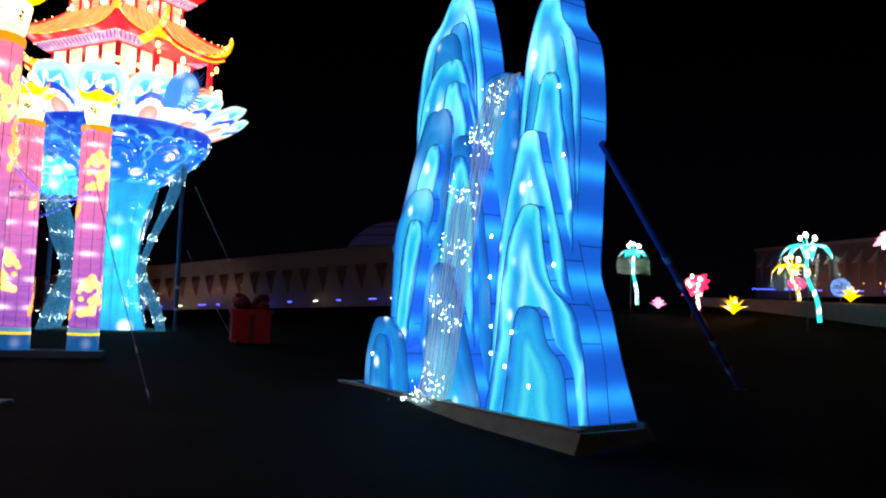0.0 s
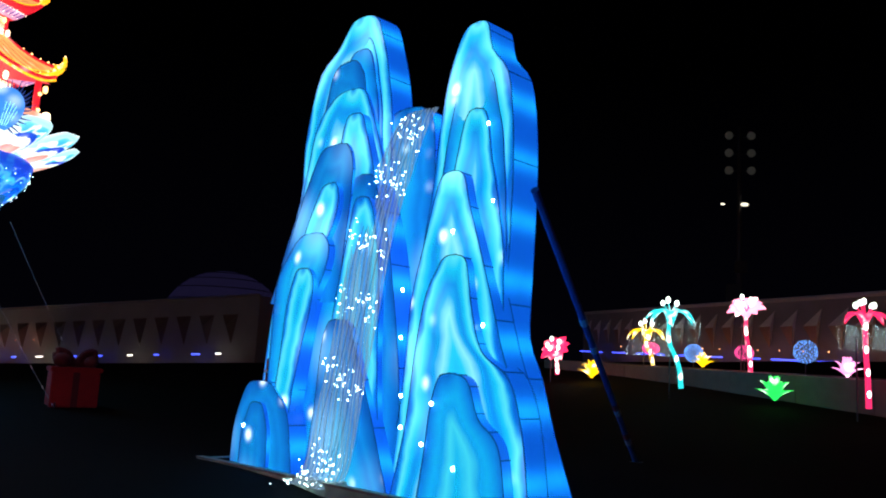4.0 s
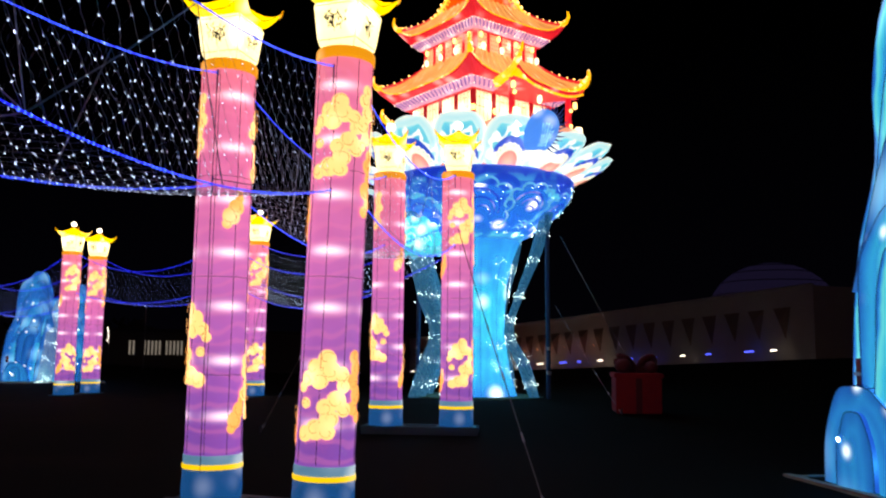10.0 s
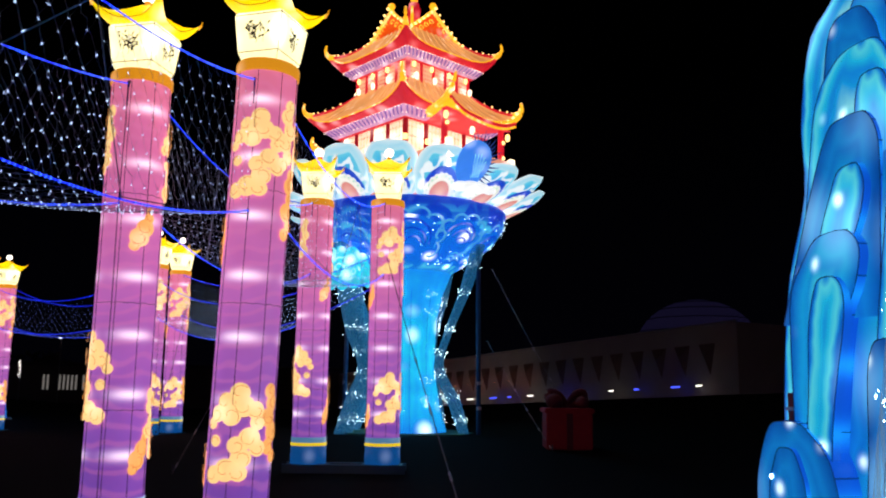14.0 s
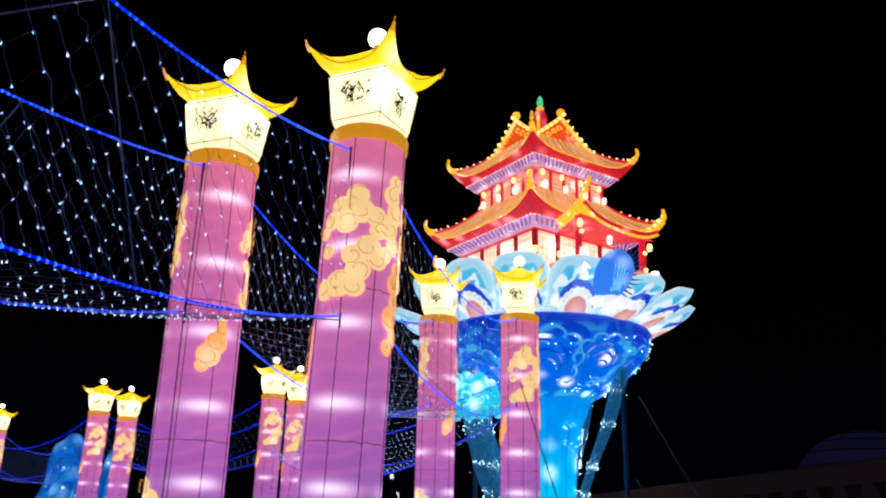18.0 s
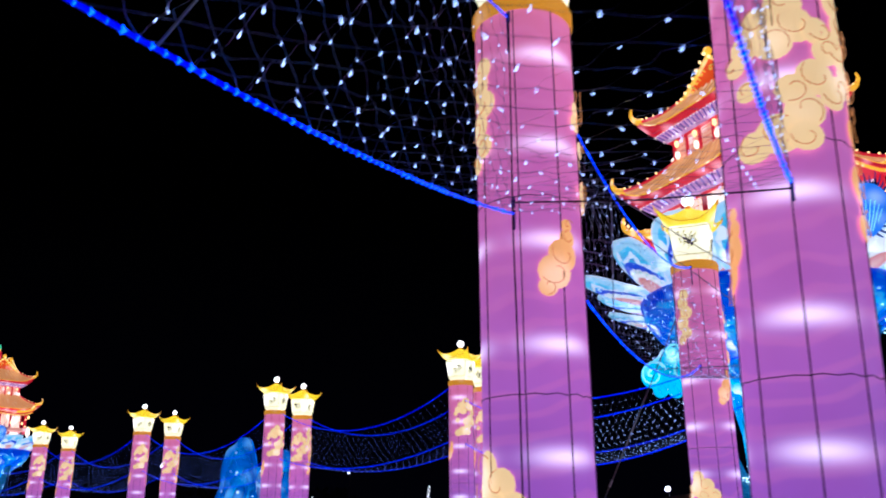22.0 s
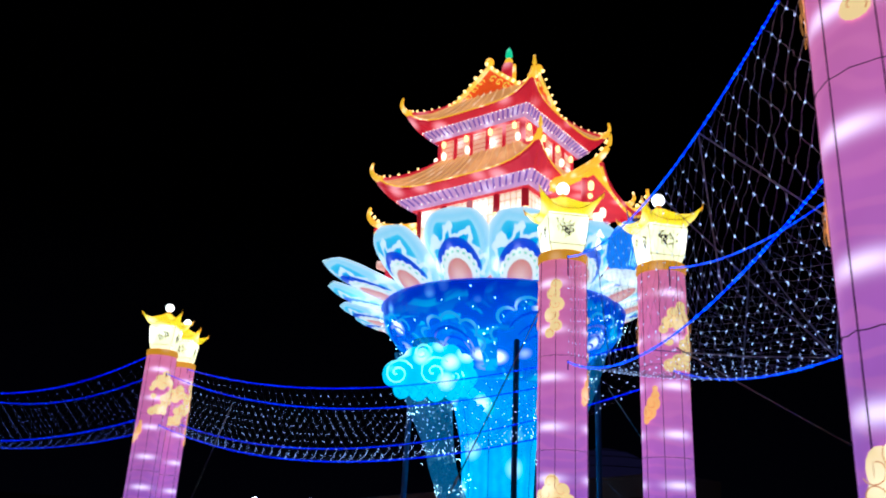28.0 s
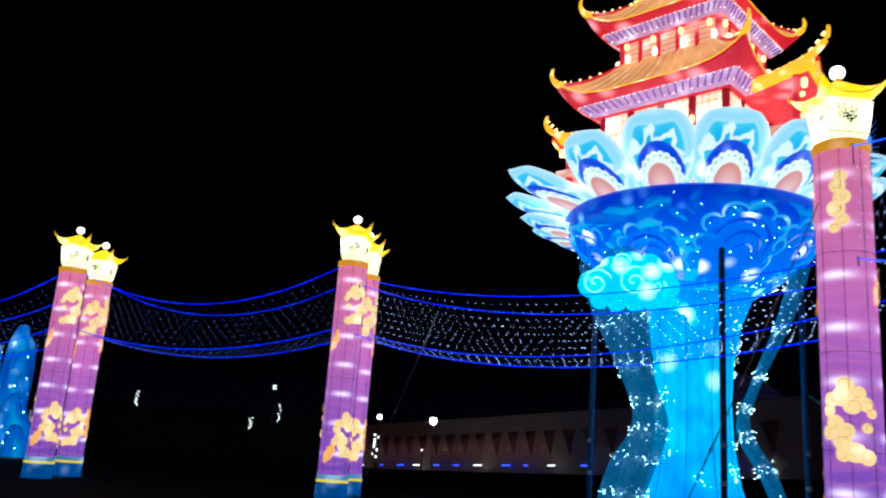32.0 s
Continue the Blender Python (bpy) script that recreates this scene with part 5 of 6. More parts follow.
            ribbon(bm, [(a0 + way * (r_ * math.cos(f) - 0.02 * q), t0 + r_ * 1.1 * math.sin(f) - 0.03 * q) for f in [0.4 + 2.9 * i / 10 for i in range(11)]], 0.030 - 0.005 * q, 0.014)
        part("wave_hollow", bm, WAVE_PAINT, tw, "mid blue strokes of a painted wave")
    for k in range(16):
        a0, t0 = 2 * math.pi * (k + rnd.uniform(-0.3, 0.3)) / 26, rnd.uniform(0.03, 0.22)
        bm = bmesh.new()
        for q in range(3):
            ribbon(bm, [(a0 + 0.17 * (i / 8 - 0.5) + 0.02 * q, t0 + 0.05 * q + 0.035 * math.sin(math.pi * i / 8)) for i in range(9)], 0.020, 0.011)
        part("wave_line", bm, PET_SKY, tw)
    # lamps strewn over bowl and streams
    pts = [bowl_pt(rnd.uniform(0, 6.28), rnd.uniform(0.02, 0.95), 0.05) for i in range(160)]
    tagged(shared("bowl_lamp", bead_mesh(pts, 0.011, "bowl_lamp", LED_FALL), tw), "tiny cold lamps", kind="stuff")
    # lotus petals
    pm = lotus_petal_mesh()
    for k in range(14):
        a = 2 * math.pi * (k + 0.05) / 14
        # the petals that face the walk stand upright, the others lie flatter
        up = step(1.10, 0.40, abs((a - math.radians(-64) + math.pi) % (2 * math.pi) - math.pi))
        broad = max(0.0, math.cos(a - math.radians(30)))
        reach, rise = 1.46 - 0.24 * broad - 0.74 * up, 0.66 + 0.14 * broad + 0.56 * up
        shared("petal", pm, tw, Matrix.Rotation(a, 4, "Z") @ Matrix.Translation((2.34, 0, 5.78 + (0.03 if k % 2 else 0))) @ Matrix.Diagonal((reach, 0.66, rise, 1)))
    # a lower row of petals hangs beside the upright ones
    for deg in (-148, -166, -184):
        shared("petal", pm, tw, Matrix.Rotation(math.radians(deg), 4, "Z") @ Matrix.Translation((2.30, 0, 5.49)) @ Matrix.Diagonal((1.12, 0.62, 0.42, 1)))
    # plinth of the pagoda
    bm = bmesh.new()
    lathe(bm, [(1.7, 6.0), (1.95, 6.3), (2.0, 6.5), (2.0, 6.62), (0, 6.64)], 8, start=math.pi / 8, cap=False)
    part("plinth", bm, PLINTH, tw, "salmon cloth plinth")
    wall_storey(tw, 1.30, 6.64, 8.10, 4)
    hip_roof(tw, 0.98, 1.86, 9.20, 8.20, 0.36)
    wall_storey(tw, 1.04, 8.90, 9.72, 5, True)
    hip_roof(tw, 0.78, 1.50, 10.66, 9.86, 0.34, ribs=10)
    # crossed gables on the upper roof
    for sd in range(4):
        rot = Matrix.Rotation(math.pi / 2 * sd, 4, "Z")
        bm = bmesh.new()
        tri = [(-0.90, -0.84, 10.46), (0.90, -0.84, 10.46), (0.50, -0.80, 10.80), (0.22, -0.78, 11.04), (0.0, -0.76, 11.24), (-0.22, -0.78, 11.04), (-0.50, -0.80, 10.80)]
        f = [bm.verts.new(rot @ Vector(v)) for v in tri]
        bk = [bm.verts.new(rot @ Vector((v[0] * 0.25, 0.0, 10.5 + (v[2] - 10.5) * 0.7))) for v in tri]
        bm.faces.new(f)
        for i in range(7):
            j = (i + 1) % 7
            bm.faces.new((f[j], f[i], bk[i], bk[j]))
        gb = part("gable", bm, GABLE, tw, "orange gable with gold scrolls and lamps")
        bm = bmesh.new()
        for side in (-1, 1):
            tube(bm, curve_pts([rot @ Vector((side * v[0], v[1] - 0.02, v[2])) for v in ((0.94, -0.84, 10.46), (0.52, -0.80, 10.82), (0.22, -0.78, 11.07), (0.0, -0.76, 11.28))], 10), 0.05, 6)
            for q in range(3):
                cx, cz = side * (0.15 + 0.17 * q), 10.88 - 0.13 * q
                tube(bm, [rot @ Vector((cx + 0.09 * (1 - i / 14) * math.cos(i * 0.55), -0.875, cz + 0.09 * (1 - i / 14) * math.sin(i * 0.55))) for i in range(12)], 0.016, 5)
        part("gable_scroll", bm, SCROLL, gb, "gold scrollwork")
        lamps = []
        for side in (-1, 1):
            lamps += [rot @ Vector((side * (0.98 - 0.98 * t), -0.90, 10.50 + 0.80 * t ** 1.25)) for t in [i / 7 for i in range(8)]]
        tagged(shared("gable_lamp", bead_mesh(lamps, 0.045, "gable_lamp", LAMP_WARM), gb), kind="stuff")
        bm = bmesh.new()
        ball(bm, rot @ Vector((0, -0.78, 11.40)), 0.10, 12, 8)
        smooth(part("gable_knob", bm, GOLD, gb, "gold round knob"))
        # short gold pole at each corner of the crossing
        bm = bmesh.new()
        tube(bm, [rot @ Vector((-0.40, -0.40, 10.9)), rot @ Vector((-0.42, -0.42, 11.40))], 0.05, 6, 0.035)
        part("ridge_pole", bm, GOLD, gb)
        # lanterns under both eaves
        for u in (-0.8, -0.27, 0.27, 0.8):
            hang_lantern(tw, rot @ Vector((u * 1.12, -1.12, 9.46)), 0.8, True)
            hang_lantern(tw, rot @ Vector((u * 1.16 + 0.08, -1.16, 9.16)), 0.95)
        for u in (-1.0, -0.5, 0.5, 1.0):
            hang_lantern(tw, rot @ Vector((u * 1.34, -1.38, 7.42)), 0.8, True)
    bm = bmesh.new()
    lathe(bm, [(0.12, 11.16), (0.17, 11.36), (0.18, 11.56), (0.13, 11.74), (0.06, 11.78)], 14)
    fin = smooth(part("finial", bm, RED, tw, "red gourd finial with a green tip"))
    bm = bmesh.new()
    lathe(bm, [(0.075, 11.78), (0.10, 11.84), (0.07, 11.89)], 12)
    smooth(part("finial_ring", bm, GOLD, fin))
    bm = bmesh.new()
    lathe(bm, [(0.05, 11.89), (0.085, 11.98), (0.06, 12.11), (0.01, 12.20)], 12)
    smooth(part("finial_tip", bm, GREEN, fin))
    # porches on two sides
    for sd in (1, 3):
        rot = Matrix.Rotation(math.pi / 2 * sd, 4, "Z")

        def q(x, y, z):
            return rot @ Vector((x, -y + 0.15 * x * (y - 1.2) / 1.6, z - (0.20 if sd == 1 else 0.50)))
        bm = bmesh.new()
        N = 14
        rows = []
        for j in range(9):
            t = j / 8
            row = []
            for i in range(N + 1):
                u = 2 * i / N - 1
                c = abs(u) ** 3 * t
                row.append(bm.verts.new(q(u * (0.75 + 0.54 * t), 1.25 + 1.42 * t + 0.05 * c, 8.36 - 0.26 * (1 - (1 - t) ** 1.6) + 0.22 * c - 0.18 * abs(u) * (1 - t))))
            rows.append(row)
        for a, b in zip(rows, rows[1:]):
            for i in range(N):
                bm.faces.new((a[i], b[i], b[i + 1], a[i + 1]))
        bmesh.ops.solidify(bm, geom=bm.faces[:], thickness=0.05)
        pr_ = smooth(part("porch_roof", bm, GOLD, tw, "gold porch roof with upturned corners"))
        for drop, rad, mat_ in ((0.07, 0.045, RED), (0.15, 0.032, GOLD)):
            bm = bmesh.new()
            tube(bm, [q(u * 1.29, 2.67 + 0.05 * abs(u) ** 3, 8.10 - drop + 0.22 * abs(u) ** 3) for u in [i / 8 - 1 for i in range(17)]], rad, 6)
            part("porch_eave_trim", bm, mat_, pr_)
        bm = bmesh.new()
        vs = [bm.verts.new(q(*v)) for v in ((-0.72, 1.30, 8.10), (0.72, 1.30, 8.10), (1.28, 2.58, 8.06), (-1.28, 2.58, 8.06))]
        bm.faces.new(vs)
        part("porch_soffit", bm, RED, pr_, "red porch soffit")
        for s_ in (-1, 1):
            bm = bmesh.new()
            tube(bm, curve_pts([q(s_ * 0.80, 1.5, 8.32), q(s_ * 1.05, 2.0, 8.24), q(s_ * 1.26, 2.55, 8.30), q(s_ * 1.36, 2.80, 8.42), q(s_ * 1.38, 2.90, 8.58), q(s_ * 1.33, 2.90, 8.76)], 16), 0.10, 8, 0.03)
            hn = smooth(part("porch_horn", bm, GOLD, pr_, "gold upturned horn"))
            lamps = [p + Vector((0, 0, 0.07)) for p in curve_pts([q(s_ * 0.80, 1.5, 8.32), q(s_ * 1.05, 2.0, 8.24), q(s_ * 1.26, 2.55, 8.30), q(s_ * 1.36, 2.84, 8.55)], 8)]
            tagged(shared("horn_lamp", bead_mesh(lamps, 0.045, "horn_lamp", LAMP_WARM), hn), kind="stuff")
            bm = bmesh.new()
            lathe(bm, [(0.085, 6.9), (0.075, 8.12)], 10)
            bm.transform(Matrix.Translation(q(s_ * 1.08, 2.35, 0)))
            smooth(part("porch_post", bm, RED, tw, "red porch post with small lamps"))
            hang_lantern(tw, q(s_ * 1.2, 2.5, 7.90), 1.0, True)
            if sd == 3:
                continue
            bm = bmesh.new()
            lathe(bm, [(0.05, 6.62), (0.05, 6.84), (0.125, 6.85), (0.085, 7.30), (0.03, 7.31)], 4, start=math.pi / 4)
            bm.transform(Matrix.Translation(q(s_ * 1.22, 2.62, 0)))
            part("corner_lantern", bm, LAMP_WHITE, tw, "white tapered lantern on the porch corner")
            for zl in (7.35, 7.75):
                bm = bmesh.new()
                ball(bm, q(s_ * 1.08, 2.44, zl), 0.05, 8, 6)
                part("post_lamp", bm, LAMP_WARM, tw)
        bm = bmesh.new()
        box(bm, -1.2, 1.2, 1.3, 2.5, 6.86, 7.02)
        bm.transform(rot @ Matrix.Scale(-1, 4, (0, 1, 0)))
        bmesh.ops.reverse_faces(bm, faces=bm.faces[:])
        part("porch_floor", bm, PLINTH, tw)
        hang_lantern(tw, q(0, 2.3, 7.85), 1.1)
    # crane on the bowl's edge: white back, a rounded blue wing and dark quills
    right_v = Vector((0.83, 0.55, 0.0))
    front_v = Vector((0.55, -0.83, 0.0))
    foot_v = Vector((2.95, -1.38, 5.92))
    bm = bmesh.new()
    for dx, dz, r in ((-0.30, 0.02, 0.20), (-0.08, 0.0, 0.24), (0.16, -0.04, 0.21), (0.36, -0.10, 0.15)):
        ball(bm, foot_v + right_v * dx + front_v * 0.10 + Vector((0, 0, dz)), r, 14, 10, squash=(1, 1, 0.55))
    crane = smooth(part("crane", bm, cloth("crane_back_cloth", srgb(238, 244, 250), 1.0, 2, 0.4, 0.3), tw, "glowing white crane on the rim"))
    bm = bmesh.new()
    rim_pts = []
    for i in range(25):
        a = 2 * math.pi * i / 25
        lean = 0.12 * math.sin(a)
        rim_pts.append(Vector((0.40 * math.cos(a) + lean, 0, 0.58 + 0.54 * math.sin(a) * (1 - 0.12 * math.cos(a)))))
    mid = bm.verts.new(foot_v + front_v * 0.16 + Vector((0, 0, 0.52)))
    ring_vs = [bm.verts.new(foot_v + right_v * q_.x + front_v * 0.03 + Vector((0, 0, q_.z))) for q_ in rim_pts]
    for a, b in zip(ring_vs, ring_vs[1:] + ring_vs[:1]):
        bm.faces.new((mid, a, b))
    bmesh.ops.solidify(bm, geom=bm.faces[:], thickness=0.04)
    smooth(part("crane_wing", bm, cloth("crane_wing_cloth", srgb(60, 135, 225), 0.8, 2, 0.4, 0.3), crane, "rounded blue wing"))
    quill = cloth("quill_cloth", srgb(35, 60, 135), 0.5, 2, 0.2, 0.2)
    for k in range(17):
        bm = bmesh.new()
        a = math.radians(-50 + 9.5 * k)
        p0 = Vector((0.37 * math.cos(a) + 0.12 * math.sin(a), 0, 0.58 + 0.50 * math.sin(a)))
        ln = 0.20 + 0.07 * math.sin(k * 2.1)
        p1 = p0 + Vector((math.cos(a) * ln, 0, math.sin(a) * ln + 0.04))
        tube(bm, [foot_v + right_v * p_.x + Vector((0, 0, p_.z)) for p_ in (p0, p0.lerp(p1, 0.5) + Vector((0.01, 0, -0.01)), p1)], 0.026, 4, 0.004)
        part("wing_quill", bm, quill, crane, "dark blue quill")
    for k in range(7):
        x_ = -0.2 + 0.075 * k
        bm = bmesh.new()
        tube(bm, [foot_v + right_v * (x_ * (0.5 + 0.5 * i / 5) + 0.10 * i / 5) + front_v * (0.175 - abs(x_) * 0.36 - 0.05 * abs(i - 2.5) / 2.5) + Vector((0, 0, 0.22 + 0.11 * i)) for i in range(6)], 0.007, 4)
        part("feather_line", bm, CYAN_LINE, crane)
    # cyan cloud under the bowl
    bm = bmesh.new()
    cen = Vector((-0.55, -2.05, 4.18))
    side_v = Vector((0.93, 0.36, 0))
    outv = Vector((-0.25, -0.95, 0))
    for du, dz, r in ((-0.66, 0.02, 0.25), (-0.40, 0.02, 0.38), (0.24, 0.06, 0.42), (-0.08, 0.00, 0.36), (-0.30, 0.30, 0.24), (0.02, 0.38, 0.25), (0.34, 0.36, 0.24), (0.58, 0.22, 0.22), (0.68, 0.00, 0.20), (-0.50, -0.24, 0.19), (-0.20, -0.26, 0.20), (0.12, -0.26, 0.20), (0.42, -0.24, 0.19), (0.62, -0.22, 0.15), (0.78, -0.30, 0.12), (0.93, -0.36, 0.11), (1.05, -0.44, 0.10), (1.10, -0.56, 0.10)):
        ball(bm, cen + side_v * du + Vector((0, 0, dz)), r, 14, 10, squash=(1, 0.5, 1))
    cl = smooth(part("cyan_cloud", bm, CYAN_CLOUD, tw, "glowing cyan cloud with curls"))
    bm = bmesh.new()
    for du, dz, r in ((-0.42, 0.00, 0.28), (0.24, 0.04, 0.32), (0.62, -0.02, 0.14), (0.0, 0.40, 0.16)):
        tube(bm, [cen + side_v * (du + r * (1 - i / 22) * math.cos(i * 0.55)) + Vector((0, 0, dz + r * (1 - i / 22) * math.sin(i * 0.55))) + outv * (0.24 + 0.05 * i / 20) for i in range(22)], 0.022, 5)
    part("cloud_curl", bm, CYAN_LINE, cl)
    # gauze streams from the bowl to the ground with rows of lamps
    for a, flare in ((math.radians(-106), 1.3), (math.radians(-152), 0.9), (math.radians(22), 1.0), (math.radians(110), 0.9)):
        bow = 0.28 if flare > 1.2 else 0.0
        line = curve_pts([(1.95 - bow * 0.8, 0, 4.95), (1.62, 0, 3.9), (1.10 + bow, 0, 2.7), (0.88 + bow * 0.6, 0, 1.9), (1.10 + 0.2 * flare, 0, 1.1), (1.25 + 0.35 * flare, 0, 0.25)], 22)
        bm = bmesh.new()
        rows = []
        for i, p in enumerate(line):
            w = (0.15 if flare == 1.0 else 0.27) + 0.04 * math.sin(i * 0.4 + flare) + (0.14 * (1 - i / 22) ** 1.5 if flare > 1.2 else 0.0)
            rows.append([bm.verts.new(Matrix.Rotation(a, 4, "Z") @ Vector((p.x + 0.85 * w * math.cos(2 * math.pi * j / 12), w * math.sin(2 * math.pi * j / 12), p.z))) for j in range(12)])
        for r0, r1 in zip(rows, rows[1:]):
            for j in range(12):
                bm.faces.new((r0[j], r1[j], r1[(j + 1) % 12], r0[(j + 1) % 12]))
        flat = [[v.co.copy() for v in r] for r in rows]
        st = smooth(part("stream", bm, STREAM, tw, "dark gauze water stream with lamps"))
        pts = []
        for i in range(2, 22, 3):
            for q_ in range(30):
                v = flat[i][rnd.randrange(12)] + Matrix.Rotation(a, 3, "Z") @ Vector((rnd.uniform(-0.05, 0.05), rnd.uniform(-0.06, 0.06), rnd.gauss(0, 0.07)))
                pts.append(v)
        tagged(shared("stream_lamp", bead_mesh(pts, 0.0095, "stream_lamp", LED_FALL), st), "pale cyan lamps", kind="stuff")
    # clusters of tiny lamps on the column
    pts = []
    for k in range(26):
        a0, zc = rnd.uniform(0, 6.28), rnd.uniform(0.5, 3.9)
        for q_ in range(9):
            z = zc + rnd.gauss(0, 0.07)
            pts.append(on_drum(0.74 + 0.10 * abs(z - 2.3) ** 1.4, a0 + rnd.gauss(0, 0.16), z))
    tagged(shared("column_lamp", bead_mesh(pts, 0.009, "column_lamp", LED_FALL), tw), "tiny cold lamps on the column", kind="stuff")
    # steel posts under the rim
    for x, y in ((1.8, 0.77), (1.25, -1.42), (-1.85, -0.6), (-0.9, 1.75)):
        bm = bmesh.new()
        tube(bm, [(x, y, -0.2), (x * 0.98, y * 0.98, 5.0)], 0.055, 10)
        pst = part("support_post", bm, STEEL, tw, "dark blue steel support post")
        bm = bmesh.new()
        tube(bm, [(x, y, 0.9), (x, y, 0.98)], 0.062, 10)
        part("tape", bm, TAPE_WHITE, pst)
        bm = bmesh.new()
        tube(bm, [(x, y, 1.5), (x, y, 1.58)], 0.062, 10)
        part("tape", bm, TAPE_WHITE, pst)
    bm = bmesh.new()
    lathe(bm, [(1.7, 0.2), (1.7, 0.33), (0, 0.34)], 32, cap=False)
    part("base_ring", bm, plain("base_green_felt", (0.05, 0.16, 0.09, 1), 0.9), tw, "green felt base ring")
    for ob in tw.children_recursive:
        if ob.name.split(".")[0] in ("crane", "crane_wing", "wing_quill", "feather_line", "cyan_cloud", "cloud_curl"):
            ob.data.transform(Matrix.Rotation(math.radians(11), 4, "Z"))
    return tw


tower = lotus_tower(Matrix.Translation((TOWER[0], TOWER[1], 0.0)) @ Matrix.Rotation(math.radians(-8.5), 4, "Z"))
copy_thing(tower, Matrix.Translation((-69.5, 12.2, -0.6)) @ Matrix.Rotation(math.radians(20), 4, "Z") @ Matrix.Scale(1.12, 4))


# ---- far buildings ----
m = Mat("plaster_facade", 0.85)
m.base(m.mix(m.noise(0.6, 6.0), (0.42, 0.39, 0.37, 1), (0.58, 0.55, 0.52, 1)))
m.bump(m.noise(8.0, 4.0), 0.15)
PLASTER = m.m
# Fin faces carry the light in their colour: white where lit, brown where shaded
FIN_LIT = plain("fin_lit_white", (0.82, 0.80, 0.77, 1), 0.7)
# Right wall darkened so that the lit fin faces stand out
GREY_PLASTER = plain("grey_plaster", (0.27, 0.25, 0.25, 1), 0.85, 0, 0.15, 0.8, 0.15)
# Left fins browned for the shade on their unlit faces
FIN_SHADE = plain("fin_shade_brown", (0.25, 0.17, 0.14, 1), 0.8)
FIN_UNDER_SHADE = plain("fin_under_shade", (0.34, 0.20, 0.13, 1), 0.8)
CONCRETE = plain("pale_concrete", (0.24, 0.22, 0.21, 1), 0.85, 0, 0.15, 3.0, 0.2)
STRIP_W = shine("ground_strip_white", (1.0, 0.95, 0.9, 1), 2.2)
STRIP_B = shine("ground_strip_blue", (0.05, 0.08, 1.0, 1), 2.4)
UP_AMBER = shine("niche_lamp_amber", (1.0, 0.42, 0.16, 1), 3.0)
GREY_POLE = plain("grey_pole", (0.10, 0.10, 0.11, 1), 0.5, 0.5)


def facade(name, a, b, height, spacing, wedge, lit_range, label):
    """A long plaster wall from a to b that follows the rising ground, with a row of triangular niches."""
    A, B = Vector(a), Vector(b)
    d = B - A
    L = d.length
    ux = d.normalized()
    ny = Vector((ux.y, -ux.x, 0)).normalized()
    if ny.dot(Vector((-5, 5, 0)) - A) < 0:
        ny = -ny
    uz = Vector((0, 0, 1))
    fc = thing(name, label, "building", kind="structure")

    def P(u, v, w):
        return A + ux * u + uz * v + ny * w
    bm = bmesh.new()
    vs = [bm.verts.new(P(u, v, w)) for w in (0, -6) for u, v in ((0, -1.5), (L, -1.5), (L, height), (0, height))]
    for q in ((0, 1, 2, 3), (7, 6, 5, 4), (0, 4, 5, 1), (1, 5, 6, 2), (2, 6, 7, 3), (3, 7, 4, 0)):
        bm.faces.new([vs[i] for i in q])
    bmesh.ops.recalc_face_normals(bm, faces=bm.faces[:])
    part("wall", bm, GREY_PLASTER if wedge else PLASTER, fc)
    bm = bmesh.new()
    tube(bm, [P(0, height + 0.04, 0.05), P(L, height + 0.04, 0.05)], 0.12, 6)
    part("coping", bm, PLASTER, fc)
    n = int(L / spacing)
    for i in range(n):
        u = spacing * (i + 0.5)
        w2, top, bot = spacing * (0.5 if wedge else 0.33), height * 0.72, height * 0.24
        bm = bmesh.new()
        if wedge:
            # a pyramid that stands out of the wall: upper face coloured as lit, lower as shaded
            k = bm.verts.new(P(u + w2 * 0.75, height * 0.68, 0.30))
            c = [bm.verts.new(P(u - w2 * 0.8, height * 0.68, 0.01)), bm.verts.new(P(u + w2 * 0.75, height * 0.88, 0.01)), bm.verts.new(P(u + w2 * 0.3, height * 0.40, 0.01))]
            bm.faces.new((c[0], k, c[1]))
            f2 = bm.faces.new((c[0], c[2], k))
            bm.faces.new((k, c[2], c[1]))
            f2.material_index = 1
            bmesh.ops.recalc_face_normals(bm, faces=bm.faces[:])
            part("fin", bm, [FIN_LIT, FIN_UNDER_SHADE], fc)
        else:
            f = [P(u - w2, top, 0.012), P(u + w2, top, 0.012), P(u + w2 * 0.35, bot, 0.012)]
            k = bm.verts.new(P(u + w2 * 0.2, top * 0.75, 0.50))
            v = [bm.verts.new(p) for p in f]
            f1 = bm.faces.new((v[0], v[1], k))
            f2 = bm.faces.new((v[1], v[2], k))
            f3 = bm.faces.new((v[2], v[0], k))
            bmesh.ops.recalc_face_normals(bm, faces=bm.faces[:])
            part("fin", bm, FIN_SHADE, fc)
        if lit_range[0] <= i < lit_range[1]:
            bm = bmesh.new()
            p = P(u, height * (0.38 if wedge else 0.40), 0.55)
            ball(bm, p, 0.03, 6, 4)
            part("niche_lamp", bm, UP_AMBER, fc)
            lp = bpy.data.lights.new("niche_light", "POINT")
            lp.energy, lp.color, lp.shadow_soft_size = 2.6 if wedge else 2.0, (1.0, 0.36, 0.18), 0.1
            lo = new("niche_light", lp)
            lo.location = p + ny * 0.35
    rnd = random.Random(len(name) + int(L))
    k = 0
    for i in range(int(L / 3.2)):
        u = 3.2 * i + rnd.uniform(0.3, 1.6)
        ln = rnd.choice((0.5, 0.8, 1.1))
        bm = bmesh.new()
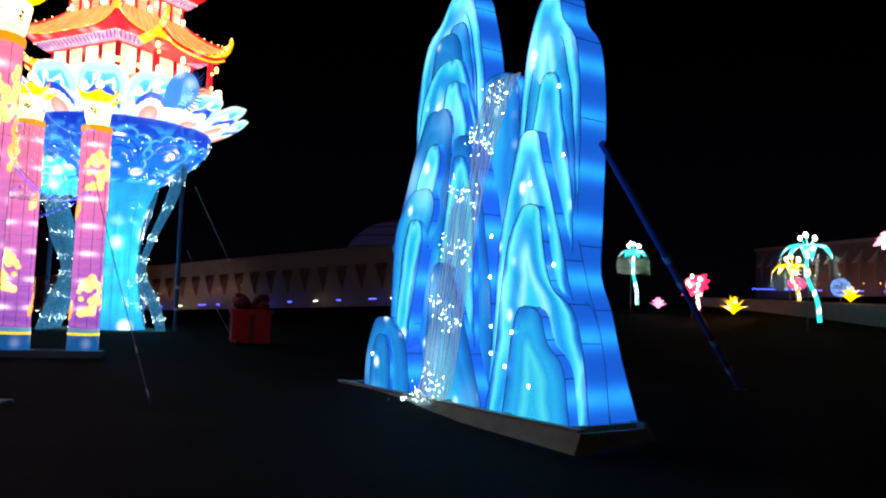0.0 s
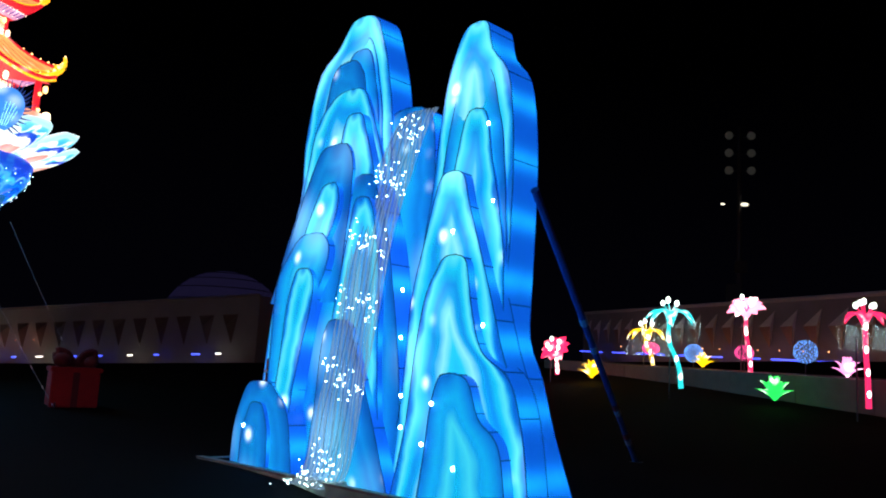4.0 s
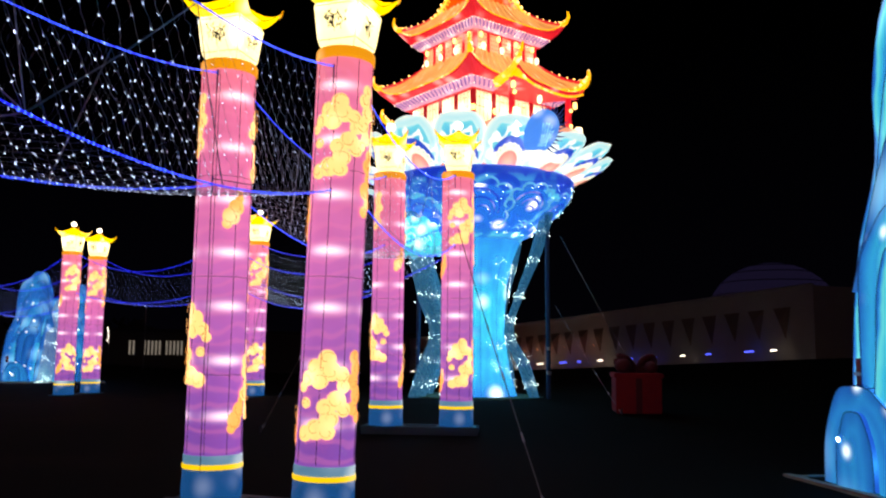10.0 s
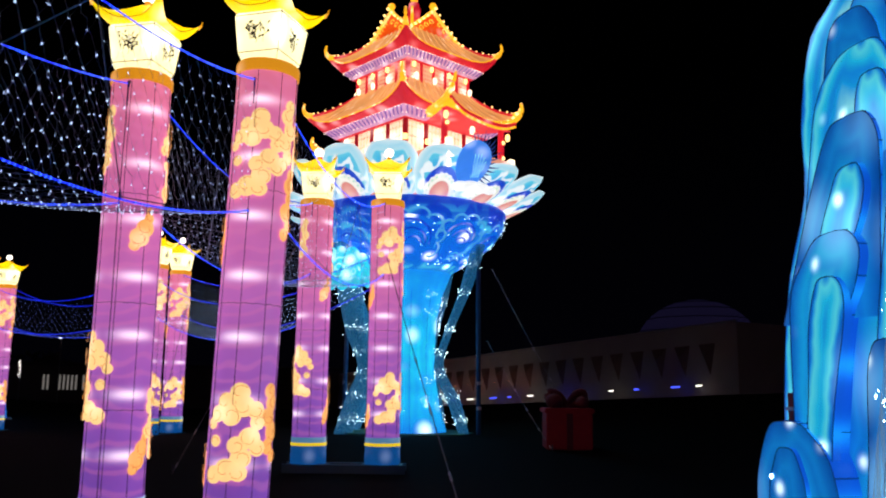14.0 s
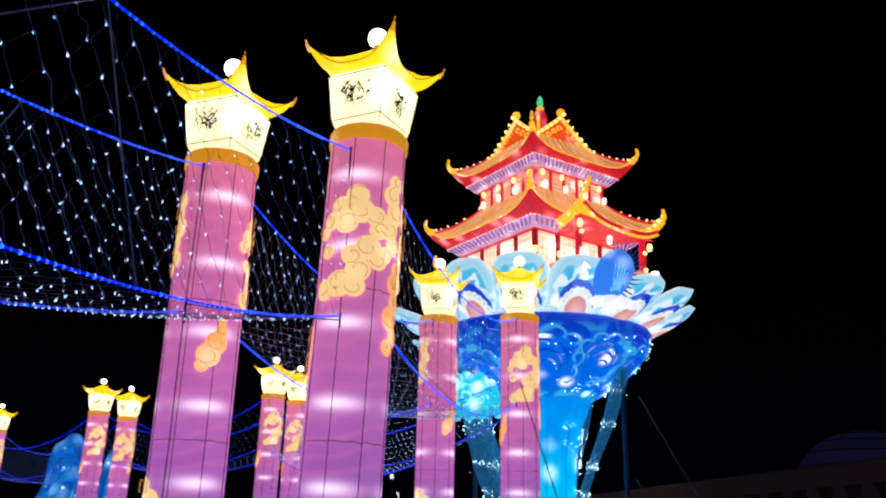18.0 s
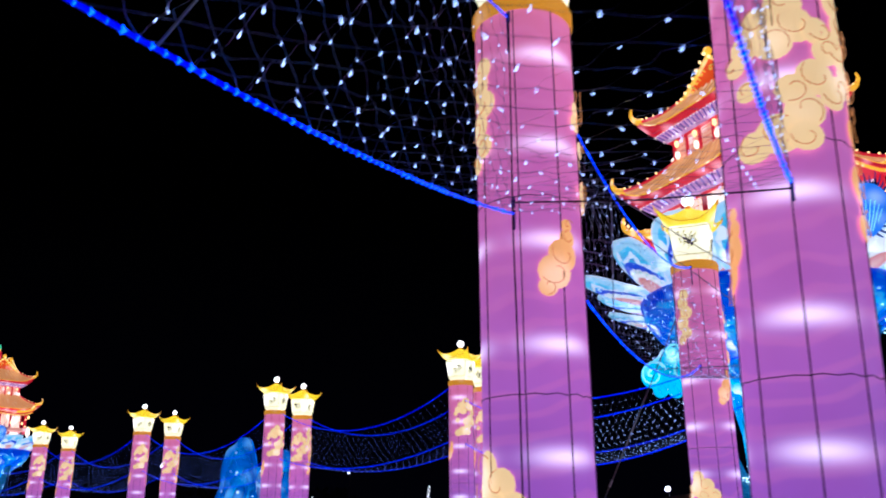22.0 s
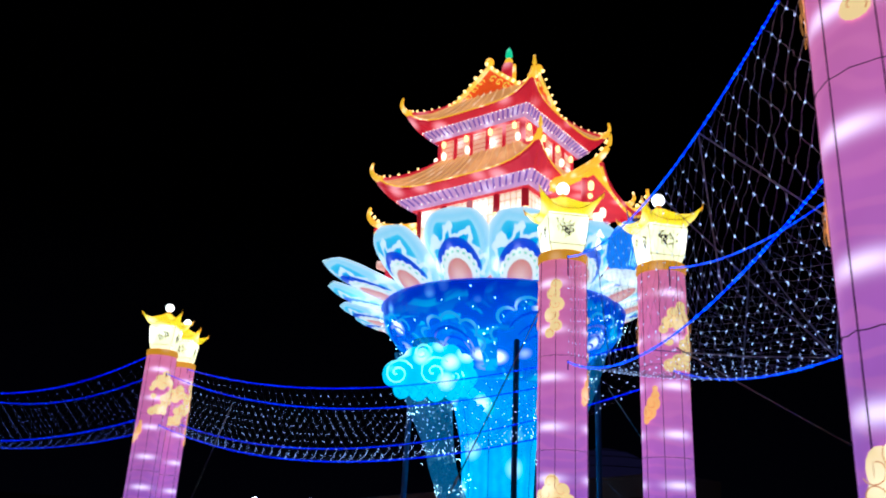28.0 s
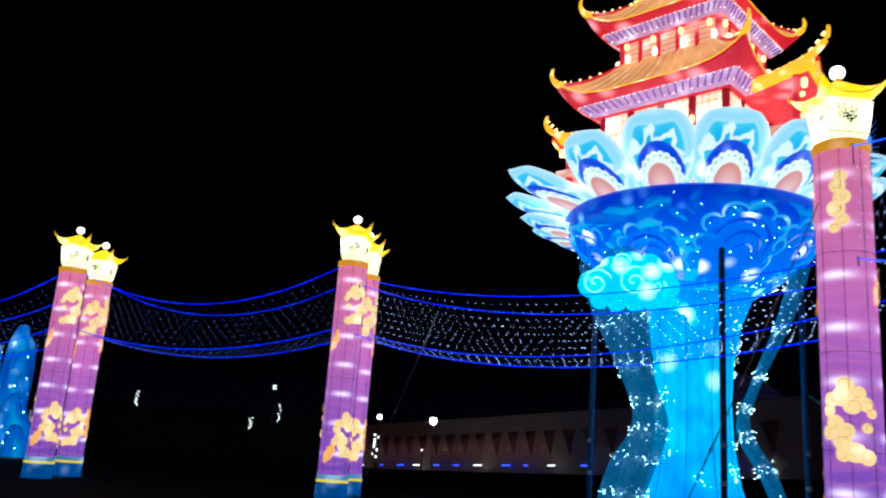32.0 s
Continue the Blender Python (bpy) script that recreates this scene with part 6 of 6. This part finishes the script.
        tube(bm, [P(u, 1.1 if wedge else 0.35, 0.9), P(u + ln * (2 if wedge else 1), 1.1 if wedge else 0.35, 0.9)], 0.032 if wedge else 0.05, 4)
        part("ground_strip", bm, STRIP_B if wedge else (STRIP_W, STRIP_B, STRIP_B)[i % 3], fc, "glowing ground light strip")
    # two unseen area lights added in front to brighten the wall
    for i in range(2):
        al = bpy.data.lights.new("wall_wash", "AREA")
        al.shape, al.size, al.size_y, al.energy, al.color = "RECTANGLE", L / 2, 0.3, (14.0 if wedge else 1.25) * L / 60 * (0.06 if i == 0 and not wedge else 1.0), (1.0, 0.74, 0.84)
        ao = new("wall_wash", al)
        c = P(L * (0.25 + 0.5 * i), 4.6 if wedge else 0.5, 5.0)
        z_ax = (c - P(L * (0.25 + 0.5 * i), 2.6, 0)).normalized()
        x_ax = (ux - z_ax * ux.dot(z_ax)).normalized()
        ao.matrix_world = Matrix((x_ax, z_ax.cross(x_ax), z_ax)).transposed().to_4x4()
        ao.location = c
    return fc


facade("facade_left", (-97.0, 87.6, -2.6), (-21.3, 61.4, 1.5), 4.5, 2.25, False, (9, 26), "long white plaster wall with triangular niches")
facade("facade_right", (2.0, 72.1, 2.4), (18.0, 30.4, 1.2), 4.1, 1.80, True, (4, 22), "white plaster wall with triangular fins, lit amber")
# dome behind the wall; its faint purple light is put into the shell's emission
m = Mat("dome_cloth", 0.6)
m.base((0.08, 0.07, 0.14, 1))
gx = m.node("ShaderNodeTexWave")
gx.inputs["Scale"].default_value = 1.4
m.l.new(m.coords(), gx.inputs["Vector"])
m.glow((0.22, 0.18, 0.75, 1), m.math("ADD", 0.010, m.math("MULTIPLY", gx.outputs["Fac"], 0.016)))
DOME = unsampled(m).m
dm = thing("dome", "dim purple dome roof behind the white wall", "dome", at=Matrix.Translation((-31.0, 78.5, 4.6)))
bm = bmesh.new()
lathe(bm, [(5.6 * math.cos(a), 4.9 * math.sin(a)) for a in [math.pi / 2 * i / 10 for i in range(10)]] + [(0.02, 4.9)], 32, cap=False)
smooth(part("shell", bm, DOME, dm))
for i in range(5):
    bm = bmesh.new()
    a = math.pi / 2 * (i + 0.6) / 6
    tube(bm, [on_drum(5.63 * math.cos(a), 2 * math.pi * k / 32, 4.93 * math.sin(a)) for k in range(33)], 0.04, 4)
    part("ring", bm, GREY_POLE, dm)
bm = bmesh.new()
lathe(bm, [(5.7, -6.5), (5.7, 0.0)], 32)
part("drum_wall", bm, PLASTER, dm)

# flood light mast, switched off
ms = thing("floodlight_mast", "tall grey floodlight mast with six dark round lamps", "floodlight mast", at=Matrix.Translation((12.1, 62.8, ground_z(12.4, 62.8) - 0.40)))
bm = bmesh.new()
tube(bm, [(0, 0, -0.5), (0, 0, 17.2)], 0.24, 8, 0.12)
part("mast", bm, GREY_POLE, ms)
for x0, x1, z0, z1 in ((-0.38, 0.38, 6.8, 7.6), (-0.95, 0.0, 4.7, 6.0)):
    bm = bmesh.new()
    box(bm, x0, x1, -0.75, -0.26, z0, z1)
    bmesh.ops.bevel(bm, geom=bm.edges[:], offset=0.03, segments=1, affect="EDGES")
    part("switch_box", bm, GREY_POLE, ms, "grey box on the mast")
# The heads are off; a faint emission stands in for light on them
HEAD_GLOW = shine("off_head_glow", (0.55, 0.55, 0.5, 1), 0.018)
for z in (16.5, 15.25, 14.0):
    for s_ in (-0.75, 0.75):
        bm = bmesh.new()
        lathe(bm, [(0.06, 0.26), (0.24, 0.19), (0.29, 0.0), (0.0, -0.02)], 14, cap=False)
        bm.transform(Matrix.Translation((s_, -0.2, z)) @ Matrix.Rotation(math.radians(-80), 4, "X"))
        part("lamp_head", bm, HEAD_GLOW, ms)
    bm = bmesh.new()
    tube(bm, [(-0.8, 0, z), (0.8, 0, z)], 0.05, 6)
    part("cross_arm", bm, GREY_POLE, ms)
for x, s_ in ((-1.15, 0.6), (0.30, 1.0)):
    bm = bmesh.new()
    ball(bm, (x, -0.2, 11.6), 0.22 * s_, 8, 6, squash=(1.3, 0.6, 0.6))
    part("lit_lamp", bm, shine("mast_lamp_lit", (1.0, 0.92, 0.75, 1), 0.9), ms, "lit lamp")

# street lamps and lit windows far off
for x, y, z, r, e in ((-50.5, 63.0, 3.6, 0.30, 12.0), (-54.0, 60.3, 3.6, 0.20, 10.0), (-57.0, 33.0, 4.4, 0.06, 5.0), (-62.0, 22.0, 4.8, 0.10, 6.0), (-47.5, 57.5, 1.2, 0.05, 5.0)):
    sl = thing("street_lamp", "distant white street lamp on a thin dark pole", "street lamp", "distant street lamps")
    bm = bmesh.new()
    ball(bm, (x, y, z), r, 8, 6)
    part("lamp", bm, shine("street_lamp_white", (0.95, 0.97, 1.0, 1), e), sl)
    bm = bmesh.new()
    tube(bm, [(x, y + 0.1, ground_z(x, y) - 0.3), (x, y + 0.1, z - r)], 0.05, 6)
    part("pole", bm, GREY_POLE, sl)
rnd = random.Random(21)
for x, y, z, h in ((-52.9, 47.9, 3.0, 1.1), (-54.2, 46.6, 2.2, 0.8), (-59.0, 40.7, 3.2, 0.9), (-53.1, 47.4, 4.7, 0.25), (-63.5, 33.5, 2.4, 1.1), (-33.0, 34.0, 1.2, 0.9)):
    ls = thing("lamp_string_pole", "distant pole hung with a string of white lamps", "lamp pole", "distant lamp poles")
    bm = bmesh.new()
    tube(bm, [(x, y, ground_z(x, y) - 0.3), (x, y, z + h / 2)], 0.04, 6)
    part("pole", bm, GREY_POLE, ls)
    pts = [(x + rnd.uniform(-0.16, 0.16), y - 0.1, z + h * (i / 9 - 0.5)) for i in range(10)]
    tagged(shared("lamp_string", bead_mesh(pts, 0.055, "lamps", shine("string_lamp_white", (1, 0.98, 0.92, 1), 2.2)), ls), kind="stuff")
hs = thing("low_building", "distant dark low building with a row of lit windows", "building", at=Matrix.Translation((-80.0, 46.5, -2.0)) @ Matrix.Rotation(math.radians(62), 4, "Z"))
bm = bmesh.new()
box(bm, -26, 26, 0, 8, -1, 5.0)
part("wall", bm, plain("dark_house_wall", (0.06, 0.05, 0.05, 1), 0.9), hs)
bm = bmesh.new()
box(bm, -26.6, 26.6, -0.6, 8.6, 5.0, 5.3)
part("roof", bm, plain("dark_house_roof", (0.03, 0.03, 0.03, 1), 0.9), hs)
WIN_FAR = shine("far_window_light", (1.0, 0.95, 0.9, 1), 0.13)
for x0, n in ((-3.1, 2), (-1.7, 5), (0.4, 5)):
    for i in range(n):
        bm = bmesh.new()
        box(bm, x0 + 0.36 * i, x0 + 0.36 * i + 0.17, -0.06, -0.01, 2.75, 4.15)
        part("window", bm, WIN_FAR, hs, "narrow lit window")
for x in (-9.0,):
    bm = bmesh.new()
    box(bm, x, x + 0.9, -0.06, -0.01, 1.9, 2.4)
    part("window", bm, WIN_FAR, hs, "lit window")

# dark tree line on the far left horizon
m = Mat("night_foliage", 0.9)
m.base(m.mix(m.noise(3.0, 3.0), (0.012, 0.018, 0.01, 1), (0.04, 0.05, 0.03, 1)))
FOLIAGE = m.m
rnd = random.Random(4)
verts, faces = [], []
for i in range(5200):
    a = rnd.uniform(math.radians(150), math.radians(192))
    d = rnd.uniform(95, 112)
    top = 4.2 + 2.4 * noise.noise((a * 14, 0.3, 0)) + 1.4 * noise.noise((a * 45, 2.3, 0))
    c = Vector((-5 + d * math.cos(a), 5 + d * math.sin(a), rnd.uniform(-3.5, max(0.5, top))))
    s_ = rnd.uniform(0.35, 0.9)
    n0 = len(verts)
    for q in range(4):
        verts.append(tuple(c + Vector((rnd.uniform(-s_, s_), rnd.uniform(-s_, s_), rnd.uniform(-s_, s_)))))
    faces += [(n0, n0 + 1, n0 + 2), (n0, n0 + 2, n0 + 3)]
me = bpy.data.meshes.new("tree_line")
me.from_pydata(verts, [], faces)
me.materials.append(FOLIAGE)
tagged(new("tree_line", me), "dark distant line of trees", "trees", kind="stuff")

# ---- raised flower terrace on the right ----
ter = thing("flower_terrace", "low pale concrete terrace wall carrying lit lantern flowers", "terrace", kind="structure")
ta, tb = Vector((-0.6, 34.6, 0)), Vector((11.0, 19.8, 0))
td = (tb - ta).normalized()
tn = Vector((-td.y, td.x, 0))
if tn.dot(Vector((20, 60, 0)) - ta) < 0:
    tn = -tn
segs_n = 9
for i in range(segs_n):
    p, q = ta.lerp(tb, i / segs_n), ta.lerp(tb, (i + 1) / segs_n)
    bm = bmesh.new()
    vs = []
    for c in (p + td * 0.006, q - td * 0.006):
        zt = 1.98 - 0.042 * (c - ta).length * 0.55
        for w, z in ((0, -0.5), (0, zt), (9.0, zt + 0.15), (9.0, -0.5)):
            vs.append(bm.verts.new((c.x + tn.x * w, c.y + tn.y * w, z)))
    for f in ((0, 1, 5, 4), (1, 2, 6, 5), (2, 3, 7, 6), (3, 2, 1, 0), (4, 5, 6, 7)):
        bm.faces.new([vs[k] for k in f])
    bmesh.ops.recalc_face_normals(bm, faces=bm.faces[:])
    part("wall_block", bm, CONCRETE, ter)


def glow_cloth(name, c, s):
    return cloth(name, c, s, 3.0, 1.2, 0.6)


F_TEAL = glow_cloth("flower_teal", srgb(30, 205, 215), 1.0)
F_PINK = glow_cloth("flower_pink", srgb(255, 150, 190), 1.5)
F_RED = glow_cloth("flower_red", srgb(248, 45, 105), 1.0)
F_YELLOW = glow_cloth("flower_yellow", srgb(250, 205, 30), 1.0)
F_GREEN = glow_cloth("flower_green", srgb(30, 220, 95), 1.0)
F_MAGENTA = glow_cloth("flower_magenta", srgb(248, 160, 225), 1.0)
F_WHITE = shine("flower_globe", (0.85, 1.0, 0.95, 1), 2.6)
F_BLUE = shine("blue_led_ball", (0.12, 0.35, 1.0, 1), 1.6)
F_HOTPINK = shine("pink_led_shape", (1.0, 0.08, 0.35, 1), 1.3)


def leaf(bm, base_p, d, length, width, droop, lift):
    """A folded, pointed leaf that rises and droops."""
    side_v = d.cross(Vector((0, 0, 1))).normalized()
    rows = []
    for i in range(8):
        t = i / 7
        c = base_p + d * length * t + Vector((0, 0, lift * math.sin(t * math.pi * 0.6) - droop * t * t))
        w = width * math.sin(math.pi * min(1.0, 0.12 + 0.88 * t)) ** 0.8 if i < 7 else 0.004
        rows.append([bm.verts.new(c - side_v * w + Vector((0, 0, 0.25 * w))), bm.verts.new(c - Vector((0, 0, 0.15 * w))), bm.verts.new(c + side_v * w + Vector((0, 0, 0.25 * w)))])
    for a, b in zip(rows, rows[1:]):
        for k in range(2):
            bm.faces.new((a[k], b[k], b[k + 1], a[k + 1]))


def tall_flower(x, y, z0, h, petal_mat, stem_mat, bend, strings, label, r=0.75, n=6, tilt=0):
    fl = thing("lantern_flower", label, "lantern flower", "lantern flowers on the terrace")
    base_p = Vector((x, y, z0))
    line = curve_pts([base_p, base_p + Vector((-0.10 * bend, 0, h * 0.3)), base_p + Vector((-0.42 * bend, 0, h * 0.62)), base_p + Vector((-0.38 * bend, 0, h * 0.95))], 12)
    bm = bmesh.new()
    tube(bm, line, 0.068, 8, 0.05)
    smooth(part("stem", bm, stem_mat, fl))
    for i in (2, 5, 8, 11):
        bm = bmesh.new()
        ball(bm, line[i] + Vector((0, -0.045, 0)), 0.06, 8, 6, squash=(0.8, 0.8, 1.5))
        part("stem_lamp", bm, F_WHITE, fl, "bright white lamp on the stem")
    top = line[-1]
    tip_over = Matrix.Translation(top) @ Matrix.Rotation(math.radians(tilt), 4, "X") @ Matrix.Rotation(math.radians(-tilt * 0.4), 4, "Y") @ Matrix.Translation(-top)
    for k in range(n):
        a = 2 * math.pi * (k + 0.3) / n
        d = Vector((math.cos(a), math.sin(a), 0))
        bm = bmesh.new()
        leaf(bm, top, d, r * 0.9 * (1.0 if k % 2 else 0.86), 0.17 if tilt else 0.16, r * (0.05 if tilt else 0.62), 0.16 if tilt else 0.26)
        bmesh.ops.solidify(bm, geom=bm.faces[:], thickness=0.02)
        bm.transform(tip_over)
        smooth(part("petal", bm, petal_mat, fl))
    for k in range(5):
        a = 2 * math.pi * k / 5 + 0.5
        e = tip_over @ (top + Vector((0.20 * math.cos(a), 0.20 * math.sin(a), 0.30 + 0.08 * (k % 2))))
        bm = bmesh.new()
        tube(bm, [top, e], 0.015, 5)
        st = part("stamen", bm, stem_mat, fl)
        bm = bmesh.new()
        ball(bm, e, 0.058, 10, 8, squash=(1, 1, 1.3))
        smooth(part("globe", bm, F_WHITE, st, "white globe lamp"))
    if strings:
        pts = []
        for k in range(n * 2):
            a = 2 * math.pi * k / (n * 2)
            rr = r * (0.55 + 0.4 * (k % 2))
            for q in range(8):
                pts.append(top + Vector((rr * math.cos(a) + 0.03 * math.sin(q * 2.1 + k), rr * math.sin(a), -0.18 - 0.07 * q)))
        tagged(shared("hanging_lamp", bead_mesh(pts, 0.006, "hanging_lamp", LED_FALL), fl), "hanging strings of tiny lamps", kind="stuff")
    bm = bmesh.new()
    tube(bm, [(x - 0.12 * bend - 0.2, y + 0.1, z0 - 0.3), (x - 0.12 * bend - 0.2, y + 0.1, z0 + h * 0.75)], 0.02, 6)
    part("stake", bm, GREY_POLE, fl)
    return fl


def low_plant(x, y, z0, mat, s, label):
    fl = thing("lantern_plant", label, "lantern plant", "low lantern plants on the terrace")
    for ring, (n, el, ln) in enumerate(((8, 28, 1.0), (7, 52, 1.1), (5, 76, 1.15))):
        for k in range(n):
            a = 2 * math.pi * (k + 0.5 * ring) / n
            d = Vector((math.cos(a) * math.cos(math.radians(el)), math.sin(a) * math.cos(math.radians(el)), math.sin(math.radians(el))))
            bm = bmesh.new()
            leaf(bm, Vector((x, y, z0 + 0.06 * s)), d, 0.46 * s * ln, 0.075 * s, 0.08 * s, 0.10 * s)
            bmesh.ops.solidify(bm, geom=bm.faces[:], thickness=0.012)
            smooth(part("leaf", bm, mat, fl))
    return fl


def led_ball(x, y, z, r, mat, label, squash=1.0):
    lb = thing("led_ball", label, "lamp ball", "wire balls with lamps")
    pts = []
    for i in range(150):
        zz = 1 - 2 * (i + 0.5) / 150
        q = math.sqrt(1 - zz * zz)
        pts.append((x + r * q * math.cos(i * 2.4), y + r * q * math.sin(i * 2.4), z + r * squash * zz))
    tagged(shared("lamp_shell", bead_mesh(pts, 0.020, "lamps", mat), lb), kind="stuff")
    for k in range(6):
        a = math.pi * k / 6
        bm = bmesh.new()
        tube(bm, [(x + r * 0.98 * math.cos(a) * math.cos(t), y + r * 0.98 * math.sin(a) * math.cos(t), z + r * squash * 0.98 * math.sin(t)) for t in [2 * math.pi * i / 24 for i in range(25)]], 0.008, 4)
        part("hoop", bm, GREY_POLE, lb)
    bm = bmesh.new()
    tube(bm, [(x, y, ground_z(x, y)), (x, y, z - r * squash)], 0.015, 5)
    part("stake", bm, GREY_POLE, lb)


tall_flower(3.1, 26.92, 1.25, 2.05, F_TEAL, F_TEAL, 0.8, True, "tall teal lantern flower with drooping petals and globes", 0.85)
tall_flower(5.22, 28.52, 1.75, 1.85, F_PINK, F_RED, 0.3, False, "tall pink lantern flower on a red stem", 0.62, 10, 38)
tall_flower(2.82, 31.08, 1.9, 1.05, F_YELLOW, F_YELLOW, 0.5, True, "yellow lantern flower with hanging strings of lamps", 0.75)
tall_flower(6.72, 23.9, 1.05, 2.1, F_RED, F_RED, 0.1, True, "tall red lantern flower with hanging lamps", 0.6)
tall_flower(-2.3, 32.4, 1.6, 1.85, F_TEAL, F_TEAL, 0.4, True, "pale teal lantern flower with hanging lamps", 0.6)
tall_flower(-0.14, 30.17, 1.45, 0.75, F_RED, F_RED, 0.1, False, "short red lantern flower with glowing tips", 0.60, 9, 50)
low_plant(5.1, 25.45, 1.02, F_GREEN, 1.15, "green lantern plant with pointed glowing leaves")
low_plant(0.9, 30.12, 1.34, F_YELLOW, 1.05, "yellow lantern plant with pointed glowing leaves")
low_plant(4.14, 29.85, 1.84, F_YELLOW, 0.85, "small yellow lantern plant with glowing leaves")
low_plant(6.95, 25.95, 1.70, F_MAGENTA, 0.95, "pale pink lantern plant with pointed glowing leaves")
low_plant(-1.45, 30.97, 1.45, F_MAGENTA, 0.7, "small pink lantern plant with glowing leaves")
led_ball(6.9, 29.26, 2.48, 0.32, F_BLUE, "wire ball of blue lamps")
led_ball(3.88, 29.89, 2.30, 0.26, F_BLUE, "small wire ball of blue lamps")
led_ball(2.75, 30.95, 2.42, 0.26, F_HOTPINK, "wire ball of pink lamps", 0.7)
led_ball(5.29, 29.65, 2.38, 0.26, F_HOTPINK, "small wire ball of pink lamps", 0.8)

# ---- red gift box on the lawn ----
gb = thing("gift_box", "large dark red gift box with bow and dark heaps on top", "gift box", at=Matrix.Translation((-10.28, 20.6, ground_z(-10.28, 20.6))) @ Matrix.Rotation(math.radians(38), 4, "Z") @ Matrix.Diagonal((0.80, 0.80, 0.84, 1)))
RED_CLOTH = plain("box_red_cloth", (0.40, 0.010, 0.014, 1), 0.8)
DARK_CLOTH = plain("bundle_dark_cloth", (0.13, 0.012, 0.016, 1), 0.8)
bm = bmesh.new()
box(bm, -0.58, 0.58, -0.58, 0.58, 0.0, 0.86)
bmesh.ops.bevel(bm, geom=bm.edges[:], offset=0.03, segments=2, affect="EDGES")
part("body", bm, RED_CLOTH, gb)
bm = bmesh.new()
box(bm, -0.63, 0.63, -0.63, 0.63, 0.86, 0.98)
bmesh.ops.bevel(bm, geom=bm.edges[:], offset=0.025, segments=2, affect="EDGES")
part("lid", bm, RED_CLOTH, gb)
for s_ in (-1, 1):
    bm = bmesh.new()
    tube(bm, curve_pts([(0, 0, 1.0), (0.20 * s_, 0.05, 1.30), (0.46 * s_, 0.1, 1.36), (0.42 * s_, 0.05, 1.10), (0, 0, 1.02)], 14), 0.09, 8)
    smooth(part("bow_loop", bm, DARK_CLOTH, gb))
    bm = bmesh.new()
    box(bm, -0.08, 0.08, s_ * 0.585 - 0.01, s_ * 0.585 + 0.01, 0.0, 0.86)
    part("ribbon", bm, DARK_CLOTH, gb)
for x, y, r in ((-0.35, -0.2, 0.2), (0.3, 0.25, 0.22), (0.36, -0.28, 0.16), (-0.3, 0.3, 0.18)):
    bm = bmesh.new()
    ball(bm, (x, y, 0.98 + r * 0.85), r, 10, 8, squash=(1.1, 1, 0.9))
    smooth(part("cloth_lump", bm, DARK_CLOTH, gb))


# ---- guy ropes ----
def guy(foot, top, label="pale guy rope with white tape pegged into the lawn"):
    gr = thing("guy_rope", label, "guy rope", "guy ropes")
    a, b = Vector((foot[0], foot[1], ground_z(foot[0], foot[1]) + 0.02)), Vector(top)
    bm = bmesh.new()
    tube(bm, [a.lerp(b, i / 10) - Vector((0, 0, 0.05 * math.sin(math.pi * i / 10))) for i in range(11)], 0.007, 6)
    part("rope", bm, ROPE, gr)
    for t in (0.02, 0.16, 0.33, 0.5):
        bm = bmesh.new()
        c0, c1 = a.lerp(b, t), a.lerp(b, t + 0.02)
        sagv = Vector((0, 0, 0.05 * math.sin(math.pi * t)))
        tube(bm, [c0 - sagv, c1 - sagv], 0.013, 6)
        part("tape", bm, TAPE_WHITE, gr)
    bm = bmesh.new()
    tube(bm, [a + Vector((0, 0, 0.12)), a - Vector((0, 0, 0.15))], 0.014, 6)
    part("peg", bm, GREY_POLE, gr)


guy((-5.5, 11.1), (-10.55, 15.35, 3.55))
guy((-13.15, 13.27), (-11.85, 14.6, 3.9))
guy((-10.2, 19.9), (-13.5, 22.2, 2.6))
guy((-10.6, 21.9), (-13.45, 22.35, 4.4))
guy((-19.9, 17.2), (-18.0, 16.6, 3.3))
guy((-29.5, 17.0), (-27.7, 16.7, 3.9))
